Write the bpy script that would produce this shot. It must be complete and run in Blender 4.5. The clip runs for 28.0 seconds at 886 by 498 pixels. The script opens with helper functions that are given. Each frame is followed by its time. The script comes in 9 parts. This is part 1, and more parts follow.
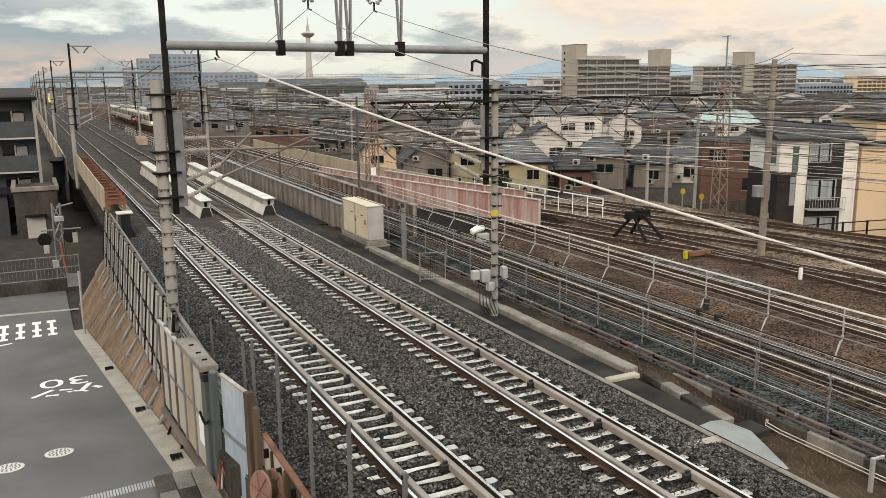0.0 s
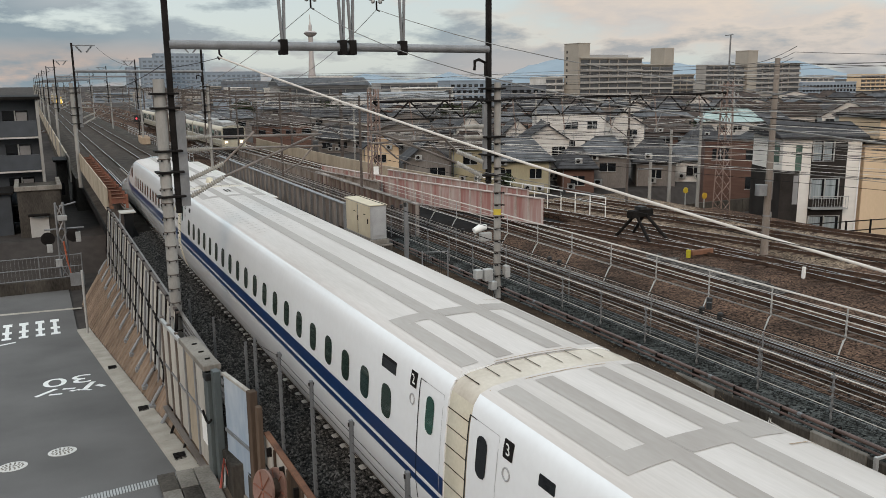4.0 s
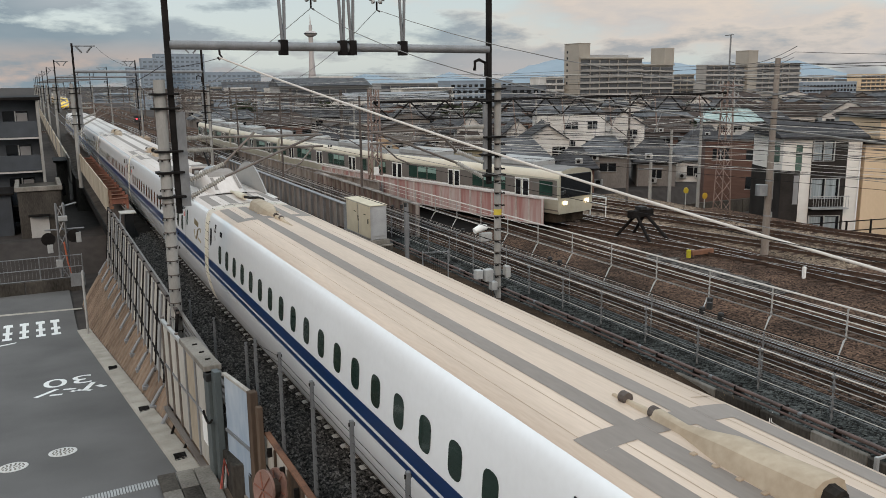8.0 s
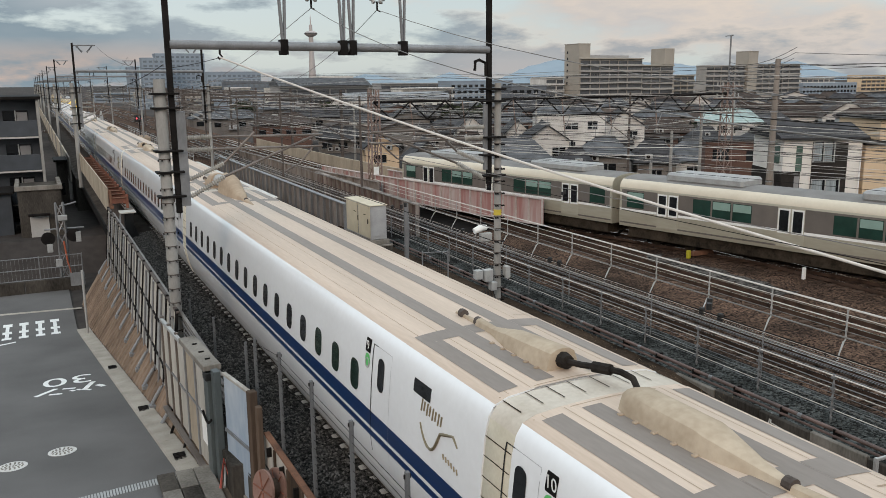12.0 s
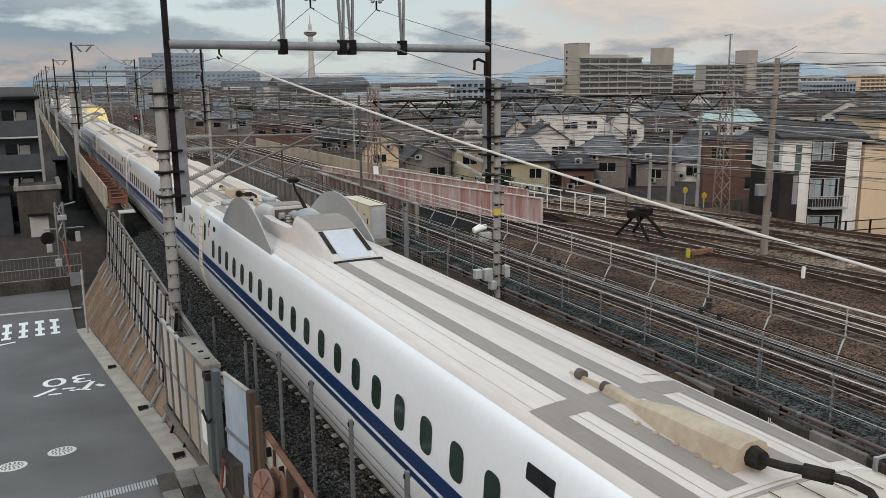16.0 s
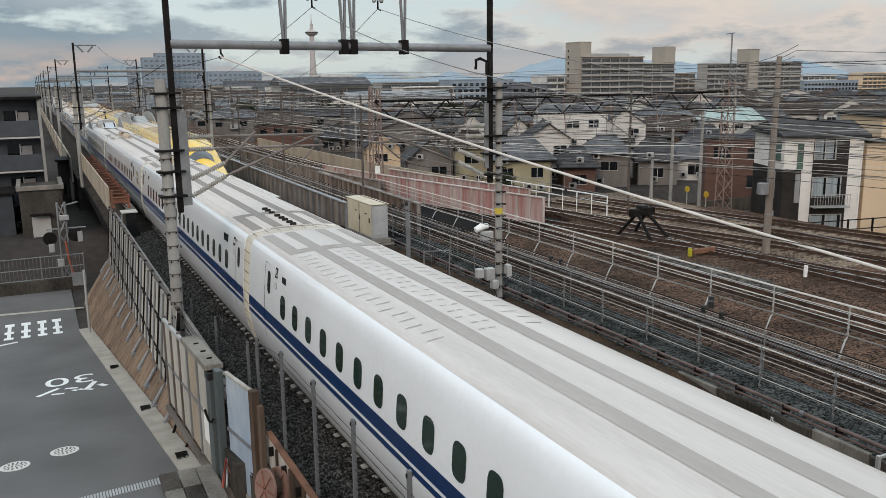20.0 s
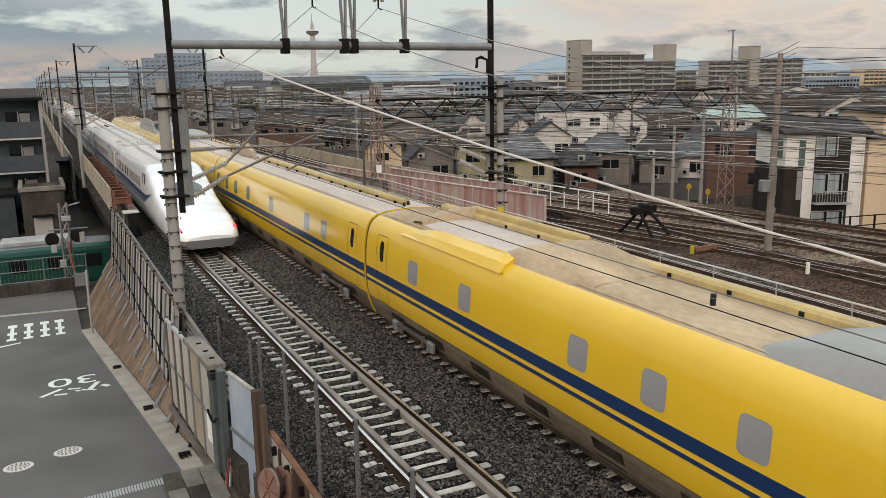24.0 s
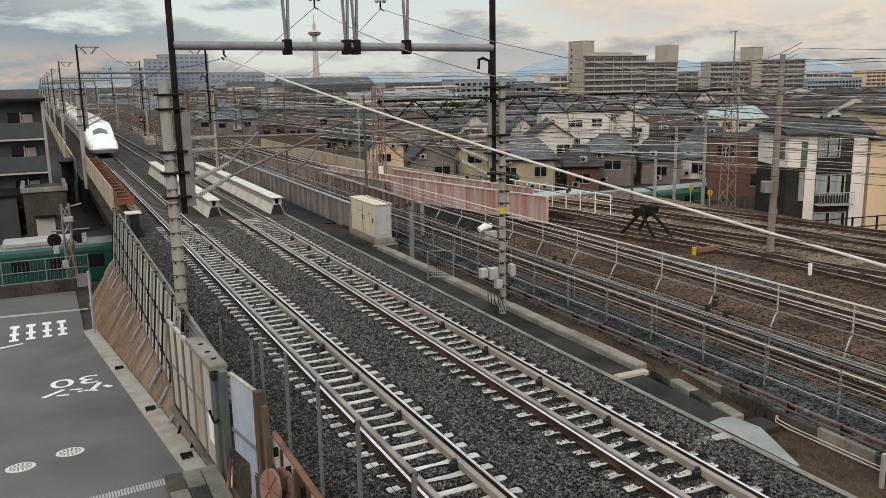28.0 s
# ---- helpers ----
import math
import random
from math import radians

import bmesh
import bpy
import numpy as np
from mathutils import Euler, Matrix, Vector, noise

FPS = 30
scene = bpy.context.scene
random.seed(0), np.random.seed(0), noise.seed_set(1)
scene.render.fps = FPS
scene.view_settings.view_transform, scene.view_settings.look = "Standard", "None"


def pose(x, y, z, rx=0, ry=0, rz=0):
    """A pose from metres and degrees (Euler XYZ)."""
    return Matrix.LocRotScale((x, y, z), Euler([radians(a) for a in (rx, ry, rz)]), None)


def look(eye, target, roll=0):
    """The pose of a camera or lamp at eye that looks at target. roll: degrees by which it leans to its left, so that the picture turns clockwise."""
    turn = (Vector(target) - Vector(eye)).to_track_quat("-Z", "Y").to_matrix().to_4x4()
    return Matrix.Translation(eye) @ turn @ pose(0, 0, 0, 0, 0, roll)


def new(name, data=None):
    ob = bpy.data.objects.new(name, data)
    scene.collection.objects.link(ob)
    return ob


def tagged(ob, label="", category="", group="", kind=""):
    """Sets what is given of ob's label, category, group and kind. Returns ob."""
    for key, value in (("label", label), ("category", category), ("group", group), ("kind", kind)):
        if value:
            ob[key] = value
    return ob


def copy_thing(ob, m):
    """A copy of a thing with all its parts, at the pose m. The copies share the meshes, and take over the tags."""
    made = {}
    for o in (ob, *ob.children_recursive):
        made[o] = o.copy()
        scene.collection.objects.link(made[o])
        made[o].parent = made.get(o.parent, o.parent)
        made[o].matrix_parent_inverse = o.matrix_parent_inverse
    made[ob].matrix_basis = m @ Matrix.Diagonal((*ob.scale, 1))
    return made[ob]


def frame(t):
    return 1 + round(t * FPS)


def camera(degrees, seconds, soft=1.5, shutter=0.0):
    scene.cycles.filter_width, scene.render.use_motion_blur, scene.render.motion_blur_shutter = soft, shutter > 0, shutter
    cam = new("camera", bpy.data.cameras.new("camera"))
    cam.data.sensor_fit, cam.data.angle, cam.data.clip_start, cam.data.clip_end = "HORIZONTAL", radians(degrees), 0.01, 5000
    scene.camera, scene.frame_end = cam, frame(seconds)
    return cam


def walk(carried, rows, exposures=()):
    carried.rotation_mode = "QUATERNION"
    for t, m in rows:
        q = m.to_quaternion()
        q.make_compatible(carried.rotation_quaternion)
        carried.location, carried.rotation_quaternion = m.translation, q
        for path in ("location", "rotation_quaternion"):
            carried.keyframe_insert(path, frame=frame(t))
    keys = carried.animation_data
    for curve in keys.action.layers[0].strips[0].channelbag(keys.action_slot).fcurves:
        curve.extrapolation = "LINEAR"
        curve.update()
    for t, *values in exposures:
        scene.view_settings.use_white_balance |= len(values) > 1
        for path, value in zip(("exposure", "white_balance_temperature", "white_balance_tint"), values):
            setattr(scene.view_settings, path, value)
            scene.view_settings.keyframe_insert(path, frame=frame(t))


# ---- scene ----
cam = camera(56.266, 28.0, soft=0.7)
EYE = (-6.785, 0.0, 7.884)


def aim(yaw, pitch, roll):
    return pose(*EYE, 90 - pitch, 0, -yaw) @ pose(0, 0, 0, 0, 0, roll)


walk(cam, [(t, aim(a, b, c)) for t, a, b, c in (
    (0.0, 26.355, 11.434, -0.560),
    (0.5, 26.329, 11.434, -0.543),
    (1.0, 26.305, 11.443, -0.570),
    (1.5, 26.289, 11.463, -0.625),
    (2.0, 26.262, 11.482, -0.671),
    (2.5, 26.207, 11.492, -0.692),
    (3.0, 26.158, 11.494, -0.677),
    (3.5, 26.150, 11.494, -0.631),
    (5.5, 26.224, 11.506, -0.590),
    (6.0, 26.225, 11.489, -0.555),
    (6.5, 26.225, 11.474, -0.538),
    (7.0, 26.212, 11.476, -0.567),
    (7.5, 26.179, 11.481, -0.624),
    (8.0, 26.149, 11.483, -0.658),
    (8.5, 26.144, 11.476, -0.629),
    (8.8, 26.151, 11.464, -0.584),
    (9.0, 26.157, 11.470, -0.584),
    (9.5, 26.152, 11.479, -0.610),
    (10.0, 26.141, 11.479, -0.620),
    (10.5, 26.126, 11.478, -0.609),
    (11.0, 26.113, 11.478, -0.588),
    (11.5, 26.123, 11.476, -0.560),
    (12.0, 26.160, 11.475, -0.548),
    (12.5, 26.199, 11.483, -0.568),
    (14.5, 26.076, 11.493, -0.549),
    (15.0, 26.126, 11.490, -0.552),
    (15.5, 26.160, 11.497, -0.577),
    (16.0, 26.190, 11.513, -0.597),
    (16.5, 26.215, 11.517, -0.575),
    (17.0, 26.197, 11.511, -0.561),
    (17.5, 26.127, 11.514, -0.613),
    (18.0, 26.036, 11.526, -0.708),
    (18.5, 25.961, 11.542, -0.797),
    (19.0, 25.944, 11.557, -0.822),
    (19.5, 25.993, 11.561, -0.773),
    (20.0, 26.060, 11.557, -0.726),
    (20.5, 26.092, 11.555, -0.746),
    (21.0, 26.075, 11.564, -0.814),
    (21.5, 26.055, 11.589, -0.885),
    (23.5, 25.972, 11.623, -0.957),
    (24.0, 25.933, 11.639, -1.042),
    (24.5, 25.913, 11.661, -1.093),
    (25.0, 25.914, 11.671, -1.094),
    (25.5, 25.906, 11.658, -1.062),
    (26.0, 25.888, 11.663, -0.936),
    (26.1, 25.883, 11.674, -0.817),
    (26.5, 25.864, 11.629, -0.913),
    (27.0, 25.824, 11.580, -1.042),
    (27.5, 25.799, 11.569, -1.060),
    (28.0, 25.800, 11.571, -1.039),
)], exposures=((0, -0.01, 7500, 17.5), (2, -0.01, 7500, 17.5), (3, -0.33, 7000, 16.5), (6, -0.46, 6750, 16.5), (21, -0.41, 6600, 16.0), (24, -0.38, 7100, 18), (28, -0.32, 7100, 17.3)))

# ---- world and light ----
SUN_EL, SUN_ROT = radians(24), radians(135)
world = bpy.data.worlds.new("sky")
scene.world = world
world.use_nodes = True
wn, wl = world.node_tree.nodes, world.node_tree.links
wn.clear()
w_out, w_bg = wn.new("ShaderNodeOutputWorld"), wn.new("ShaderNodeBackground")
w_sky = wn.new("ShaderNodeTexSky")
w_sky.sky_type, w_sky.sun_disc = "NISHITA", False
w_sky.sun_elevation, w_sky.sun_rotation = SUN_EL, SUN_ROT
w_co = wn.new("ShaderNodeTexCoord")
w_map = wn.new("ShaderNodeMapping")
w_map.inputs["Scale"].default_value = (1.0, 1.0, 3.4)
w_map.inputs["Location"].default_value = (0.35, 0.2, 0.12)
wl.new(w_co.outputs["Generated"], w_map.inputs["Vector"])
w_dir = wn.new("ShaderNodeSeparateXYZ")
wl.new(w_co.outputs["Generated"], w_dir.inputs["Vector"])


def sky_noise(scale, detail, rough):
    q = wn.new("ShaderNodeTexNoise")
    q.inputs["Scale"].default_value, q.inputs["Detail"].default_value, q.inputs["Roughness"].default_value = scale, detail, rough
    wl.new(w_map.outputs["Vector"], q.inputs["Vector"])
    return q.outputs["Fac"]


def sky_range(value, a0, a1, b0, b1):
    q = wn.new("ShaderNodeMapRange")
    for key, v in zip(("From Min", "From Max", "To Min", "To Max"), (a0, a1, b0, b1)):
        q.inputs[key].default_value = v
    wl.new(value, q.inputs["Value"])
    return q.outputs["Result"]


def sky_math(op, p, q):
    m_ = wn.new("ShaderNodeMath")
    m_.operation = op
    for slot, v in zip(m_.inputs, (p, q)):
        if isinstance(v, (int, float)):
            slot.default_value = v
        else:
            wl.new(v, slot)
    return m_.outputs[0]


def sky_mix(f, p, q):
    m_ = wn.new("ShaderNodeMix")
    m_.data_type = "RGBA"
    wl.new(f, m_.inputs["Factor"])
    for key, v in (("A", p), ("B", q)):
        if isinstance(v, tuple):
            m_.inputs[key].default_value = (*v, 1)
        else:
            wl.new(v, m_.inputs[key])
    return m_.outputs["Result"]


w_gain = wn.new("ShaderNodeVectorMath")
w_gain.operation = "SCALE"
w_gain.inputs["Scale"].default_value = 0.05
wl.new(w_sky.outputs["Color"], w_gain.inputs[0])
w_pale = wn.new("ShaderNodeVectorMath")
w_pale.operation = "ADD"
w_pale.inputs[1].default_value = (0.60, 0.72, 0.73)
wl.new(w_gain.outputs["Vector"], w_pale.inputs[0])
# thin bright veil, then sunlit cream clouds, then grey-blue banks that thicken up the line and along the horizon
w_big, w_fine = sky_noise(4.5, 5.0, 0.5), sky_noise(9.0, 7.0, 0.58)
w_side = sky_range(w_dir.outputs["X"], 0.05, 0.65, -0.22, 0.10)
w_warm = sky_math("MULTIPLY", sky_range(sky_math("ADD", w_big, w_side), 0.48, 0.62, 0.0, 0.95), sky_range(w_dir.outputs["Z"], 0.10, 0.35, 1.0, 0.15))
w_lit = sky_mix(sky_range(w_fine, 0.36, 0.64, 0.0, 1.0), (0.75, 0.755, 0.73), (1.02, 0.92, 0.77))
w_a = sky_mix(w_warm, w_pale.outputs["Vector"], w_lit)
w_low = sky_range(w_dir.outputs["Z"], 0.0, 0.10, 0.17, -0.09)
w_left = sky_range(w_dir.outputs["X"], -0.02, 0.30, 0.24, 0.0)
w_bank = sky_range(sky_math("ADD", sky_math("ADD", w_fine, w_low), w_left), 0.545, 0.68, 0.0, 0.88)
w_shade = sky_mix(sky_range(w_big, 0.35, 0.65, 0.0, 1.0), (0.24, 0.36, 0.44), (0.47, 0.57, 0.62))
w_b = sky_mix(w_bank, w_a, w_shade)
# a sunset glow between cloud and horizon
w_glow = sky_math("MULTIPLY", sky_range(w_dir.outputs["Z"], 0.012, 0.05, 0.7, 0.0), sky_range(w_fine, 0.42, 0.58, 0.0, 1.0))
w_c = sky_mix(sky_math("MULTIPLY", w_glow, sky_range(w_dir.outputs["X"], 0.12, 0.35, 1.0, 0.25)), w_b, (0.95, 0.70, 0.53))
# an overcast sky is brighter overhead than near the horizon
w_sep, w_lift = wn.new("ShaderNodeSeparateXYZ"), wn.new("ShaderNodeMapRange")
w_lift.inputs["From Min"].default_value, w_lift.inputs["From Max"].default_value = 0.16, 0.75
w_lift.inputs["To Min"].default_value, w_lift.inputs["To Max"].default_value = 1.0, 2.6
w_over = wn.new("ShaderNodeVectorMath")
w_over.operation = "SCALE"
wl.new(w_co.outputs["Generated"], w_sep.inputs["Vector"])
wl.new(w_sep.outputs["Z"], w_lift.inputs["Value"])
wl.new(w_c, w_over.inputs[0])
wl.new(w_lift.outputs["Result"], w_over.inputs["Scale"])
wl.new(w_over.outputs["Vector"], w_bg.inputs["Color"])
w_bg.inputs["Strength"].default_value = 1.0
wl.new(w_bg.outputs["Background"], w_out.inputs["Surface"])

sun = new("sun", bpy.data.lights.new("sun", "SUN"))
sun.data.energy, sun.data.angle, sun.data.color = 1.9, radians(25), (1.0, 0.86, 0.70)
sun.matrix_world = look((0, 0, 60), (-40 * math.sin(SUN_ROT) * -1, 40 * math.cos(SUN_ROT) * -1, 60 - 40 * math.tan(SUN_EL)))


# ---- materials ----
def mat(name, a, b=None, rough=0.6, metal=0.0, scale=1.5, fine=30.0, bump=0.15, depth=0.01, stretch=(1, 1, 1), spread=0.0, contrast=0.5, stone=0.0):
    """Two colours mixed by coarse and fine noise, with a fine relief; spread: how far pieces differ from one another."""
    m = bpy.data.materials.new(name)
    m.use_nodes = True
    n, l = m.node_tree.nodes, m.node_tree.links
    bs = n["Principled BSDF"]
    bs.inputs["Roughness"].default_value, bs.inputs["Metallic"].default_value = rough, metal
    if rough >= 0.7:
        bs.inputs["Specular IOR Level"].default_value = 0.06
    b = b or tuple(c * 0.72 for c in a)
    co, mp = n.new("ShaderNodeTexCoord"), n.new("ShaderNodeMapping")
    mp.inputs["Scale"].default_value = stretch
    l.new(co.outputs["Object"], mp.inputs["Vector"])
    n1, n2 = n.new("ShaderNodeTexNoise"), n.new("ShaderNodeTexNoise")
    n1.inputs["Scale"].default_value, n1.inputs["Detail"].default_value = scale, 5.0
    n2.inputs["Scale"].default_value, n2.inputs["Detail"].default_value = fine, 3.0
    for q in (n1, n2):
        l.new(mp.outputs["Vector"], q.inputs["Vector"])
    add = n.new("ShaderNodeMath")
    add.operation = "MULTIPLY_ADD"
    add.inputs[1].default_value = 0.45
    l.new(n2.outputs["Fac"], add.inputs[0])
    l.new(n1.outputs["Fac"], add.inputs[2])
    ramp = n.new("ShaderNodeMapRange")
    ramp.inputs["From Min"].default_value, ramp.inputs["From Max"].default_value = 0.72 - contrast / 2, 0.72 + contrast / 2
    l.new(add.outputs[0], ramp.inputs["Value"])
    mix = n.new("ShaderNodeMix")
    mix.data_type = "RGBA"
    mix.inputs["A"].default_value, mix.inputs["B"].default_value = (*b, 1), (*a, 1)
    l.new(ramp.outputs["Result"], mix.inputs["Factor"])
    last, relief = mix.outputs["Result"], n2.outputs["Fac"]
    if stone:
        v = n.new("ShaderNodeTexVoronoi")
        v.inputs["Scale"].default_value = stone
        l.new(co.outputs["Object"], v.inputs["Vector"])
        hsv = n.new("ShaderNodeSeparateColor")
        l.new(v.outputs["Color"], hsv.inputs["Color"])
        gain = n.new("ShaderNodeMapRange")
        gain.inputs["To Min"].default_value, gain.inputs["To Max"].default_value = 0.05, 2.3
        l.new(hsv.outputs["Red"], gain.inputs["Value"])
        sc = n.new("ShaderNodeVectorMath")
        sc.operation = "SCALE"
        l.new(last, sc.inputs[0])
        l.new(gain.outputs["Result"], sc.inputs["Scale"])
        last = sc.outputs["Vector"]
        inv = n.new("ShaderNodeMath")
        inv.operation = "SUBTRACT"
        inv.inputs[0].default_value = 1.0
        l.new(v.outputs["Distance"], inv.inputs[1])
        relief = inv.outputs[0]
    if spread:
        inf, g = n.new("ShaderNodeObjectInfo"), n.new("ShaderNodeMapRange")
        g.inputs["To Min"].default_value, g.inputs["To Max"].default_value = 1 - spread, 1 + spread
        l.new(inf.outputs["Random"], g.inputs["Value"])
        s2 = n.new("ShaderNodeVectorMath")
        s2.operation = "SCALE"
        l.new(last, s2.inputs[0])
        l.new(g.outputs["Result"], s2.inputs["Scale"])
        last = s2.outputs["Vector"]
    l.new(last, bs.inputs["Base Color"])
    bp = n.new("ShaderNodeBump")
    bp.inputs["Strength"].default_value, bp.inputs["Distance"].default_value = bump, depth
    l.new(relief, bp.inputs["Height"])
    l.new(bp.outputs["Normal"], bs.inputs["Normal"])
    return m


# main bed is darker than its loose stones: shade of the gaps painted in
BALLAST_GAPS = mat("ballast", (0.030, 0.028, 0.026), (0.009, 0.008, 0.0075), 0.9, stone=21, bump=1.0, depth=0.07, scale=0.6)
BALLAST_BROWN = mat("rusty_ballast", (0.115, 0.07, 0.049), (0.019, 0.013, 0.010), 0.9, stone=14, bump=0.9, depth=0.06, scale=0.35)
BALLAST_GREEN = mat("mossy_ballast", (0.068, 0.072, 0.069), (0.009, 0.010, 0.009), 0.9, stone=14, bump=0.9, depth=0.06, scale=0.6)
DIRT = mat("dirt", (0.085, 0.056, 0.037), (0.008, 0.006, 0.005), 0.95, scale=0.8, fine=14, bump=0.6, depth=0.05)
EARTH = mat("town_ground", (0.085, 0.074, 0.068), (0.032, 0.028, 0.026), 0.95, scale=0.05, fine=1.5)
ASPHALT = mat("asphalt", (0.15, 0.142, 0.138), (0.10, 0.095, 0.092), 0.85, scale=0.35, fine=60, bump=0.25, depth=0.008)
ASPHALT_DARK = mat("walkway_asphalt", (0.05, 0.045, 0.041), (0.012, 0.011, 0.010), 0.9, scale=0.7, fine=40)
CONCRETE = mat("concrete", (0.27, 0.245, 0.215), (0.105, 0.094, 0.08), 0.85, scale=0.9, fine=18, stretch=(1, 1, 0.35))
CONCRETE_PALE = mat("pale_concrete", (0.42, 0.38, 0.33), (0.28, 0.25, 0.21), 0.85, scale=1.4, fine=25)
CONCRETE_DARK = mat("weathered_concrete", (0.10, 0.088, 0.076), (0.016, 0.014, 0.012), 0.9, scale=0.7, fine=14, stretch=(1, 1, 0.3))
POLE_CON = mat("pole_concrete", (0.33, 0.32, 0.30), (0.22, 0.21, 0.195), 0.8, scale=2.0, fine=30, stretch=(1, 1, 0.3))
SLEEPER = mat("sleeper_concrete", (0.60, 0.575, 0.54), (0.27, 0.25, 0.225), 0.85, scale=3.0, fine=40, spread=0.14)
RAIL_TOP = mat("polished_rail", (0.75, 0.74, 0.73), (0.6, 0.58, 0.56), 0.22, 1.0, scale=2, bump=0.02)
FAR_BED = mat("dark_track_bed", (0.075, 0.062, 0.053), (0.028, 0.022, 0.018), 0.9, scale=0.8, fine=8)
FENCE_PANEL = mat("pale_fence_panel", (0.50, 0.475, 0.43), (0.28, 0.25, 0.21), 0.65, scale=1.2, fine=9, stretch=(1, 1, 0.2), spread=0.15)
RAIL_RUST = mat("rusty_rail", (0.085, 0.053, 0.039), (0.026, 0.017, 0.013), 0.75, scale=2.0, fine=30)
GUARD_PALE = mat("worn_guard_rail", (0.29, 0.252, 0.22), (0.15, 0.122, 0.104), 0.6, scale=1.2, fine=30)
GUARD = mat("guard_rail_steel", (0.20, 0.17, 0.15), (0.08, 0.062, 0.052), 0.45, 0.35, scale=1.2, fine=30)
RUST = mat("rusted_steel", (0.24, 0.12, 0.075), (0.09, 0.05, 0.038), 0.8, scale=2.0, fine=25)
STEEL_DARK = mat("dark_steel", (0.024, 0.021, 0.020), (0.006, 0.0055, 0.005), 0.7, 0.2, scale=1.5, fine=30)
STEEL = mat("galvanised_steel", (0.24, 0.243, 0.248), (0.15, 0.15, 0.152), 0.5, 0.3, scale=2.0, fine=24, stretch=(1, 1, 0.5))
STEEL_PALE = mat("pale_galvanised_steel", (0.42, 0.42, 0.41), (0.28, 0.275, 0.265), 0.5, 0.2, scale=2.0, fine=24)
WIRE = mat("wire", (0.018, 0.016, 0.015), None, 0.7, 0.1)
WIRE_GREY = mat("grey_wire", (0.22, 0.205, 0.19), (0.12, 0.11, 0.10), 0.5, 0.3, scale=3)
WIRE_PALE = mat("pale_cable", (0.62, 0.58, 0.53), (0.5, 0.46, 0.42), 0.6, scale=3)
CERAMIC = mat("insulator_ceramic", (0.40, 0.385, 0.35), (0.27, 0.255, 0.23), 0.25, scale=5, bump=0.03)
WHITE = mat("white_paint", (0.8, 0.8, 0.78), (0.66, 0.65, 0.62), 0.6, scale=3, fine=50)
RED_PAINT = mat("red_brown_steel", (0.27, 0.105, 0.07), (0.12, 0.06, 0.045), 0.7, scale=2, fine=25)
PINK = mat("faded_red_girder", (0.44, 0.365, 0.34), (0.33, 0.165, 0.15), 0.75, scale=1.1, fine=5, stretch=(1, 1, 0.12), contrast=0.3)
GIRDER_GREY = mat("grey_girder", (0.33, 0.29, 0.26), (0.10, 0.08, 0.068), 0.7, scale=0.8, fine=8, stretch=(1, 1, 0.2))
GIRDER_WHITE = mat("pale_girder_paint", (0.60, 0.58, 0.535), (0.42, 0.39, 0.345), 0.6, scale=0.8, fine=8, stretch=(1, 1, 0.3))
PANEL = mat("weathered_panel", (0.47, 0.44, 0.395), (0.19, 0.16, 0.13), 0.65, scale=1.0, fine=9, stretch=(1, 1, 0.2), spread=0.18)
PANEL_BROWN = mat("brown_panel", (0.12, 0.085, 0.063), (0.045, 0.032, 0.024), 0.75, scale=1.0, fine=9, stretch=(1, 1, 0.2), spread=0.3)
PANEL_BLUE = mat("bluish_panel", (0.42, 0.46, 0.50), (0.22, 0.29, 0.38), 0.5, scale=0.8, fine=6, stretch=(1, 1, 0.4))
TAN_WALL = mat("tan_wall", (0.44, 0.375, 0.29), (0.26, 0.215, 0.165), 0.8, scale=0.6, fine=9, stretch=(1, 1, 0.3))
SLOPE = mat("ribbed_brown_concrete", (0.26, 0.19, 0.14), (0.10, 0.072, 0.054), 0.85, scale=0.7, fine=9, stretch=(1, 1, 0.2))
CABINET = mat("cream_cabinet_paint", (0.56, 0.49, 0.36), (0.45, 0.38, 0.27), 0.55, scale=1.5, fine=25)
CABINET_SIDE = mat("grey_cabinet_paint", (0.4, 0.4, 0.4), None, 0.55, scale=1.5)
BLACK = mat("black_rubber", (0.010, 0.010, 0.010), None, 0.6)
TRAIN_WHITE = mat("train_white_gloss", (0.82, 0.825, 0.83), (0.75, 0.75, 0.75), 0.22, scale=0.4, fine=8, bump=0.015)
TRAIN_ROOF = mat("dusty_white_roof", (0.62, 0.555, 0.51), (0.46, 0.39, 0.34), 0.45, scale=0.25, fine=5, stretch=(2.5, 0.3, 1), bump=0.03)
TRAIN_GREY = mat("roof_grey_stripe", (0.25, 0.212, 0.185), (0.185, 0.153, 0.13), 0.6, scale=0.4, fine=8, stretch=(2, 0.4, 1), bump=0.03)
for m_ in (TRAIN_WHITE,):
    m_.node_tree.nodes["Principled BSDF"].inputs["Coat Weight"].default_value = 0.6
NAVY = mat("navy_stripe", (0.004, 0.028, 0.10), (0.004, 0.024, 0.085), 0.3, bump=0.01)
YELLOW = mat("train_yellow_gloss", (0.78, 0.48, 0.024), (0.71, 0.43, 0.02), 0.24, scale=0.4, fine=8, bump=0.015)
YELLOW.node_tree.nodes["Principled BSDF"].inputs["Coat Weight"].default_value = 0.55
YELLOW.node_tree.nodes["Principled BSDF"].inputs["Coat Roughness"].default_value = 0.12
YELLOW_ROOF = mat("dusty_pink_grey_roof", (0.52, 0.40, 0.27), (0.30, 0.215, 0.135), 0.75, scale=0.6, fine=7, stretch=(1.4, 0.6, 1), bump=0.03, contrast=0.45)
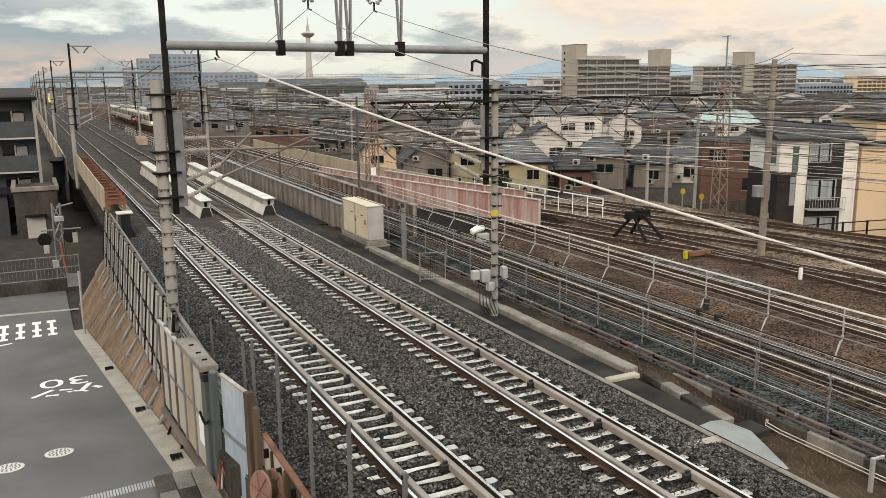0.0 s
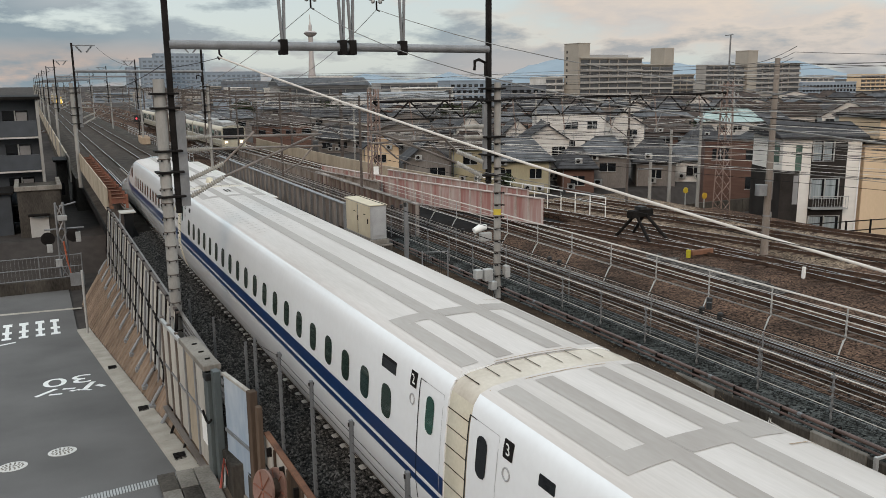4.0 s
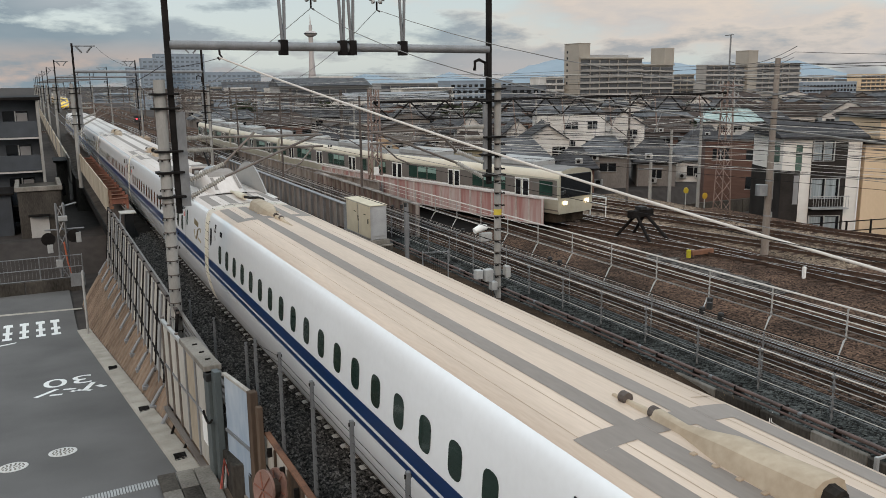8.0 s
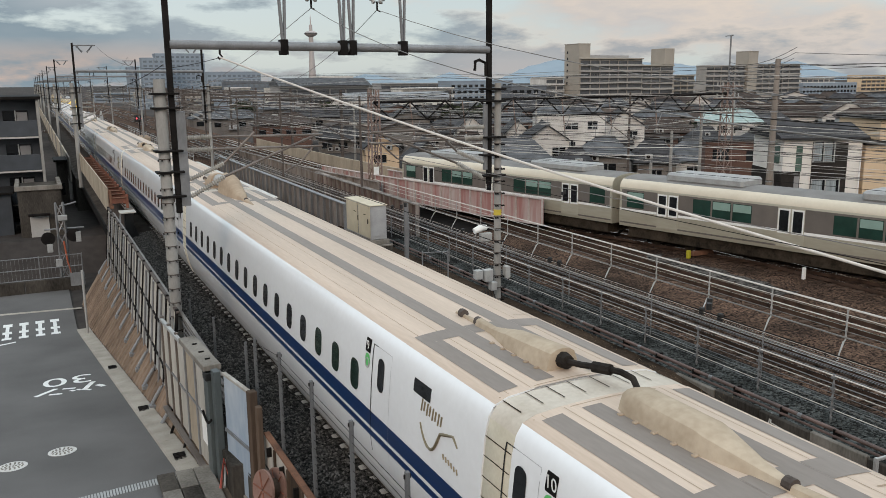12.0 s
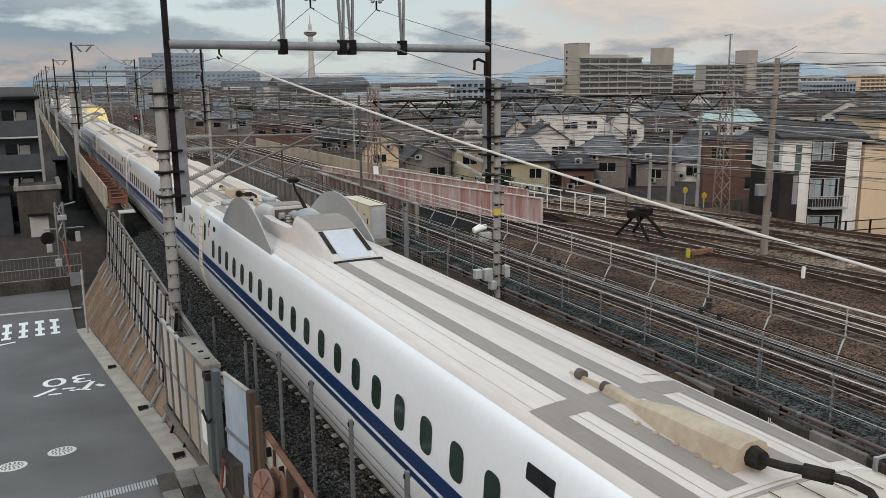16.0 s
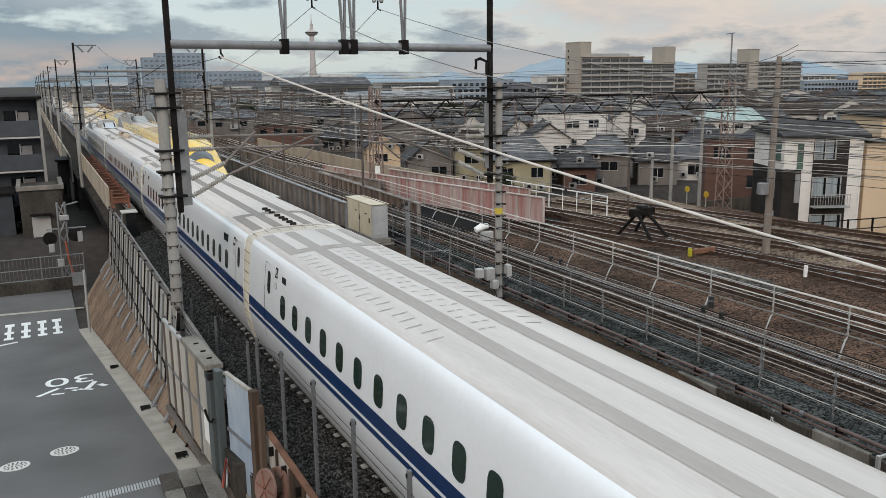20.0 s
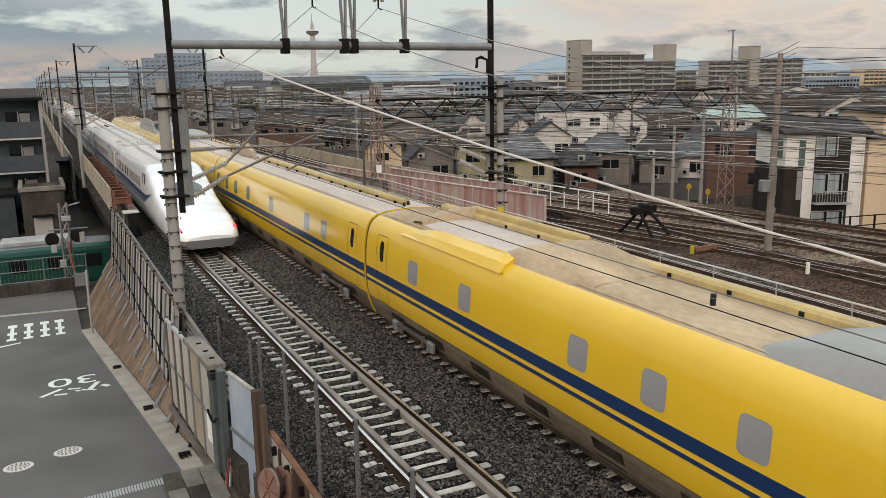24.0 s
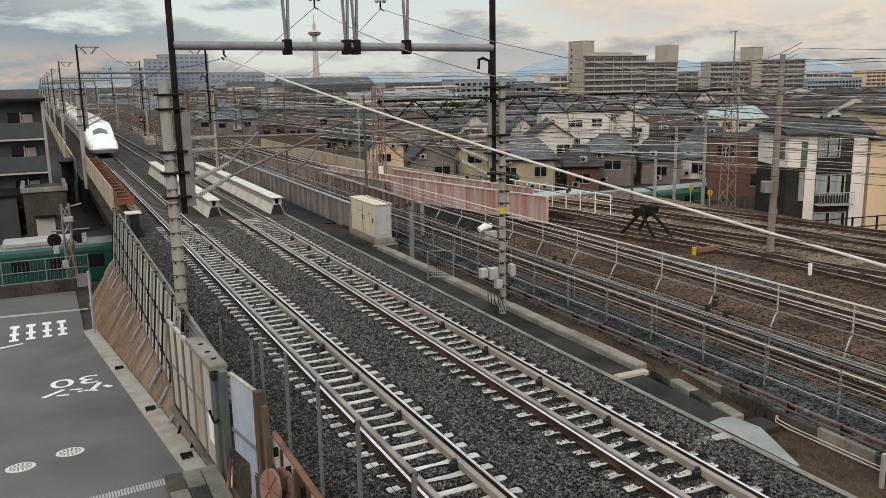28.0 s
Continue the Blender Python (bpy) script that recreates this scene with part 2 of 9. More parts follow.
ROOF_GREY = mat("grey_roof_deck", (0.33, 0.32, 0.305), (0.19, 0.178, 0.165), 0.45, scale=0.5, fine=8, stretch=(1.4, 0.6, 1))
GLASS_SCREEN = mat("grey_windscreen", (0.09, 0.10, 0.11), (0.05, 0.055, 0.06), 0.1, bump=0.0)
TAN_COVER = mat("dirty_cable_cover", (0.44, 0.345, 0.255), (0.29, 0.215, 0.15), 0.7, scale=1.2, fine=9)
CREAM_HOOD = mat("cream_diaphragm", (0.62, 0.57, 0.46), (0.5, 0.45, 0.35), 0.7, scale=2, fine=20)
UNDER = mat("underfloor_dirt", (0.06, 0.047, 0.035), (0.010, 0.008, 0.006), 0.85, scale=2, fine=12)
GLASS_DARK = mat("green_train_glass", (0.012, 0.03, 0.022), (0.01, 0.022, 0.016), 0.08, bump=0.0)
GLASS_BLACK = mat("dark_glass", (0.012, 0.014, 0.016), None, 0.08, bump=0.0)
GLASS_GREY = mat("pale_blind_glass", (0.30, 0.29, 0.29), (0.25, 0.245, 0.245), 0.12, bump=0.0)
GLASS_TEAL = mat("teal_glass", (0.11, 0.17, 0.14), (0.06, 0.10, 0.08), 0.08, scale=1.5, bump=0.0)
SILVER = mat("commuter_stainless", (0.48, 0.45, 0.36), (0.36, 0.33, 0.26), 0.38, 0.25, scale=0.5, fine=8, stretch=(1, 0.2, 1))
CREAM_BAND = mat("commuter_cream", (0.66, 0.59, 0.47), (0.58, 0.51, 0.4), 0.4, scale=0.6, fine=8)
BROWN_BAND = mat("commuter_brown", (0.15, 0.13, 0.115), None, 0.4)
GLASS_GREEN = mat("dark_green_glass", (0.02, 0.055, 0.042), (0.012, 0.03, 0.024), 0.06, scale=1.5, bump=0.0)
BLIND_GREEN = mat("green_tinted_blind", (0.25, 0.36, 0.32), (0.2, 0.3, 0.26), 0.15, bump=0.0)
PIPE_BROWN = mat("brown_pipe", (0.14, 0.085, 0.07), (0.06, 0.04, 0.034), 0.6, scale=1.5, fine=12)
STRAW = mat("dead_weed", (0.24, 0.18, 0.11), (0.12, 0.085, 0.05), 0.9, scale=4)
RIB_PINK = mat("pale_pink_rib", (0.52, 0.46, 0.43), (0.36, 0.29, 0.265), 0.75, scale=1.5, fine=8)
STEEL_BROWN = mat("brownish_steel", (0.125, 0.105, 0.095), (0.06, 0.048, 0.042), 0.7, scale=2.0, fine=20)
GREEN_TRAIN = mat("green_train_paint", (0.006, 0.062, 0.045), (0.005, 0.05, 0.036), 0.35, scale=0.5)


# ---- mesh tools ----
class Mesh:
    """Collects vertices and faces of one piece."""

    def __init__(self):
        self.v, self.f, self.mi, self.cur = [], [], [], 0

    def face(self, ids):
        self.f.append(tuple(ids))
        self.mi.append(self.cur)

    def grid(self, rows, closed=False, caps=False):
        base, n = len(self.v), len(rows[0])
        for r in rows:
            self.v.extend(tuple(p) for p in r)
        for i in range(len(rows) - 1):
            for j in range(n if closed else n - 1):
                a, b = base + i * n + j, base + i * n + (j + 1) % n
                self.face((a, b, b + n, a + n))
        if caps:
            self.face(range(base + n - 1, base - 1, -1))
            self.face(range(base + (len(rows) - 1) * n, base + len(rows) * n))
        return self

    def box(self, x0, x1, y0, y1, z0, z1, c=0.0):
        if c <= 0:
            b = len(self.v)
            self.v += [(x, y, z) for z in (z0, z1) for x, y in ((x0, y0), (x1, y0), (x1, y1), (x0, y1))]
            for q in ((3, 2, 1, 0), (4, 5, 6, 7), (0, 1, 5, 4), (1, 2, 6, 5), (2, 3, 7, 6), (3, 0, 4, 7)):
                self.face([b + i for i in q])
            return self

        def ring(d, z):
            return [(x0 + d, y0 + c, z), (x0 + c, y0 + d, z), (x1 - c, y0 + d, z), (x1 - d, y0 + c, z), (x1 - d, y1 - c, z), (x1 - c, y1 - d, z), (x0 + c, y1 - d, z), (x0 + d, y1 - c, z)]
        return self.grid([ring(c, z0), ring(0, z0 + c), ring(0, z1 - c), ring(c, z1)], closed=True, caps=True)

    def tube(self, pts, r, n=6, caps=True):
        pts = [Vector(p) for p in pts]
        rs = r if isinstance(r, (list, tuple)) else [r] * len(pts)
        rows = []
        for i, p in enumerate(pts):
            d = (pts[min(i + 1, len(pts) - 1)] - pts[max(i - 1, 0)]).normalized()
            u = d.cross(Vector((0, 0, 1)) if abs(d.z) < 0.9 else Vector((0, 1, 0))).normalized()
            w = u.cross(d)
            rows.append([p + (u * math.cos(a) - w * math.sin(a)) * rs[i] for a in (k * math.tau / n for k in range(n))])
        return self.grid(rows, closed=True, caps=caps)

    def prism(self, prof, a, b, axis="y"):
        def at(p, s):
            return (p[0], s, p[1]) if axis == "y" else (s, p[0], p[1]) if axis == "x" else (p[0], p[1], s)
        return self.grid([[at(p, a) for p in prof], [at(p, b) for p in prof]], closed=True, caps=True)

    def poly(self, pts):
        b = len(self.v)
        self.v += [tuple(p) for p in pts]
        self.face(range(b, b + len(pts)))
        return self

    def data(self, name, mats, smooth=False):
        me = bpy.data.meshes.new(name)
        me.from_pydata(self.v, [], self.f)
        for m in mats if isinstance(mats, (list, tuple)) else (mats,):
            me.materials.append(m)
        me.polygons.foreach_set("material_index", self.mi)
        if smooth:
            me.polygons.foreach_set("use_smooth", [True] * len(self.f))
        bm = bmesh.new()
        bm.from_mesh(me)
        bmesh.ops.recalc_face_normals(bm, faces=bm.faces)
        bm.to_mesh(me)
        bm.free()
        if smooth:
            me.set_sharp_from_angle(angle=radians(38))
        return me


def part(name, mesh, material, parent, label="", smooth=False, at=None, kind=""):
    me = mesh.data(name, material, smooth) if isinstance(mesh, Mesh) else mesh
    ob = new(name, me)
    ob.parent = parent
    if at is not None:
        ob.matrix_basis = at if isinstance(at, Matrix) else Matrix.Translation(at)
    return tagged(ob, label=label, kind=kind)


def thing(name, label, category, at=(0, 0, 0), group="", kind="", mesh=None, material=None, smooth=False):
    me = None if mesh is None else mesh.data(name, material, smooth)
    ob = new(name, me)
    ob.matrix_basis = at if isinstance(at, Matrix) else Matrix.Translation(at)
    return tagged(ob, label, category, group, kind)


def sag(a, b, drop, n=14):
    a, b = Vector(a), Vector(b)
    return [a.lerp(b, i / n) - Vector((0, 0, 4 * drop * (i / n) * (1 - i / n))) for i in range(n + 1)]

# ---- the large structure ----
GROUND = -3.6
TRACK_X = (0.0, 4.2155)
BR0, BR1 = 47.5, 83.0          # the bridge over the crossing line


def ground_z(x, y):
    """Level town ground with the shallow cut in which the crossing line runs."""
    d = abs(y - 60.5)
    cut = 2.3 if d < 5 else 2.3 * max(0.0, 1 - (d - 5) / 3.0)
    side = 1.0 if abs(x) < 140 else max(0.0, 1 - (abs(x) - 140) / 40)
    return GROUND - cut * side


g = Mesh()
gx = [-4500, -1500, -500, -180, -140, -60, -20, 0, 20, 40, 60, 100, 140, 180, 500, 1500, 4500]
gy = [-1500, -300, -60, 0, 30, 48, 52.5, 55.5, 60, 65.5, 68.5, 75, 100, 150, 300, 600, 1200, 2500, 4800]
g.grid([[(x, y, ground_z(x, y)) for x in gx] for y in gy])
thing("ground", "grey-brown built-up town ground", "ground", kind="structure", mesh=g, material=EARTH)


def bed(y):
    """Cross-section height of the ballast over x for the two main tracks."""
    return [(-3.2, -0.6), (-2.5, -0.4), (-1.7, -0.2), (-0.95, -0.19), (-0.5, -0.205), (0.5, -0.205), (0.95, -0.19), (1.6, -0.2), (2.1, -0.27), (2.6, -0.2), (3.27, -0.19), (3.7, -0.205), (4.7, -0.205), (5.17, -0.19), (5.9, -0.2), (6.3, -0.22), (6.74, -0.26)]


b = Mesh()
rng = random.Random(3)
rows = []
ys = [-8 + i * 0.6 for i in range(94)]
for y in ys:
    row = []
    for (x0, z0), (x1, z1) in zip(bed(y)[:-1], bed(y)[1:]):
        for k in range(3):
            f = k / 3
            row.append((x0 + (x1 - x0) * f, y, z0 + (z1 - z0) * f + (rng.uniform(-0.025, 0.025) if y < 48 else 0)))
    row.append((6.74, y, -0.26))
    rows.append(row)
b.grid(rows)
ballast = thing("ballast_bed", "crushed stone ballast under the twin main tracks, darkened for shade between stones", "ballast", kind="stuff", mesh=b, material=BALLAST_GAPS)

fb = Mesh()
fb.grid([[(x, y, z - 0.004) for x, z in bed(y)] for y in (47.8, 60, 90, 150, 250, 450)])
thing("far_track_bed", "dark oily track bed on the bridge and viaduct", "track bed", kind="structure", mesh=fb, material=FAR_BED)

e = Mesh()
e.prism([(-3.2, GROUND - 0.2), (-3.2, -0.66), (6.85, -0.66), (9.6, -1.35), (9.6, GROUND)], -40, BR0)
thing("embankment", "weathered concrete embankment carrying the main tracks", "embankment", kind="structure", mesh=e, material=CONCRETE_DARK)
e = Mesh()
e.prism([(-3.3, -1.15), (-3.3, -0.62), (9.0, -0.5), (9.0, -1.15)], BR0 + 0.01, BR1)
for x in (-2.4, 2.1, 6.6):
    e.prism([(x - 0.3, -1.9), (x - 0.3, -1.15), (x + 0.3, -1.15), (x + 0.3, -1.9)], BR0, BR1)
thing("bridge_deck", "dark steel and concrete railway bridge deck", "bridge", kind="structure", mesh=e, material=STEEL_DARK)
e = Mesh()
e.prism([(-3.6, GROUND), (-3.5, -0.62), (9.0, -0.5), (9.0, GROUND)], BR1 + 0.01, 700)
thing("viaduct", "grey concrete railway viaduct beyond the bridge", "viaduct", kind="structure", mesh=e, material=CONCRETE_DARK)


# rails, guard rails and sleepers
def rail_profile(x, head=0.036, foot=0.07, h=0.17):
    return [(x - foot, -h), (x - foot, -h + 0.015), (x - 0.012, -h + 0.035), (x - 0.012, -0.045), (x - head, -0.035), (x - head, -0.006), (x + head, -0.006), (x + head, -0.035), (x + 0.012, -0.045), (x + 0.012, -h + 0.035), (x + foot, -h + 0.015), (x + foot, -h)]


def sleeper_mesh():
    m = Mesh()
    rows = []
    for x, w, z in ((-1.2, 0.095, -0.185), (-1.16, 0.105, -0.17), (-0.6, 0.11, -0.165), (-0.3, 0.085, -0.188), (0.3, 0.085, -0.188), (0.6, 0.11, -0.165), (1.16, 0.105, -0.17), (1.2, 0.095, -0.185)):
        rows.append([(x, -w - 0.02, -0.4), (x, -w, z - 0.02), (x, -w + 0.025, z), (x, w - 0.025, z), (x, w, z - 0.02), (x, w + 0.02, -0.4)])
    m.grid(rows, closed=True, caps=True)
    return m.data("sleeper", SLEEPER)


SLEEPER_ME = sleeper_mesh()
tracks = []
for i, tx in enumerate(TRACK_X):
    tr = thing("main_track", "ballasted main line track with concrete sleepers and shiny rails", "railway track", (tx, 0, 0), group="main line tracks")
    tracks.append(tr)
    for s in (-0.75, 0.75):
        m = Mesh()
        m.prism(rail_profile(s), -8, 700)
        r = part("rail", m, RAIL_RUST, tr, "rusty rail with a polished head")
        m = Mesh()
        m.box(s - 0.034, s + 0.034, -8, 700, -0.006, 0.0)
        part("rail_head", m, RAIL_TOP, r, "polished running surface")
        m = Mesh()
        gs = s - math.copysign(0.2, s)
        g0, g1 = ((7.5, 44.5) if i == 0 else (-8, 47))
        m.prism([(gs - 0.07, -0.16), (gs - 0.07, -0.015), (gs - 0.05, 0.0), (gs + 0.05, 0.0), (gs + 0.07, -0.015), (gs + 0.07, -0.16)], g0, g1)
        part("guard_rail", m, GUARD_PALE, tr, "worn grey-brown guard rail beside the running rail")

# cable bracket ducts inside the guard rails
box_me = Mesh().box(-0.09, 0.09, -0.06, 0.06, -0.17, 0.0, 0.02)
box_me.box(-0.02, 0.07, -0.035, 0.035, 0.0, 0.06)
BRACKET_ME = box_me.data("guard_bracket", BLACK)
for i, tr in enumerate(tracks):
    for k in range(12):
        part("guard_bracket", BRACKET_ME, None, tr, "black clamp under the guard rail", at=(0.40, 8.6 + k * 2.975 + 0.3 * i, -0.02))

# retaining wall with its fence on the road side


def road_z(y):
    return -1.25 - 2.28 * min(1.0, max(0.0, (y - 17.0) / 25.0)) if y > 17 else -1.25


def foot_x(y):
    return -3.75 - 1.45 * min(1.0, max(0.0, (y - 19.0) / 22.0))


m = Mesh()
m.grid([[(-3.42, y, -1.3), (-3.76, y, -1.36), (foot_x(y), y, road_z(y) - 0.1)] for y in (17, 20, 24, 28, 32, 36, 40, 44, 47.5)])
thing("retaining_wall", "brown ribbed concrete retaining slope under the trackside fence", "retaining wall", kind="structure", mesh=m, material=SLOPE)
wall_low = Mesh()
wall_low.box(-3.5, -3.2, 17.5, BR0, -1.4, -0.5, 0.02)
thing("parapet", "low weathered concrete parapet along the track bed", "wall", kind="structure", mesh=wall_low, material=CONCRETE_DARK)
for k in range(44):
    y = 24.4 + k * 0.52
    rib = Mesh()
    d = Vector((foot_x(y) + 3.76, 0, road_z(y) - 0.1 + 1.36))
    o = d.cross(Vector((0, 1, 0))).normalized() * 0.05
    a, c = Vector((-3.76, y, -1.36)), Vector((foot_x(y), y, road_z(y) - 0.1))
    if o.x > 0:
        o = -o
    rib.grid([[p + Vector((0, -0.09, 0)), p + o + Vector((0, -0.06, 0)), p + o + Vector((0, 0.06, 0)), p + Vector((0, 0.09, 0))] for p in (a, c)])
    part("rib", rib, SLOPE, bpy.data.objects["retaining_wall"])

road = Mesh()
ry = [-30, 5, 12, 17] + [17 + 25 * i / 10 for i in range(1, 11)] + [47, 50.39]
road.grid([[(x, y, road_z(y)) for x in (-60, -30, -14, -9, foot_x(y) - 0.52)] for y in ry])
thing("road", "grey asphalt access road sloping down beside the railway", "road", kind="structure", mesh=road, material=ASPHALT)
kerb = thing("kerb", "pale concrete gutter edging between road and retaining wall", "kerb", kind="structure")
ky = [17 + 0.9 * i for i in range(28)]
for y0, y1 in zip(ky[:-1], ky[1:]):
    k = Mesh()
    k.grid([[(foot_x(y) - 0.56, y, road_z(y) - 0.05), (foot_x(y) - 0.55, y, road_z(y) + 0.035), (foot_x(y) + 0.0, y, road_z(y) + 0.05), (foot_x(y) + 0.08, y, road_z(y) - 0.06)] for y in (y0 + 0.008, y1 - 0.008)], closed=True, caps=True)
    part("kerb_slab", k, CONCRETE_PALE, kerb)
for y in (20.9, 25.9, 32.2):
    m = Mesh()
    for j in range(7):
        m.box(foot_x(y) - 0.42, foot_x(y) - 0.12, y - 0.28 + j * 0.08, y - 0.24 + j * 0.08, road_z(y) + 0.04, road_z(y) + 0.062)
    part("gully_grate", m, STEEL_DARK, kerb, "dark iron gully grate")


# fence of steel posts and panels between track and road; it leans a little outwards at its foot
fence = thing("trackside_fence", "weathered trackside fence of pale panels on braced steel posts", "fence")
LEAN = math.degrees(math.atan2(0.3, 2.85))


def leaning(y, z=-1.42):
    return pose(-3.8, y, z, 0, LEAN, 0)


POST = Mesh().box(-0.07, 0.02, -0.045, 0.045, -0.1, 2.95, 0.012)
POST.box(-0.1, -0.07, -0.06, 0.06, 0.6, 0.66)
POST.box(-0.1, -0.07, -0.09, 0.09, 1.7, 1.76)
POST = POST.data("fence_post", STEEL_DARK)
PIPE = Mesh().tube([(-0.05, 0, -0.2), (-0.05, 0, 2.75)], 0.035, 6).data("conduit", STEEL)
brace = Mesh()
brace.box(-0.06, 0.03, -0.05, 0.05, -0.05, 0.15, 0.01)
brace.tube([(-0.05, 0, 0.05), (-0.42, -0.03, -0.52)], 0.042, 5)
brace.box(-0.5, -0.3, -0.12, 0.1, -0.66, -0.52, 0.015)
brace.tube([(-0.12, 0.07, 0.0), (-0.45, 0.05, -0.5)], 0.022, 4)
BRACE = brace.data("brace", STEEL)
PANS = [Mesh().box(-0.02, 0.02, -0.225, 0.225, 0.05, h, 0.01).data("fence_panel", m_) for h, m_ in ((2.78, FENCE_PANEL), (2.7, STEEL_PALE), (2.74, FENCE_PANEL), (2.6, PANEL))]
k = 0
y = 24.3
while y < 47.2:
    if k % 4 == 0:
        part("fence_post", POST, None, fence, at=leaning(y - 0.24))
        part("brace", BRACE, None, fence, at=pose(-3.8, y - 0.24, -1.42))
    elif k % 4 == 2:
        part("conduit", PIPE, None, fence, at=leaning(y - 0.24))
    part("fence_panel", PANS[(k * 5 + k // 3) % 4], None, fence, at=leaning(y))
    y += 0.475
    k += 1
for z, mt_ in ((2.85, STEEL_BROWN), (1.73, STEEL_DARK), (0.63, STEEL_DARK)):
    x = -3.8 + 0.3 * z / 2.85
    part("fence_rail", Mesh().box(x - 0.06, x + 0.05, 24.0, 47.3, -1.42 + z - 0.035, -1.42 + z + 0.035, 0.01), mt_, fence)
for z, x in ((1.30, -3.36), (1.08, -3.3), (0.84, -3.26), (0.58, -3.22), (0.32, -3.2)):
    part("cable_rack_rail", Mesh().box(x - 0.05, x + 0.05, 19, 46, z - 0.03, z + 0.03, 0.008), GUARD, fence, "grey cable rack slat behind the fence")
tube_ = Mesh().tube([(-2.9, 12 + 0.5 * q, -0.30 + 0.07 * math.sin(q * 0.9)) for q in range(60)], 0.035, 5)
part("signal_cable", tube_, BLACK, fence, "black cable lying on the ballast")

# gate and tall panels near the road end
gate = thing("trackside_gate", "grey-cream steel sliding gate under a box beam, chained shut", "gate")
GATE_DIR = math.degrees(math.atan2(0.3, 4.9))


def on_gate(d, x=0.0, z=0.0):
    """d metres along the gate line from its near end."""
    return pose(-3.6, 19.1, 0, 0, 0, GATE_DIR) @ pose(x, d, z)


part("gate_leaf", Mesh().box(-0.04, 0.04, 0.0, 1.05, -1.3, 1.3, 0.012), FENCE_PANEL, gate, "cream stained gate leaf", at=on_gate(0.1))
part("gate_leaf", Mesh().box(-0.04, 0.04, 0.0, 0.95, -1.3, 1.3, 0.012), TAN_WALL, gate, "cream gate leaf", at=on_gate(1.2))
for d in (1.13, 2.2):
    part("stiffener", Mesh().box(-0.08, 0.0, -0.05, 0.05, -1.3, 1.3, 0.008), STEEL, gate, at=on_gate(d))
for z in (0.0, 1.2):
    part("gate_rail", Mesh().box(-0.07, -0.04, 0.1, 2.15, z - 0.03, z + 0.03), STEEL, gate, at=on_gate(0))
for d in (2.3, 3.25, 4.15):
    part("side_panel", Mesh().box(-0.03, 0.03, 0.0, 0.86, -1.3, 1.2, 0.01), FENCE_PANEL, gate, at=on_gate(d))
    part("panel_post", Mesh().box(-0.08, 0.02, 0.86, 0.95, -1.45, 1.35, 0.01), GUARD, gate, at=on_gate(d))
    part("panel_rail", Mesh().box(-0.06, -0.03, 0.0, 0.86, -0.1, -0.04), STEEL, gate, at=on_gate(d))
part("header_beam", Mesh().box(-0.16, 0.26, -0.25, 2.3, 1.32, 1.46, 0.015), CONCRETE, gate, "grey box header beam", at=on_gate(0))
for d in (0.2, 0.8, 1.5):
    part("bolt", Mesh().box(0.0, 0.12, d, d + 0.04, 1.46, 1.49), STEEL_DARK, gate, at=on_gate(0))
part("long_header", Mesh().box(-0.1, 0.0, 2.35, 5.0, 1.2, 1.3, 0.01), STEEL_PALE, gate, at=on_gate(0))
DARK_GREEN = mat("dark_green_grey_paint", (0.085, 0.10, 0.10), (0.05, 0.06, 0.06), 0.5, scale=1.5, fine=20, stretch=(1, 1, 0.3))
part("gate_post", Mesh().box(-0.1, 0.12, -0.3, 0.08, -1.35, 1.3, 0.012), DARK_GREEN, gate, "dark green-grey gate post", at=on_gate(0))
part("catch_post", Mesh().box(-0.02, 0.14, -0.62, -0.34, -1.35, 1.4, 0.012), DARK_GREEN, gate, "dark green-grey catch post", at=on_gate(0))
part("trolley", Mesh().box(-0.14, 0.1, -0.32, -0.02, 1.1, 1.3, 0.02), BLACK, gate, at=on_gate(0))
part("sill_rail", Mesh().box(-0.2, -0.06, -0.1, 5.0, -1.43, -1.33, 0.01), GUARD, gate, at=on_gate(0))
part("notice", Mesh().box(-0.052, -0.043, 0.3, 0.75, -0.75, 0.05), WHITE, gate, "white notice with unreadable lines", at=on_gate(0))
for d in (1.0, 2.4, 3.8):
    part("sill_leg", Mesh().tube([(-0.12, d, -1.4), (-0.3, d + 0.1, -1.95)], 0.04, 5), STEEL_DARK, gate, at=on_gate(0))
m = Mesh()
for q in range(10):
    m.tube([(-0.15, 0.12 - q * 0.08, 0.25 - 0.16 * math.sin(q / 9 * math.pi)), (-0.15, 0.05 - q * 0.08, 0.25 - 0.16 * math.sin((q + 0.8) / 9 * math.pi))], 0.03, 5)
part("chain", m, STEEL_DARK, gate, at=on_gate(0))
wing = thing("blue_grey_fence_panel", "tall pale bluish weathered steel fence panel", "fence panel", pose(-3.12, 16.9, 0, 0, 0, math.degrees(math.atan2(0.25, 1.5))))
part("sheet", Mesh().box(-0.02, 0.02, 0.0, 1.5, -1.25, 1.35, 0.01), PANEL_BLUE, wing)
part("mid_rail", Mesh().box(-0.06, -0.02, 0.0, 1.5, 0.0, 0.07), STEEL, wing)
part("top_rail", Mesh().box(-0.06, 0.04, 0.0, 1.5, 1.35, 1.42, 0.01), PANEL, wing)
part("bottom_rail", Mesh().box(-0.05, 0.03, 0.0, 1.5, -1.33, -1.25, 0.01), PANEL, wing)
part("end_post", Mesh().box(-0.1, 0.08, -0.2, -0.01, -1.35, 1.45, 0.012), PANEL_BROWN, wing, "rusty end post")
part("second_post", Mesh().box(-0.06, 0.06, -0.48, -0.34, -1.35, 1.2, 0.012), PANEL_BROWN, wing)
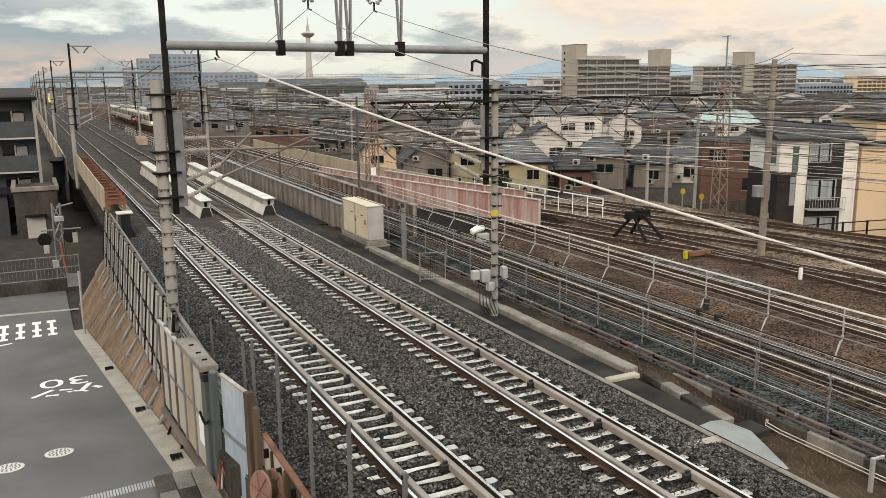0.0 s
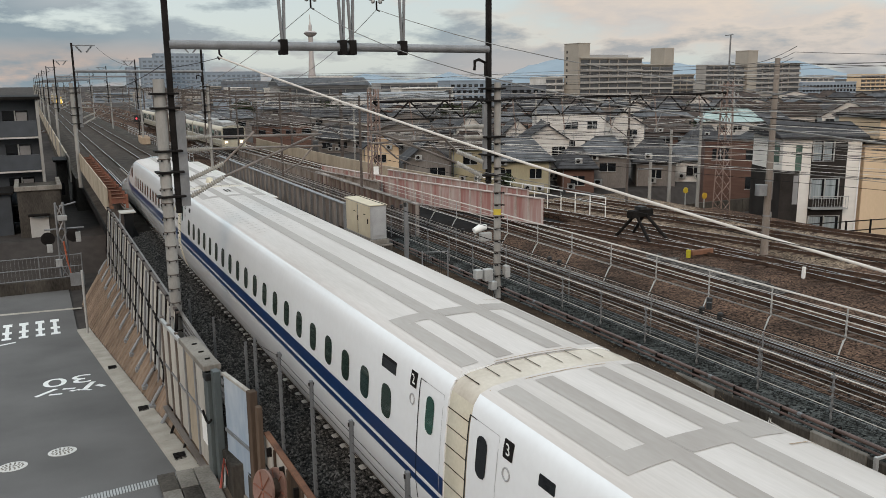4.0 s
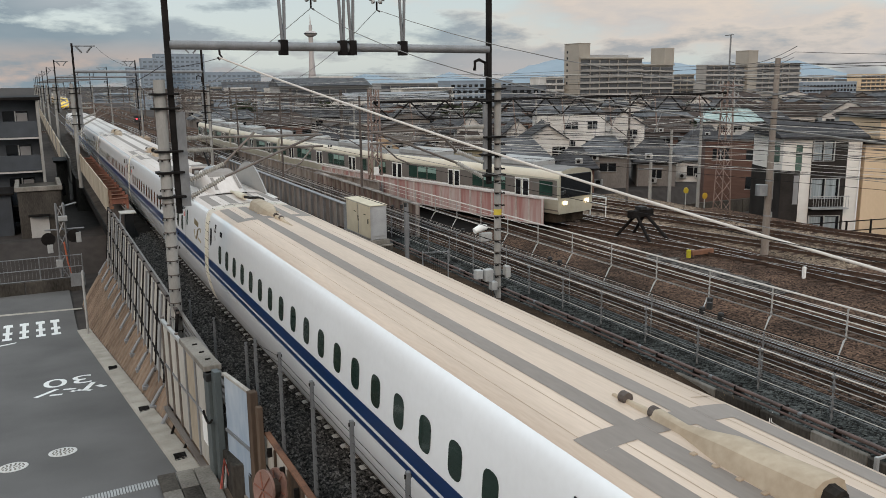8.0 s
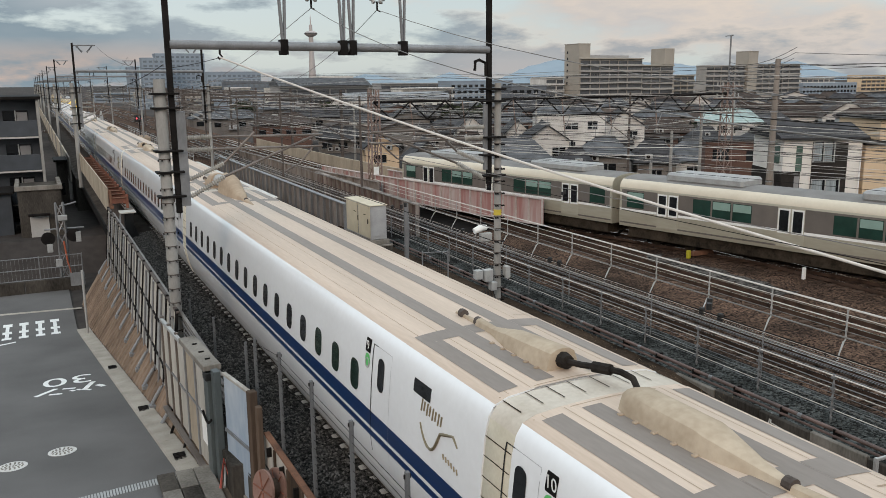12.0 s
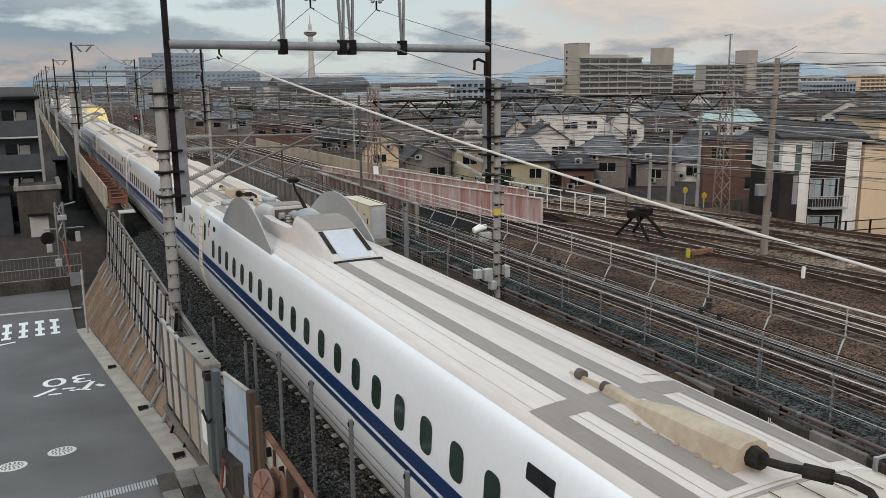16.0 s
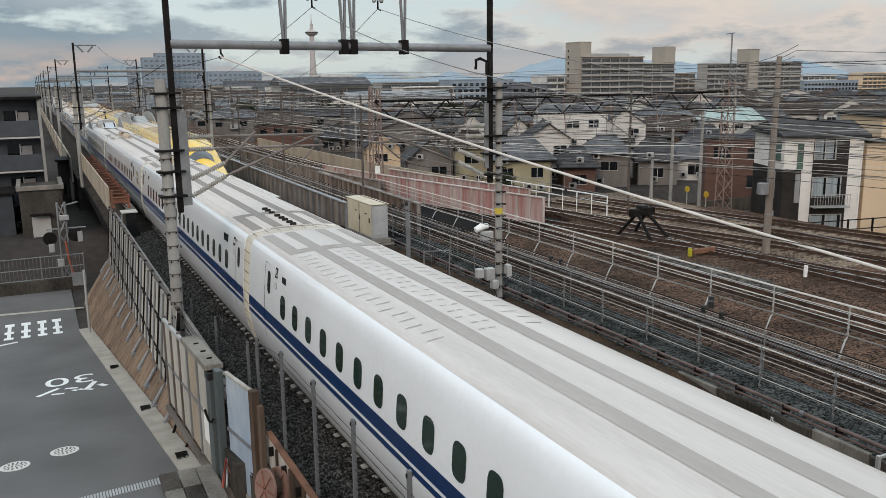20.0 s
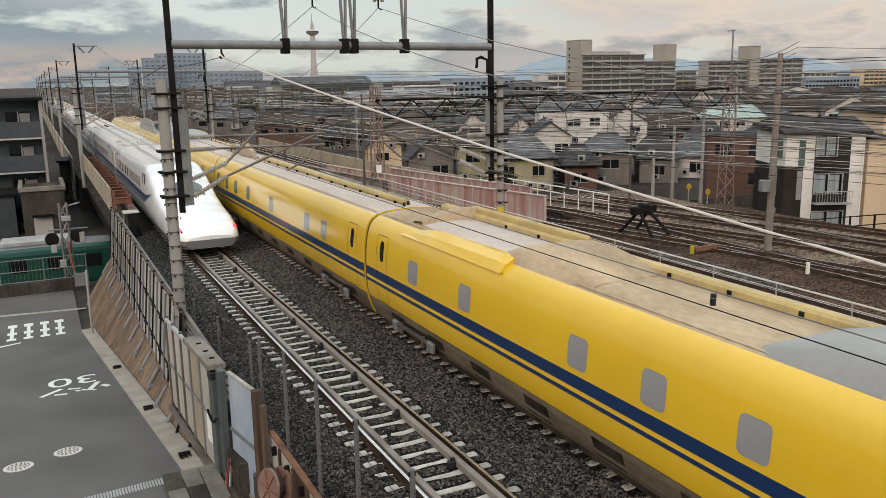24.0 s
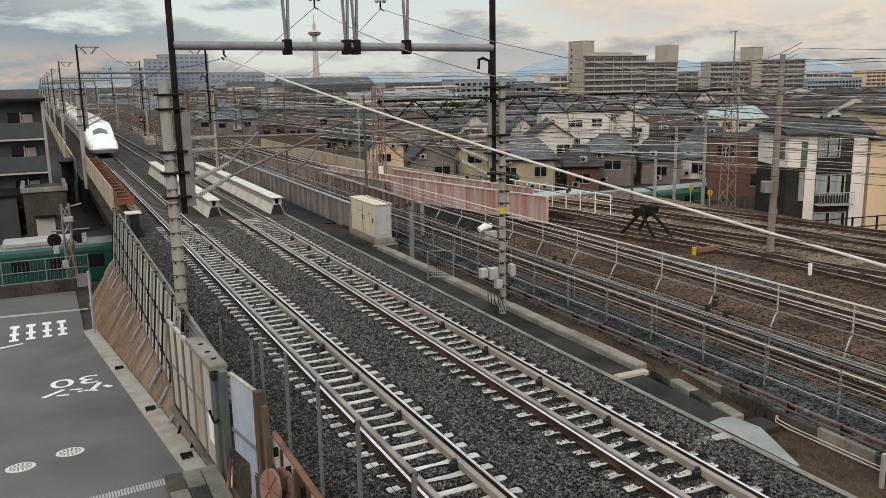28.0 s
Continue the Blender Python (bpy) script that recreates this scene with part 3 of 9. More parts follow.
fence2 = thing("steel_sheet_fence", "rust-edged steel sheet fence beside the ballast", "fence")
for k in range(12):
    yy = 5.0 + k * 0.98
    part("fence_sheet", Mesh().box(-2.92, -2.88, yy, yy + 0.94, -1.35, 0.5, 0.01), PANEL if k % 3 else PANEL_BROWN, fence2)
    part("upright", Mesh().box(-2.97, -2.88, yy - 0.045, yy + 0.02, -1.35, 0.49, 0.012), PANEL_BROWN, fence2)
    part("bracket", Mesh().box(-3.02, -2.9, yy + 0.3, yy + 0.36, 0.2, 0.4, 0.01), STEEL_DARK, fence2)
part("rusty_capping", Mesh().box(-2.95, -2.82, 4.8, 16.6, 0.5, 0.56, 0.012), RUST, fence2, "orange rusted capping")

# tall posts with wires that guard the track edge
GUARD_POST = mat("dull_grey_post", (0.125, 0.127, 0.13), (0.08, 0.08, 0.082), 0.6, scale=2)
guard = thing("wire_guard_fence", "row of thin grey posts strung with fine wires", "fence")
for yy, top in ((26.6, 1.1), (22.6, 1.55), (18.7, 1.95), (17.75, 2.3), (15.66, 2.6), (13.52, 2.71), (11.47, 2.74), (9.31, 2.84), (7.2, 2.9)):
    part("guard_post", Mesh().box(-0.032, 0.032, -0.032, 0.032, -1.0, top, 0.008), GUARD_POST, guard, at=(-2.77, yy, 0))
    part("wire_clip", Mesh().box(-0.05, 0.05, -0.012, 0.012, top - 0.1, top - 0.04), STEEL_DARK, guard, at=(-2.77, yy, 0))
for z in [0.2 + 0.155 * i for i in range(16)]:
    part("strand", Mesh().tube([(-2.77, 5, z), (-2.77, 15.7, min(z, 2.5)), (-2.77, 22.6, min(z, 1.5))], 0.005, 3), WIRE, guard)

# cable reel leaning on the fence
reel = thing("cable_reel", "faded brown cable reel leaning by the fence", "cable reel", at=pose(-3.28, 15.15, -0.42, 0, 10, 14))
for s in (-0.14, 0.14):
    m = Mesh()
    m.grid([[(s + dx, r * math.cos(a), 0.4 + r * math.sin(a)) for a in (j * math.tau / 28 for j in range(28))] for r, dx in ((0.03, -0.02), (0.36, -0.02), (0.38, -0.03), (0.40, -0.03), (0.40, 0.02), (0.38, 0.02), (0.03, 0.02))], closed=True)
    f = part("flange", m, mat("faded_brown_plastic", (0.27, 0.155, 0.12), (0.18, 0.10, 0.08), 0.6, scale=3), reel, smooth=True)
    for a in range(6):
        an = a * math.tau / 6
        part("spoke", Mesh().tube([(s - 0.03, 0.05 * math.cos(an), 0.4 + 0.05 * math.sin(an)), (s - 0.03, 0.36 * math.cos(an), 0.4 + 0.36 * math.sin(an))], 0.018, 4), RED_PAINT, f)
part("drum", Mesh().tube([(-0.12, 0, 0.4), (0.12, 0, 0.4)], 0.2, 18), PANEL_BROWN, reel)
stand = thing("red_barrier_leg", "red and white folded barrier leg by the gate", "barrier", (-3.55, 18.0, -1.33))
part("red_tube", Mesh().tube([(-0.15, 0, 0), (0.0, 0.1, 0.75), (0.12, -0.2, 0.05)], 0.035, 6), mat("red_plastic", (0.5, 0.12, 0.09), None, 0.5), stand)
part("white_tube", Mesh().tube([(0.0, 0.2, 0), (0.05, 0.15, 0.7), (0.2, 0.0, 0.05)], 0.03, 6), WHITE, stand)

# right-hand side: kerb, walkway, trough, ditch and low wall
kr = thing("ballast_kerb", "low concrete kerb retaining the ballast", "kerb", kind="structure")
for i in range(28):
    y0 = 2 + i * 1.9
    part("kerb_stone", Mesh().box(6.72, 6.88, y0, y0 + 1.88, -0.6, -0.235, 0.02), CONCRETE, kr)
wk = Mesh().box(6.88, 7.75, 13.6, BR0, -0.7, -0.3)
thing("walkway", "dark worn asphalt walkway beside the tracks", "walkway", kind="structure", mesh=wk, material=ASPHALT_DARK)
tro = thing("cable_trough", "weathered concrete cable trough with loose covers", "cable trough")
for i in range(16):
    y0 = 17.75 + i * 1.25
    part("trough_cover", Mesh().box(7.8, 8.22, y0, y0 + 1.22, -0.7, -0.155 + 0.012 * (i % 3), 0.03), CONCRETE, tro)
for i in range(4):
    f = i / 4
    part("trough_cover", Mesh().box(-0.17, 0.17, 0.0, 0.9, -0.5, -0.3 - 0.006 * (i % 2), 0.025), CONCRETE_DARK if i % 2 else CONCRETE, tro, at=pose(8.0 + 0.45 * f, 14.05 + 3.6 * f, -0.02, 0, 0, -7))
part("cross_cover", Mesh().box(6.9, 7.95, 17.35, 17.6, -0.35, -0.21, 0.02), CONCRETE_PALE, tro)
hat = Mesh()
hat.grid([[(6.93, 13.95, -0.25), (6.91, 13.3, -0.235), (6.91, 13.0, -0.235), (6.95, 11.4, -0.27)],
          [(7.30, 13.97, -0.215), (7.33, 13.3, -0.20), (7.3, 12.6, -0.205), (7.02, 11.38, -0.26)],
          [(7.64, 13.93, -0.235), (7.82, 13.2, -0.27), (7.55, 12.5, -0.30), (7.08, 11.42, -0.30)],
          [(7.64, 13.93, -0.27), (7.82, 13.2, -0.305), (7.55, 12.5, -0.335), (7.08, 11.42, -0.34)]])
RUBBER_SHEET = mat("grey_green_sheet", (0.235, 0.245, 0.235), (0.165, 0.17, 0.162), 0.6, scale=1.5, fine=20)
thing("ramp_plate", "grey-green sheet laid as a ramp at the walkway end", "ramp plate", mesh=hat, material=RUBBER_SHEET)
thing("step_block", "pale concrete crossing slab beside the rail", "slab", mesh=Mesh().box(5.75, 6.75, 13.03, 13.3, -0.32, -0.20, 0.02), material=CONCRETE_PALE)
thing("dark_cover_plate", "dark worn plate at the walkway end", "cover plate", mesh=Mesh().box(7.85, 8.6, 13.3, 13.95, -0.6, -0.42, 0.02), material=ASPHALT_DARK)
ditch = Mesh()
dg = random.Random(17)
rows = []
for y in (-10, 0, 4, 6, 8, 9, 10, 11, 12, 13, 14, 15, 16, 17, 18, 20, 23, 26, 30, 36, BR0):
    dp = 0.0 if y > 18 else 1.0 if y < 15 else (18 - y) / 3.0
    rows.append([(x, y, z + dz * dp + dg.uniform(-0.03, 0.03)) for x, z, dz in ((6.9, -0.45, 0.0), (7.3, -0.5, -0.06), (7.8, -0.52, -0.22), (8.3, -0.55, -0.4), (8.9, -0.62, -0.42), (9.3, -0.70, -0.36), (9.7, -0.72, -0.34), (9.86, -0.74, -0.34))])
ditch.grid(rows)
ditch_ob = thing("drain_ditch", "brown weedy drainage strip between track and yard", "ditch", kind="structure", mesh=ditch, material=DIRT)
wd = Mesh()
for k in range(1500):
    x, y = dg.uniform(7.2, 9.6), dg.uniform(6.5, 13.6) if k % 3 else dg.uniform(13.0, 24.0)
    if y > 13.6 and x < 8.5:
        continue
    z = -0.62 - (0.36 * min(1.0, (x - 7.2) / 1.2) if y < 15.5 else 0.0)
    a_, l_ = dg.uniform(0, 6.283), dg.uniform(0.06, 0.22)
    dx, dy = l_ * math.cos(a_), l_ * math.sin(a_)
    wd.poly([(x, y, z), (x + 0.012, y, z), (x + dx, y + dy, z + dg.uniform(0.02, 0.16))])
part("dead_weeds", wd, STRAW, ditch_ob, "tangled straw-coloured dead weeds", kind="stuff")
lw = thing("low_wall", "stained concrete block wall below the trackside pipes", "wall", kind="structure")
for i in range(10):
    y0 = 2 + i * 1.6
    part("wall_block", Mesh().box(9.7, 9.84, y0, y0 + 1.58, -1.5, -0.66 - 0.03 * (i % 2), 0.025), CONCRETE_DARK if i % 3 else CONCRETE, lw)
pipes = thing("pipe_run", "rusty brown pipes running low along the wall", "pipes")
for x, z, r in ((9.92, -0.47, 0.05), (10.06, -0.53, 0.05), (9.86, -0.6, 0.035)):
    part("pipe", Mesh().tube([(x, -8, z), (x, 60, z)], r, 8), PIPE_BROWN, pipes)
for i in range(30):
    part("pipe_bracket", Mesh().box(9.85, 10.12, 3 + i * 1.6, 3.04 + i * 1.6, -0.70, -0.43), STEEL_DARK, pipes)
for i in range(14):
    part("pipe_sleeve", Mesh().tube([(9.92, 4.3 + i * 3.1, -0.47), (9.92, 4.42 + i * 3.1, -0.47)], 0.065, 8), STEEL, pipes)
tp2 = thing("white_conduit_pair", "pair of thin white conduits at the foot of the wall", "conduits")
for dx, dz in ((0.0, 0.0), (0.07, 0.05)):
    part("conduit", Mesh().tube([(9.62 + dx, -2, -1.0 + dz), (9.62 + dx, 13.9, -0.98 + dz), (9.55 + dx, 14.3, -0.9 + dz), (9.8 + dx, 14.5, -0.75 + dz)], 0.013, 6), WIRE_PALE, tp2)
gpst = thing("short_grey_post", "short grey angle post with a rail in the ditch", "post", (9.0, 10.87, -1.15))
part("post", Mesh().box(-0.05, 0.05, -0.04, 0.04, -0.05, 0.92, 0.01), STEEL_PALE, gpst)
part("rail", Mesh().box(0.051, 0.35, -0.03, 0.03, 0.84, 0.91, 0.008), STEEL_PALE, gpst)

# yard bed of the neighbouring railway
yb = Mesh()
yb.prism([(9.85, GROUND), (9.85, -1.3), (11.0, -1.12), (36.0, -1.1), (38.0, GROUND + 0.1)], -60, 43.5)
thing("yard_bed", "rust-brown ballast bed of the neighbouring railway", "ballast", kind="structure", mesh=yb, material=BALLAST_BROWN)
yb = Mesh()
yb.prism([(10.3, -1.6), (10.3, -1.15), (11.2, -1.06), (12.8, -1.05), (13.0, -1.09), (13.0, -1.6)], -60, 43.5)
thing("mossy_ballast_strip", "grey-green ballast strip along the yard edge", "ballast", kind="stuff", mesh=yb, material=BALLAST_GREEN)
thing("yard_side_bed", "rust-brown ballast bed of the outer sidings", "ballast", kind="structure", mesh=Mesh().prism([(24.05, GROUND - 2.4), (24.05, -1.1), (35.0, -1.1), (37.0, GROUND - 2.4)], 43.52, 53), material=BALLAST_BROWN)
yb = Mesh()
yb.prism([(11.0, -2.2), (11.0, -1.3), (24.0, -1.3), (24.0, -2.2)], 43.52, 62)
thing("yard_bridge_deck", "dark steel deck carrying the yard tracks over the crossing", "bridge", kind="structure", mesh=yb, material=STEEL_DARK)
yb = Mesh()
yb.prism([(10.0, GROUND), (10.5, -1.3), (24.0, -1.3), (26.0, GROUND)], 62.02, 500)
thing("far_yard_bed", "brown ballast bed of the neighbouring railway beyond the bridge", "ballast", kind="structure", mesh=yb, material=BALLAST_BROWN)


def curve_x(y, x0):
    """Yard tracks: parallel to the main line far off, swinging outwards as they come near; x0: offset from the commuter track."""
    pts = ((-60, 43.0), (0, 31.6), (12, 28.9), (24, 26.1), (32, 24.3), (44, 21.2), (55, 18.7), (66, 17.0), (80, 16.0), (110, 15.6), (700, 15.6))
    for (a, xa), (c, xc) in zip(pts[:-1], pts[1:]):
        if a <= y <= c:
            return xa + (xc - xa) * (y - a) / (c - a) + x0
    return pts[-1][1] + x0


def smooth_x(y, x0):
    return sum(curve_x(min(700, max(-60, y + d)), x0) for d in (-9, -6, -3, 0, 3, 6, 9)) / 7


JR_Z = -0.9
yard_ys = [-20 + 3 * i for i in range(60)] + [165 + 20 * i for i in range(17)]
sl = Mesh()
sl.box(-1.05, 1.05, -0.11, 0.11, -0.32, -0.17, 0.02)
WOOD_SLEEPER = sl.data("timber_sleeper", mat("weathered_timber", (0.12, 0.08, 0.06), (0.04, 0.028, 0.022), 0.9, scale=3, fine=30, spread=0.35))
for x0, straight in ((0.0, None), (3.9, None), (7.3, None), (10.5, None), (0.0, 19.4), (0.0, 14.4), (0.0, 25.0)):
    t_y = thing("yard_track", "rusty narrow-gauge track with dark sleepers", "railway track", (0, 0, JR_Z), group="yard tracks")

    def cx(y):
        return smooth_x(y, x0) if straight is None else straight - max(0.0, y - 45) * (0.02 if straight < 15 else 0.1 if straight < 20 else 0.22)
    t_ys = yard_ys if x0 < 5 else [24 + 3 * i for i in range(10)]
    for s in (-0.55, 0.55):
        m = Mesh()
        m.grid([[(cx(y) + s + dx, y, dz) for dx, dz in ((-0.05, -0.15), (-0.034, -0.004), (-0.034, 0.0), (0.034, 0.0), (0.034, -0.004), (0.05, -0.15))] for y in t_ys], closed=True, caps=True)
        m.mi = [1 if (i % 6) == 2 else 0 for i in range(len(m.f))]
        part("rail", m, [RAIL_RUST, RAIL_TOP], t_y, "rusty rail")
    for k in range(52 if x0 < 5 else 36):
        y = (10 if x0 < 5 else 24.5) + k * 0.68
        ang = math.degrees(math.atan2(cx(y - 1) - cx(y + 1), 2.0))
        part("sleeper", WOOD_SLEEPER, None, t_y, at=pose(cx(y), y, 0, 0, 0, ang))
buf = thing("buffer_stop", "dark steel buffer stop at the end of a siding", "buffer stop", at=pose(23.9, 36.6, -1.1, 0, 0, 10) @ Matrix.Scale(1.25, 4))
for s in (-0.6, 0.6):
    part("strut", Mesh().tube([(s, -0.9, 0.05), (s * 0.5, 0.2, 1.15)], 0.075, 6), STEEL_DARK, buf)
    part("strut", Mesh().tube([(s, 1.1, 0.05), (s * 0.5, 0.2, 1.15)], 0.075, 6), STEEL_DARK, buf)
part("beam", Mesh().box(-0.75, 0.75, 0.05, 0.35, 1.0, 1.35, 0.03), STEEL_DARK, buf)
part("plate", Mesh().box(-0.2, 0.2, 0.0, 0.4, 1.35, 1.5, 0.02), BLACK, buf)
part("base", Mesh().box(-0.9, 0.9, -1.1, 1.3, 0.0, 0.09, 0.02), RAIL_RUST, buf)

# ---- overhead line equipment of the main tracks ----
def insulator(a, c, r=0.085, n=9):
    """A ribbed insulator between two points."""
    a, c = Vector(a), Vector(c)
    pts, rs = [], []
    for i in range(n * 2 + 1):
        pts.append(a.lerp(c, i / (2 * n)))
        rs.append(r if i % 2 else r * 0.5)
    return Mesh().tube(pts, rs, 8)


def pole_mesh(r0, r1, h):
    return Mesh().tube([(0, 0, 0), (0, 0, h * 0.5), (0, 0, h)], [r0, (r0 + r1) / 2, r1], 14)


def gantry(y, near):
    gz0 = -0.6
    ga = thing("catenary_gantry", "grey portal of concrete poles and a tubular beam", "catenary gantry", (0, y, 0), group="catenary gantries")
    for side, x in ((-1, -3.45), (1, 7.47)):
        part("concrete_pole", pole_mesh(0.165 if side < 0 else 0.13, 0.16 if side < 0 else 0.115, 8.6 if side < 0 else 8.4), POLE_CON, ga, "round concrete pole with steel bands", True, at=(x, 0, gz0))
        mx = x + 0.30 if side < 0 else x - 0.35
        top = 13.2 if near else 11.2
        part("steel_mast", Mesh().box(mx - 0.08, mx + 0.08, -0.08, 0.08, 4.2 if side < 0 else 4.4, top, 0.012), STEEL_DARK, ga, "dark steel mast clamped to the pole")
        for z in (4.7, 5.4, 6.0, 7.2, 7.6):
            part("clamp", Mesh().box(min(x, mx) - 0.27, max(x, mx) + 0.2, -0.24, 0.24, z - 0.03, z + 0.03, 0.01), STEEL_DARK, ga)
        if near:
            for k in range(14):
                part("step_band", Mesh().tube([(x, 0, 0.3 + k * 0.42), (x, 0, 0.33 + k * 0.42)], 0.172 if side < 0 else 0.135, 14), STEEL_BROWN, ga)
                for sx_ in (-0.2, -0.1, 0.1, 0.2):
                    part("step_bolt", Mesh().box(x + sx_ * (1.0 if side < 0 else 0.8) - 0.012, x + sx_ * (1.0 if side < 0 else 0.8) + 0.012, -0.2, -0.1, 0.26 + k * 0.42, 0.31 + k * 0.42), STEEL_DARK, ga)
    part("beam", Mesh().tube([(-3.1, 0, 8.95), (7.1, 0, 8.88)], 0.13, 14), STEEL, ga, "grey tubular cross beam", True)
    for x in (0.15, 2.0, 2.3, 4.0) if near else ():
        hg = part("drop_post", Mesh().tube([(x - 0.12, -0.05, 10.9), (x, 0, 8.7)], 0.05, 6), STEEL, ga)
        part("drop_post", Mesh().tube([(x + 0.12, 0.05, 10.9), (x + 0.03, 0, 8.7)], 0.05, 6), STEEL, ga)
        part("beam_clamp", Mesh().box(x - 0.11, x + 0.11, -0.17, 0.17, 8.68, 9.12, 0.015), STEEL_DARK, ga)
    for x in (1.05, 3.16) if near else ():
        for s in (-1, 1):
            part("insulator", insulator((x + s * 0.75, 0, 11.0), (x + s * 0.08, 0, 10.25)), STEEL_PALE, ga, "string of disc insulators", True)
        part("link", Mesh().tube([(x, 0, 10.3), (x, 0, 10.05), (x + 0.1, 0, 10.0)], 0.03, 5), STEEL_DARK, ga)
    hook = Mesh().tube([(-1.72, 0, 8.85), (-1.72, 0, 8.7), (-1.66, 0, 8.62), (-1.74, 0, 8.55), (-1.78, 0, 8.62)], 0.03, 6)
    part("hook", hook, STEEL_DARK, ga)
    arm = Mesh().tube([(7.0, 0, 8.0), (7.0, 0, 8.45), (6.75, 0, 8.55), (6.6, 0, 8.5), (6.58, 0, 8.2)], 0.055, 8)
    part("curved_bracket", arm, STEEL_DARK, ga, "dark curved pipe bracket", True)
    # cantilevers that hold the wires
    for side, x, c in ((-1, -2.95, 0.0), (1, 7.05, TRACK_X[1])):
        part("swing_post", Mesh().box(x - 0.14, x + 0.14, -0.06, 0.06, 4.4 if side < 0 else 4.9, 7.1, 0.01), STEEL, ga, "perforated grey bracket post")
        d = -side
        for z0, xe, z1 in ((5.15, 1.5, 6.45), (4.65, 3.4, 6.3)):
            a = (x + d * 0.15, 0, z0)
            bq = (x + d * (0.15 + 1.0), 0, z0 + (z1 - z0) * 0.32)
            part("insulator", insulator(a, bq, 0.085, 16), CERAMIC, ga, "cream ribbed insulator", True)
            part("bracket_tube", Mesh().tube([bq, (x + d * (xe + 0.6), 0, z1)], 0.04, 7), GUARD, ga)
        for z in (6.35, 6.0):
            a = (x + d * 0.12, 0, z)
            part("insulator", insulator(a, (x + d * 0.85, 0, z + 0.0), 0.085, 14), CERAMIC, ga, "cream ribbed insulator", True)
            part("bracket_tube", Mesh().tube([(x + d * 0.85, 0, z), (x + d * 4.2, 0, z - 0.05)], 0.036, 7), GUARD, ga)
        part("registration_arm", Mesh().tube([(x + d * 3.9, 0, 5.95), (c + d * 0.5, 0, 5.45), (c, 0, 5.22)], 0.028, 6), GUARD, ga)
    return ga


gantry(24.7, True)
g2 = None
for k, y in enumerate((75.5, 125.0, 172.0, 220.0, 270.0, 320.0, 380.0, 450.0)):
    if g2 is None:
        g2 = gantry(y, False)
        for s, x0, x1 in ((-1, -3.1, -1.4), (1, 7.1, 5.4)):
            part("top_bracket", Mesh().tube([(x0, 0, 11.0), (x1, 0, 11.0)], 0.06, 6), STEEL, g2)
            part("insulator", insulator((x0 * 0.85 + x1 * 0.15, 0, 10.95), (x0 * 0.6 + x1 * 0.4, 0, 10.45)), STEEL, g2)
            part("insulator", insulator((x0 * 0.15 + x1 * 0.85, 0, 10.95), (x0 * 0.4 + x1 * 0.6, 0, 10.45)), STEEL, g2)
    else:
        copy_thing(g2, Matrix.Translation((0, y, 0)))

# trackside equipment on the concrete pole
eq = thing("trackside_camera_boxes", "pale grey equipment boxes and camera strapped to the concrete pole", "equipment box", (7.47, 24.7, 0))
for x, y, z, w, h in ((-0.88, -0.2, 1.15, 0.26, 0.32), (-0.52, -0.25, 1.05, 0.32, 0.42), (0.32, -0.1, 1.05, 0.2, 0.42), (-0.3, -0.22, 0.7, 0.24, 0.3)):
    part("box", Mesh().box(x - w / 2, x + w / 2, y - 0.12, y + 0.12, z, z + h, 0.02), STEEL_PALE, eq)
part("camera_head", Mesh().tube([(-0.98, -0.1, 2.82), (-0.7, -0.1, 2.92), (-0.5, -0.1, 2.92)], [0.1, 0.13, 0.09], 10), WHITE, eq, "white round trackside camera", True)
part("camera_bracket", Mesh().box(-0.72, -0.28, -0.15, 0.05, 2.42, 2.72, 0.03), STEEL_PALE, eq)
m = Mesh()
for k in range(5):
    m.tube([(-0.7 + k * 0.1, -0.2, 0.75), (-0.75 + k * 0.14, -0.3, 0.2), (-0.4 + k * 0.1, -0.2, -0.2)], 0.02, 5)
part("hose_bundle", m, BLACK, eq)
part("yellow_band", Mesh().tube([(0, 0, 3.3), (0, 0, 3.5)], 0.137, 14), mat("yellow_band_paint", (0.6, 0.45, 0.05), None, 0.6), eq)

# wires of the main tracks
spans = [-25.0, 24.7, 75.5, 125.0, 172.0, 220.0, 270.0, 320.0, 380.0, 450.0]
for tx, hx in ((0.1, 1.05), (4.2, 3.16)):
    line = thing("overhead_line", "sagging messenger and contact wires over a main track", "overhead line", group="overhead lines")
    for a, c in zip(spans[:-1], spans[1:]):
        mes = sag((hx, a, 10.05), (hx, c, 10.05), 2.9, 22)
        part("messenger_wire", Mesh().tube([Vector((p.x + (tx - hx) * 4 * (i / 22) * (1 - i / 22), p.y, p.z)) for i, p in enumerate(mes)], 0.010, 5), WIRE_GREY, line)
        part("auxiliary_wire", Mesh().tube(sag((tx + 0.15, a, 5.4), (tx + 0.15, c, 5.4), 0.05), 0.009, 5), WIRE_GREY, line)
        part("contact_wire", Mesh().tube([(tx, a, 5.2), (tx, c, 5.2)], 0.008, 5), WIRE, line)
    for yy in (7.0, 16.0, 33.0, 41.0):
        for dx in (0.0, 0.16):
            part("dropper_insulator", Mesh().tube([(tx + dx, yy + dx, 5.32), (tx + dx, yy + dx, 5.24)], 0.035, 8), BLACK, line)
feeder = thing("thick_feeder_cable", "thick pale sagging feeder cable", "cable")
part("cable", Mesh().tube(sag((-1.72, 24.7, 8.6), (5.9, 7.4, 4.55), 0.18), 0.027, 8), WIRE_PALE, feeder)
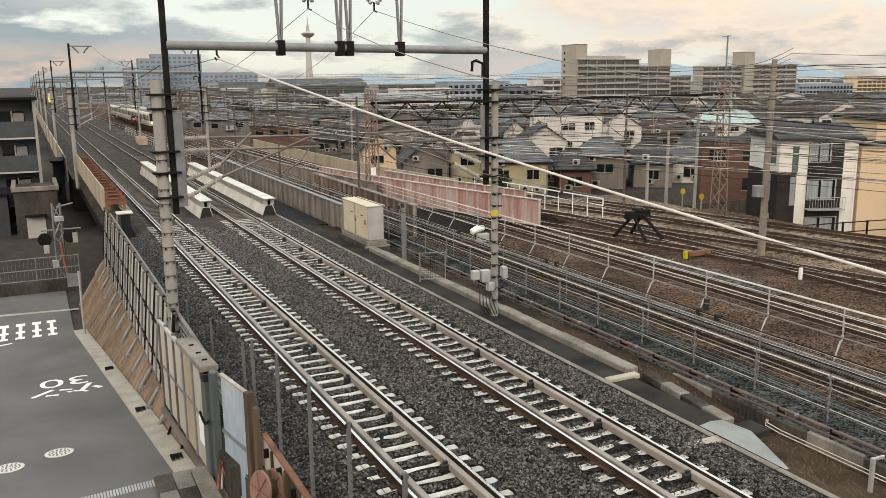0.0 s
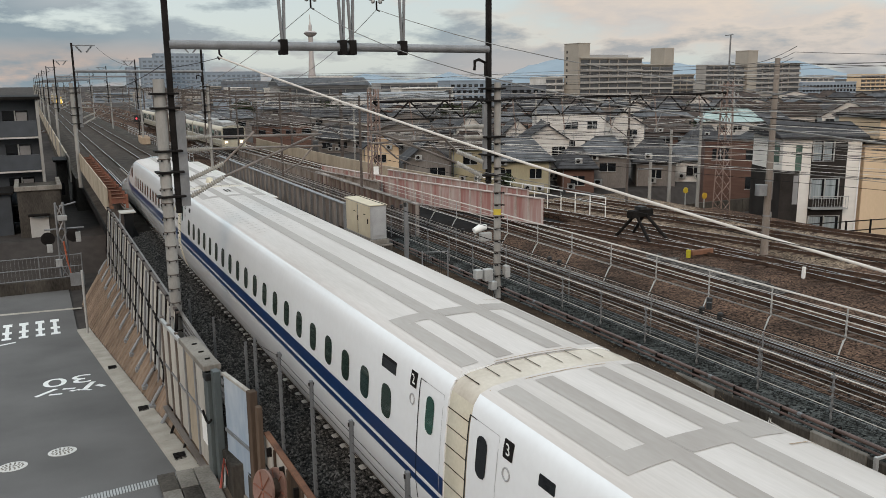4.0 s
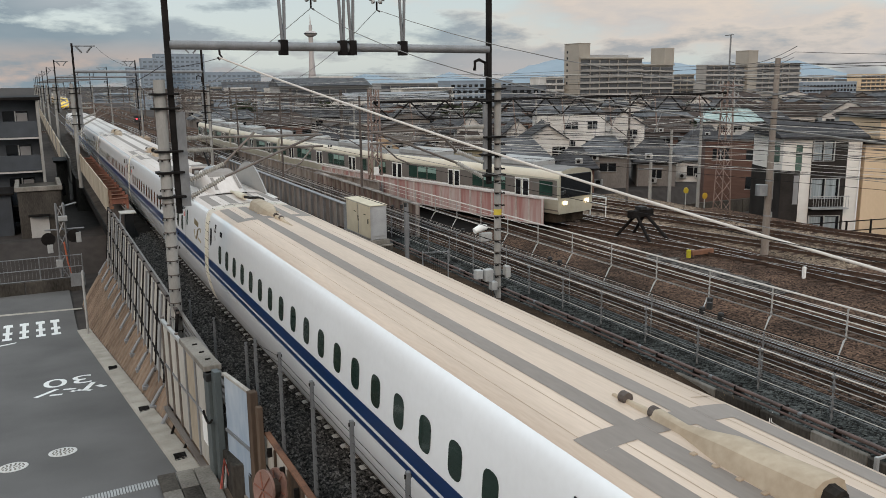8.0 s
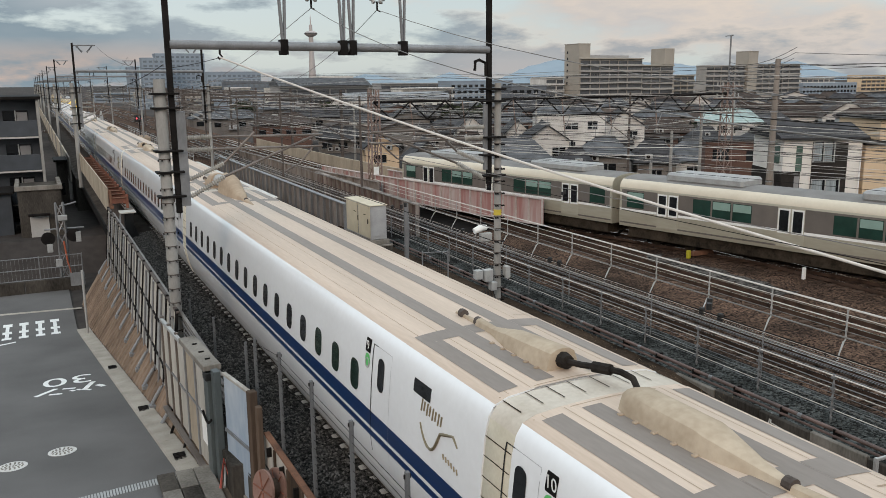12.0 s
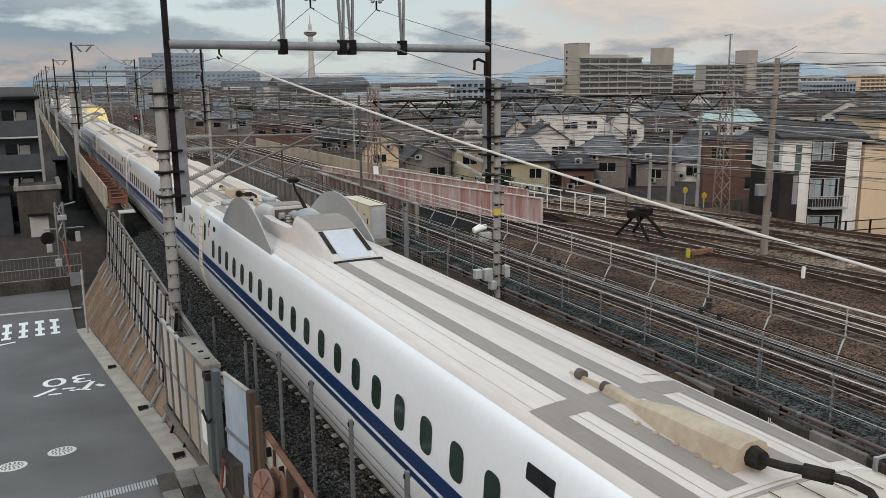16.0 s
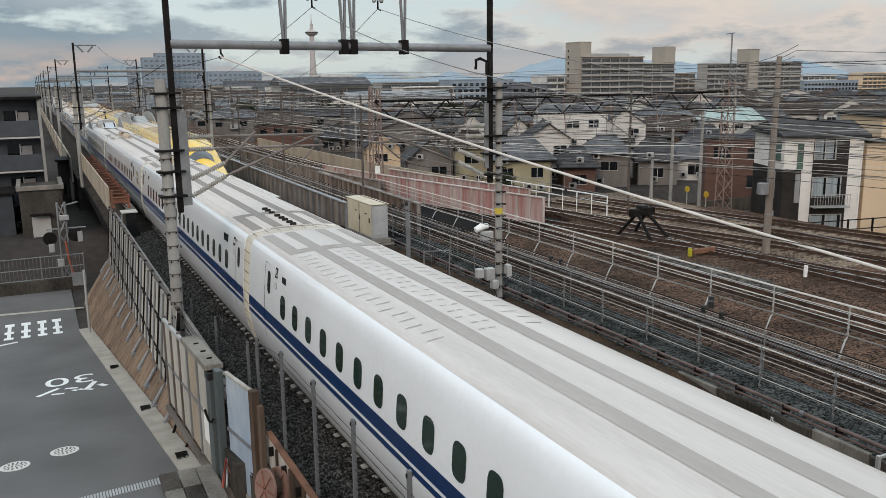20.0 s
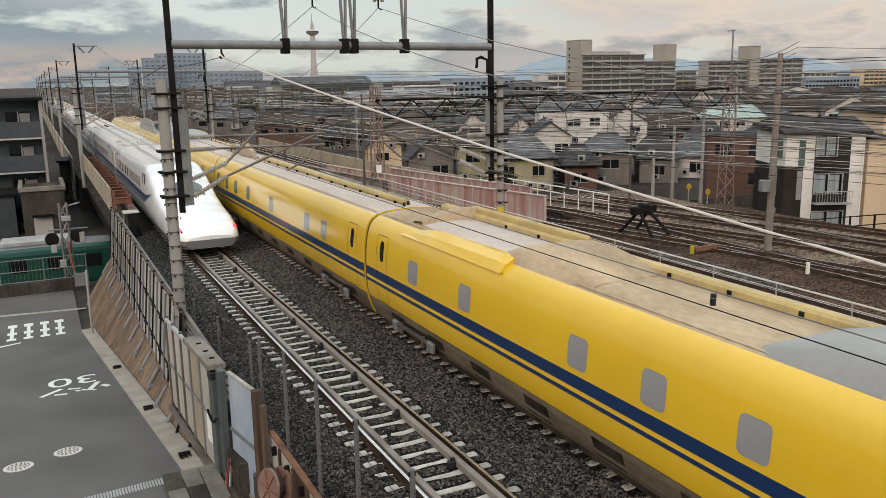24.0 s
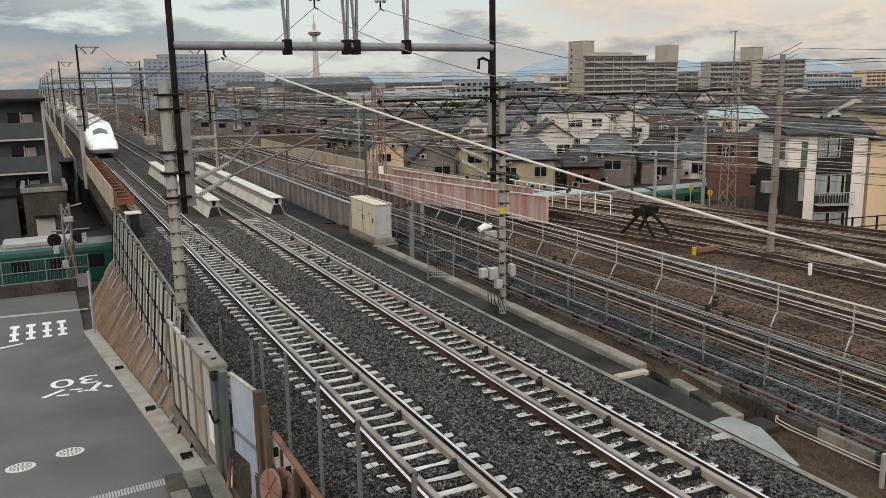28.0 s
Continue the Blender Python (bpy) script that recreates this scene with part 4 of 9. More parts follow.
for j, (a, c, d) in enumerate((((-3.3, 24.7, 8.4), (-3.3, 75.5, 8.4), 0.9), ((7.3, 24.7, 7.6), (7.3, 75.5, 7.6), 0.8), ((-1.7, 24.7, 8.6), (-1.3, 75.5, 10.9), 0.9), ((7.3, 24.7, 7.0), (7.3, 75.5, 7.0), 0.8), ((-3.3, 75.5, 8.4), (-3.3, 125, 8.4), 0.9), ((7.3, 75.5, 8), (7.3, 125, 8), 0.9), ((7.3, 24.7, 7.6), (7.3, -25, 7.6), 0.8))):
    part("return_wire", Mesh().tube(sag(a, c, d), 0.010, 5), WIRE, feeder)

# strung cable fences along the yard edge
KNOB = Mesh().tube([(0, 0, 1.3 * k / 14) for k in range(15)], [0.042 if k % 2 else 0.02 for k in range(15)], 6)
for z in (0.35, 0.62, 0.9, 1.2):
    KNOB.box(-0.06, 0.06, -0.05, 0.05, z - 0.03, z + 0.03)
KNOB = KNOB.data("post", STEEL)
KINK = Mesh().tube([(-0.45, -0.1, 0.0), (-0.35, -0.08, 0.2), (-0.08, 0, 0.55)] + [(0, 0, 0.6 + 0.11 * k) for k in range(10)], [0.035, 0.025, 0.035] + [0.04 if k % 2 else 0.022 for k in range(10)], 6).data("post", STEEL_PALE)
cf = thing("cable_fence", "knobbly pale posts carrying cables and fine mesh beside the yard", "cable fence", group="cable fences")
y = 9.0
while y < 64:
    part("post", KNOB, None, cf, at=(11.5, y, -1.05))
    y += 2.5
for z, r, w in ((0.2, 0.02, WIRE_PALE), (-0.02, 0.012, WIRE_GREY), (-0.15, 0.016, WIRE_PALE), (-0.42, 0.016, STEEL), (-0.6, 0.01, WIRE_GREY), (-0.72, 0.012, WIRE_PALE), (0.1, 0.01, WIRE)):
    part("cable", Mesh().tube([(11.5, -8, z), (11.5, 110, z)], r, 5), w, cf)
for q in range(9):
    part("cable", Mesh().tube([(11.49, -8, -0.9 + q * 0.125), (11.49, 110, -0.9 + q * 0.125)], 0.008, 4), STEEL if q % 2 else WIRE, cf)
mm = Mesh()
for k in range(260):
    yy = 6 + k * 0.16
    mm.tube([(11.53, yy, -1.0), (11.53, yy + 0.5, 0.15)], 0.004, 3)
    mm.tube([(11.53, yy + 0.5, -1.0), (11.53, yy, 0.15)], 0.004, 3)
part("mesh", mm, STEEL_DARK, cf, "fine wire mesh", kind="stuff")
cg = thing("cable_bundle", "bundle of pale and dark cables with black clamps along the yard", "cables", group="cable fences")
for x, z, r, w in ((12.0, 0.55, 0.026, WIRE_PALE), (12.1, 0.42, 0.014, WIRE_PALE), (12.2, 0.3, 0.016, WIRE_PALE), (12.3, 0.2, 0.014, WIRE_GREY), (12.4, 0.0, 0.02, STEEL), (12.15, 0.1, 0.01, WIRE)):
    part("cable", Mesh().tube([(x, -8, z), (x, 110, z)], r, 5), w, cg)
for q in range(8):
    part("cable", Mesh().tube([(11.9 + 0.12 * q, -8, 0.5 - 0.11 * q), (11.9 + 0.12 * q, 110, 0.5 - 0.11 * q)], 0.011, 4), STEEL if q % 3 else WIRE, cg)
for k, yy in enumerate((18.6, 19.4, 27.5, 28.2, 36, 45)):
    part("clamp", Mesh().box(11.92, 12.08, yy - 0.08, yy + 0.08, 0.45, 0.68, 0.03), BLACK, cg)
y = 12.0
while y < 64:
    part("support", Mesh().tube([(12.15, y, -1.05), (12.15, y, 0.5)], 0.025, 5), STEEL, cg)
    y += 5.0
cf = thing("cable_fence", "row of kinked pale posts with heavy cables in the yard", "cable fence", group="cable fences")
y = 11.1
while y < 62:
    part("post", KINK, None, cf, at=(16.0, y, -0.98))
    y += 3.03
for z, r, w in ((0.66, 0.034, WIRE_PALE), (0.45, 0.014, WIRE_PALE), (0.2, 0.02, WIRE_PALE), (-0.1, 0.014, WIRE_GREY), (-0.32, 0.018, WIRE_PALE)):
    part("cable", Mesh().tube([(16.0, -8, z), (16.0, 110, z)], r, 5), w, cf)
gp = thing("grey_gravel_patch", "pale grey gravel spread between the yard tracks", "gravel", kind="stuff")
m = Mesh()
gr = random.Random(12)
for x0, x1, y0, y1 in ((20.8, 21.8, 24, 33),):
    m.grid([[(x0 + gr.uniform(-0.5, 0.3), y, -1.075), ((x0 + x1) / 2, y, -1.06), (x1 + gr.uniform(-0.3, 0.5), y, -1.08)] for y in [y0 + (y1 - y0) * q / 14 for q in range(15)]])
part("gravel", m, mat("grey_gravel", (0.10, 0.09, 0.082), (0.03, 0.026, 0.023), 0.9, stone=11, bump=0.9, depth=0.06), gp, kind="stuff")

# ---- trains ----
def profile(hw, h, n=33):
    """Points of a bullet-train cross-section from the bottom left over the roof to the bottom right."""
    half = [(0.80, 0.0), (0.86, 0.05), (0.93, 0.15), (0.985, 0.28), (1.0, 0.40), (1.0, 0.56), (0.985, 0.68), (0.955, 0.78), (0.905, 0.865), (0.83, 0.925), (0.70, 0.965), (0.5, 0.987), (0.25, 0.997), (0.0, 1.0)]
    lo = 0.25
    left = [(-x * hw, lo + z * (h - lo)) for x, z in half]
    return left + [(-x, z) for x, z in reversed(left[:-1])]


def roof_z(prof, x):
    for (x0, z0), (x1, z1) in zip(prof[:-1], prof[1:]):
        if x0 <= x <= x1 and z0 > 2.0:
            return z0 + (z1 - z0) * (x - x0) / max(1e-6, x1 - x0)
    return prof[len(prof) // 2][1]


def side_x(prof, z):
    for (x0, z0), (x1, z1) in zip(prof[:-1], prof[1:]):
        if z0 <= z <= z1:
            return x0 + (x1 - x0) * (z - z0) / max(1e-6, z1 - z0)
    return prof[4][0]


def band(prof, z0, z1, y0, y1, out=0.004, side=-1):
    zs = [z0 + (z1 - z0) * k / 4 for k in range(5)]
    return Mesh().grid([[(-side * (side_x(prof, z) - out), y, z) for z in zs] for y in (y0, y1)])


def strip(prof, x0, x1, y0, y1, up=0.005):
    xs = [x0 + (x1 - x0) * k / 4 for k in range(5)]
    return Mesh().grid([[(x, y, roof_z(prof, x) + up) for x in xs] for y in (y0, y1)])


def round_pane(prof, y, z0, z1, w, r, out=0.006, side=-1):
    rows = []
    for f in (0.0, 0.04, 0.12, 0.25, 0.5, 0.75, 0.88, 0.96, 1.0):
        z = z0 + (z1 - z0) * f
        d = max(0.0, r - (z - z0), r - (z1 - z))
        hw = w / 2 - r + math.sqrt(max(0.0, r * r - d * d))
        x = -side * (side_x(prof, z) - out)
        rows.append([(x, y - hw, z), (x, y + hw, z)])
    return Mesh().grid(rows)


def interp(pts, t):
    for (a, va), (c, vc) in zip(pts[:-1], pts[1:]):
        if a <= t <= c:
            f = (t - a) / (c - a)
            f = f * f * (3 - 2 * f) * 0.4 + f * 0.6
            return va + (vc - va) * f
    return pts[-1][1]


class Nose:
    """A streamlined end: prof is the full section, t runs from the tip (0) to the full section (1)."""

    def __init__(self, prof, hw, h, length, centre, edge, plan, keel):
        self.prof, self.hw, self.h, self.length = prof, hw, h, length
        self.centre, self.edge, self.plan, self.keel = centre, edge, plan, keel

    def at(self, x, z, t, out=0.0):
        r = abs(x) / self.hw
        zc, ze, w, k = interp(self.centre, t), interp(self.edge, t), interp(self.plan, t), interp(self.keel, t)
        bump = max(0.0, 1 - (r / 0.68) ** 2) ** 1.2
        top = ze + (zc - ze) * bump
        zz = k + (z - 0.25) / (self.h - 0.25) * (top - k)
        if out:
            zz += out * 0.9
        return (x * w * (1 + out * 0.3), zz)

    def mesh(self, n=40):
        m = Mesh()
        rows = []
        for i in range(n + 1):
            t = (i / n) ** 1.25
            rows.append([(*self.at(x, z, t)[:1], -t * self.length, self.at(x, z, t)[1]) for x, z in self.prof])
        m.grid(rows, closed=True)
        m.face(range(len(self.prof) - 1, -1, -1))
        return m

    def patch(self, i0, i1, t0, t1, out=0.012, n=8, k=3):
        """A panel lying on the surface between profile positions i0, i1 and lengths t0, t1."""
        rows = []
        for j in range(n + 1):
            t = t0 + (t1 - t0) * j / n
            row = []
            for q in range((i1 - i0) * k + 1):
                i, f = i0 + q // k, (q % k) / k
                a, c = self.prof[i], self.prof[min(i + 1, len(self.prof) - 1)]
                x, z = self.at(a[0] + (c[0] - a[0]) * f, a[1] + (c[1] - a[1]) * f, t, out)
                row.append((x, -t * self.length, z))
            rows.append(row)
        return Mesh().grid(rows)


def glow(name, col, strength):
    m = bpy.data.materials.new(name)
    m.use_nodes = True
    b = m.node_tree.nodes["Principled BSDF"]
    b.inputs["Base Color"].default_value = (*col, 1)
    b.inputs["Emission Color"].default_value = (*col, 1)
    b.inputs["Emission Strength"].default_value = strength
    return m


SHIELD_GREY = mat("grey_shield_paint", (0.34, 0.335, 0.325), (0.27, 0.262, 0.25), 0.5, scale=0.5, fine=8, bump=0.02)
BRASS = mat("brass_emblem", (0.30, 0.25, 0.16), None, 0.4, 0.5)
TAIL_RED, HEAD_WHITE = glow("red_tail_lamp", (1.0, 0.05, 0.08), 2.2), glow("warm_head_lamp", (1.0, 0.85, 0.55), 6.0)


def number(txt, size, material, parent, m):
    cu = bpy.data.curves.new("car_number", "FONT")
    cu.body, cu.size, cu.extrude, cu.align_x, cu.align_y = txt, size, 0.002, "CENTER", "CENTER"
    tmp = bpy.data.objects.new("tmp", cu)
    me = bpy.data.meshes.new_from_object(tmp)
    bpy.data.objects.remove(tmp)
    me.materials.append(material)
    return part("car_number", me, None, parent, at=m)


STRIPE_PALE = mat("pale_grey_stripe", (0.37, 0.335, 0.305), (0.29, 0.255, 0.228), 0.6, scale=0.4, fine=8, stretch=(2, 0.4, 1), bump=0.03)
PALE_COVER = mat("dusty_cream_cover", (0.50, 0.41, 0.31), (0.34, 0.265, 0.19), 0.7, scale=1.5, fine=10)
SOOT = mat("sooty_cable", (0.035, 0.03, 0.026), (0.012, 0.011, 0.010), 0.7, scale=6)
ROOF_TOP = 3.65                                # height of the roof line over the rails
STEP = 0.12                                    # how much lower the end cars are over the seats


def loft(stations, y, d, foot):
    """A rounded cover along the roof; stations are (distance from y towards d, half width, height over the foot)."""
    rows = []
    for a_, w, h in stations:
        yy, top = y + d * a_, foot + h
        rows.append([(-w - 0.05, yy, foot - 0.09), (-w, yy, foot + h * 0.45), (-w * 0.82, yy, foot + h * 0.8), (-w * 0.45, yy, top - h * 0.04), (0, yy, top), (w * 0.45, yy, top - h * 0.04), (w * 0.82, yy, foot + h * 0.8), (w, yy, foot + h * 0.45), (w + 0.05, yy, foot - 0.09)])
    return Mesh().grid(rows, caps=True)


REAR_COVER = ((4.25, 0.03, 0.04), (3.45, 0.05, 0.08), (3.35, 0.09, 0.14), (2.85, 0.08, 0.11), (2.55, 0.14, 0.16), (2.1, 0.23, 0.25), (1.5, 0.26, 0.29), (0.95, 0.27, 0.33), (0.8, 0.25, 0.33))
FRONT_COVER = ((5.2, 0.02, 0.03), (4.3, 0.06, 0.07), (4.05, 0.07, 0.12), (3.95, 0.09, 0.12), (3.4, 0.07, 0.09), (3.0, 0.12, 0.14), (2.35, 0.27, 0.27), (2.2, 0.28, 0.31), (1.0, 0.27, 0.32), (0.82, 0.2, 0.26))
BIG_REAR = ((4.0, 0.04, 0.05), (3.4, 0.09, 0.1), (2.6, 0.22, 0.22), (1.7, 0.32, 0.5), (1.25, 0.34, 0.56), (0.75, 0.36, 0.58))
BIG_FRONT = ((5.0, 0.02, 0.03), (4.2, 0.08, 0.1), (3.6, 0.12, 0.12), (3.0, 0.24, 0.3), (1.9, 0.33, 0.66), (1.45, 0.34, 0.76), (0.85, 0.35, 0.72))


def cable_cover(parent, y, d, big=False, foot=ROOF_TOP - 0.01):
    """Tan housing beside the joint at y; d points from the joint into the car (1: the car ahead, -1: the car behind)."""
    st = (BIG_REAR if d > 0 else BIG_FRONT) if big else (REAR_COVER if d > 0 else FRONT_COVER)
    c = part("cable_housing", loft(st, y, d, foot), TAN_COVER if big else PALE_COVER, parent, "tall tan cable housing on the roof" if big else "dusty cream cable housing on the roof", True)
    for a_ in (1.0, 1.3, 1.65, 2.0, 2.35):
        for x in (-0.33, 0.33):
            part("foot_clamp", Mesh().box(x - 0.04, x + 0.04, y + d * a_ - 0.035, y + d * a_ + 0.035, foot - 0.04, foot + 0.03, 0.01), TAN_COVER, c)
    for a_ in (3.4, 4.0):
        part("sleeve_band", Mesh().tube([(0, y + d * (a_ - 0.06), foot + 0.06), (0, y + d * (a_ + 0.06), foot + 0.06)], 0.085, 10), STEEL_BROWN, c)
    if big:
        zc = foot + (0.3 if d > 0 else 0.42)
        if d > 0:
            part("cable_end", Mesh().tube([(0, y + 0.78, zc), (0, y + 0.7, zc), (0, y + 0.3, zc - 0.02)], [0.27, 0.24, 0.2], 14), STEEL_PALE, c, "pale round cable terminal", True)
            part("cable", Mesh().tube([(0, y + 0.32, zc), (0, y + 0.1, zc), (0.03, y - 0.3, zc + 0.02)], [0.12, 0.07, 0.05], 8), SOOT, c)
        else:
            part("cable_end", Mesh().tube([(0, y - 0.9, zc + 0.12), (0, y - 0.62, zc + 0.16), (0, y - 0.35, zc + 0.06)], [0.2, 0.17, 0.11], 10), TAN_COVER, c, "tan elbow sleeve", True)
    elif d > 0:
        part("cable_boot", Mesh().tube([(0, y + 0.86, foot + 0.15), (0, y + 0.66, foot + 0.15)], [0.14, 0.11], 9), SOOT, c)
        part("cable", Mesh().tube([(0, y + 0.72, foot + 0.15), (0.08, y + 0.42, foot + 0.17), (0.22, y + 0.12, foot + 0.20), (0.32, y - 0.18, foot + 0.21), (0.36, y - 0.38, foot + 0.18), (0.33, y - 0.52, foot + 0.08), (0.2, y - 0.7, foot + 0.06), (0.05, y - 0.86, foot + 0.12)], 0.048, 7), SOOT, c, "black high-voltage cable", True)
        part("cable_clamp", Mesh().tube([(0.16, y + 0.25, foot + 0.185), (0.26, y - 0.02, foot + 0.205)], 0.085, 8), SOOT, c)
    return c


# white sixteen-car train
def bullet(h, top_x):
    """Cross-section of the white cars: sides that lean in, a tight shoulder and a flat roof."""
    half = [(0.80, 0.0), (0.86, 0.05), (0.93, 0.15), (0.985, 0.28), (1.0, 0.36), (0.988, 0.52), (0.966, 0.68), (0.936, 0.83), (0.90, 0.912), (0.84, 0.957), (0.72, 0.980), (0.5, 0.992), (0.25, 0.998), (0.0, 1.0)]
    left = []
    for x, z in half:
        zz = 0.25 + z * (ROOF_TOP - 0.25)
        f = max(0.0, min(1.0, (zz - 2.85) / 0.5))
        left.append((-x * 1.68 * (1 - f * (1 - top_x)), zz - (ROOF_TOP - h) * f))
    return left + [(-x, z) for x, z in reversed(left[:-1])]


WP = bullet(ROOF_TOP, 1.0)
WP_LOW = bullet(ROOF_TOP - STEP, 0.97)
white_train = thing("white_bullet_train", "white sixteen-car bullet train with a navy stripe", "train")
LOW = ROOF_TOP - STEP
WNOSE = Nose(WP_LOW, 1.68, LOW, 10.2,
             [(0, 1.0), (0.02, 1.18), (0.05, 1.34), (0.1, 1.5), (0.25, 1.82), (0.4, 2.06), (0.49, 2.32), (0.57, 2.78), (0.65, 3.2), (0.75, 3.42), (0.88, LOW - 0.02), (1, LOW)],
             [(0, 0.95), (0.02, 1.1), (0.05, 1.26), (0.1, 1.42), (0.25, 1.7), (0.4, 1.88), (0.55, 2.2), (0.7, 2.75), (0.85, 3.25), (1, LOW)],
             [(0, 0.64), (0.01, 0.73), (0.03, 0.81), (0.07, 0.875), (0.15, 0.93), (0.3, 0.97), (0.55, 0.99), (1, 1)],
             [(0, 0.42), (0.1, 0.28), (0.3, 0.25), (1, 0.25)])
GLASS_DOOR = mat("green_door_glass", (0.02, 0.075, 0.055), (0.012, 0.05, 0.036), 0.1, bump=0.0)
ROOF_TAN = mat("tan_dusty_roof", (0.60, 0.47, 0.37), (0.44, 0.335, 0.255), 0.5, scale=0.5, fine=9, stretch=(3.0, 0.25, 1), bump=0.03)
ROOF_CLEAN = mat("lightly_soiled_roof", (0.58, 0.53, 0.495), (0.44, 0.395, 0.36), 0.42, scale=0.5, fine=9, stretch=(3.0, 0.25, 1), bump=0.03)
HOOD_TOP = mat("dusty_hood_top", (0.58, 0.52, 0.44), (0.42, 0.36, 0.29), 0.6, scale=1.5, fine=14)
SKIRT_GREY = mat("grey_skirt_paint", (0.15, 0.15, 0.155), (0.11, 0.11, 0.112), 0.5, scale=1.0)
BLUE_PLATE = mat("bluish_ramp_plate", (0.50, 0.52, 0.56), (0.40, 0.41, 0.44), 0.45, scale=1.2, fine=14)
PAN_METAL = mat("dull_aluminium_casing", (0.42, 0.43, 0.44), (0.25, 0.25, 0.25), 0.4, 0.4, scale=1.5, fine=12)
MARK_RED = mat("red_mark_paint", (0.55, 0.16, 0.14), None, 0.5)
MARK_PINK = mat("faded_pink_mark", (0.62, 0.38, 0.33), None, 0.5)
MARK_GREEN = mat("green_mark_paint", (0.12, 0.55, 0.16), None, 0.5)
END, MID = 27.35, 25.0
HOOD = 0.36                                    # half the gap between two bodies, closed by the hood
PANE = round_pane(WP, 0, 2.07, 2.67, 0.44, 0.16).data("window", GLASS_DARK)
PANE_BLACK = round_pane(WP, 0, 2.07, 2.67, 0.44, 0.16).data("window", GLASS_BLACK)
DOOR_PANE = round_pane(WP, 0, 2.43, 3.04, 0.29, 0.12, 0.009).data("door_window", GLASS_DOOR)
DOOR_PANE_DARK = round_pane(WP, 0, 2.43, 3.04, 0.29, 0.12, 0.009).data("door_window", GLASS_BLACK)
SIGN = round_pane(WP, 0, 2.93, 3.16, 0.64, 0.02, 0.006).data("destination_display", GLASS_BLACK)
SIGN_SMALL = round_pane(WP, 0, 2.97, 3.13, 0.36, 0.02, 0.006).data("destination_display", GLASS_BLACK)
d_m = Mesh()
d_m.grid([[(side_x(WP, z) - 0.006, 0.42 + o, z) for z in (1.15, 1.5, 2.0, 2.5, 2.95, 3.12, 3.2)] for o in (-0.016, 0.016)])
d_m.grid([[(side_x(WP, z) - 0.006, y, z) for z in (3.195, 3.21)] for y in (0.22, 0.43)])
DOOR_ME = d_m.data("door", BLACK)
d_m = Mesh()
d_m.grid([[(side_x(WP, z) - 0.005, -0.42 + o, z) for z in (1.15, 1.5, 2.0, 2.5, 2.95, 3.2)] for o in (-0.005, 0.005)])
d_m.grid([[(side_x(WP, z) - 0.005, y, z) for z in (3.2, 3.208)] for y in (-0.42, 0.25)])
DOOR_EDGE = d_m.data("door_seam", CABINET_SIDE)
ring = []
for q in range(17):
    z = 2.78 + 0.085 * math.cos(q * math.tau / 16)
    ring.append((side_x(WP, z) - 0.006, 0.085 * math.sin(q * math.tau / 16), z))
MARK_ME = Mesh().tube(ring, 0.014, 5).data("round_mark", CABINET_SIDE)
MARK_ME_RED = Mesh().tube(ring, 0.014, 5).data("round_mark", MARK_RED)
CLOVER = round_pane(WP, 0, 2.72, 2.96, 0.24, 0.11, 0.008).data("green_mark", MARK_GREEN)
# distance of doors, display and first window from the joint ahead and from the joint behind
FRONT = {9: ((), None, 1.55), 8: ((0.85,), None, 2.6), 10: ((0.62,), None, 2.72), 14: ((0.75,), 2.97, 2.92), 15: ((2.55,), 3.94, 3.9)}
REAR = {1: ((3.65,), 4.95, 4.9), 7: ((1.95, 4.6), 5.9, 5.9), 9: ((4.1,), 2.4, 5.4), 11: ((3.55,), 7.6, 7.55), 14: ((1.0,), 2.85, 2.7), 8: ((0.95,), 2.7, 2.75)}


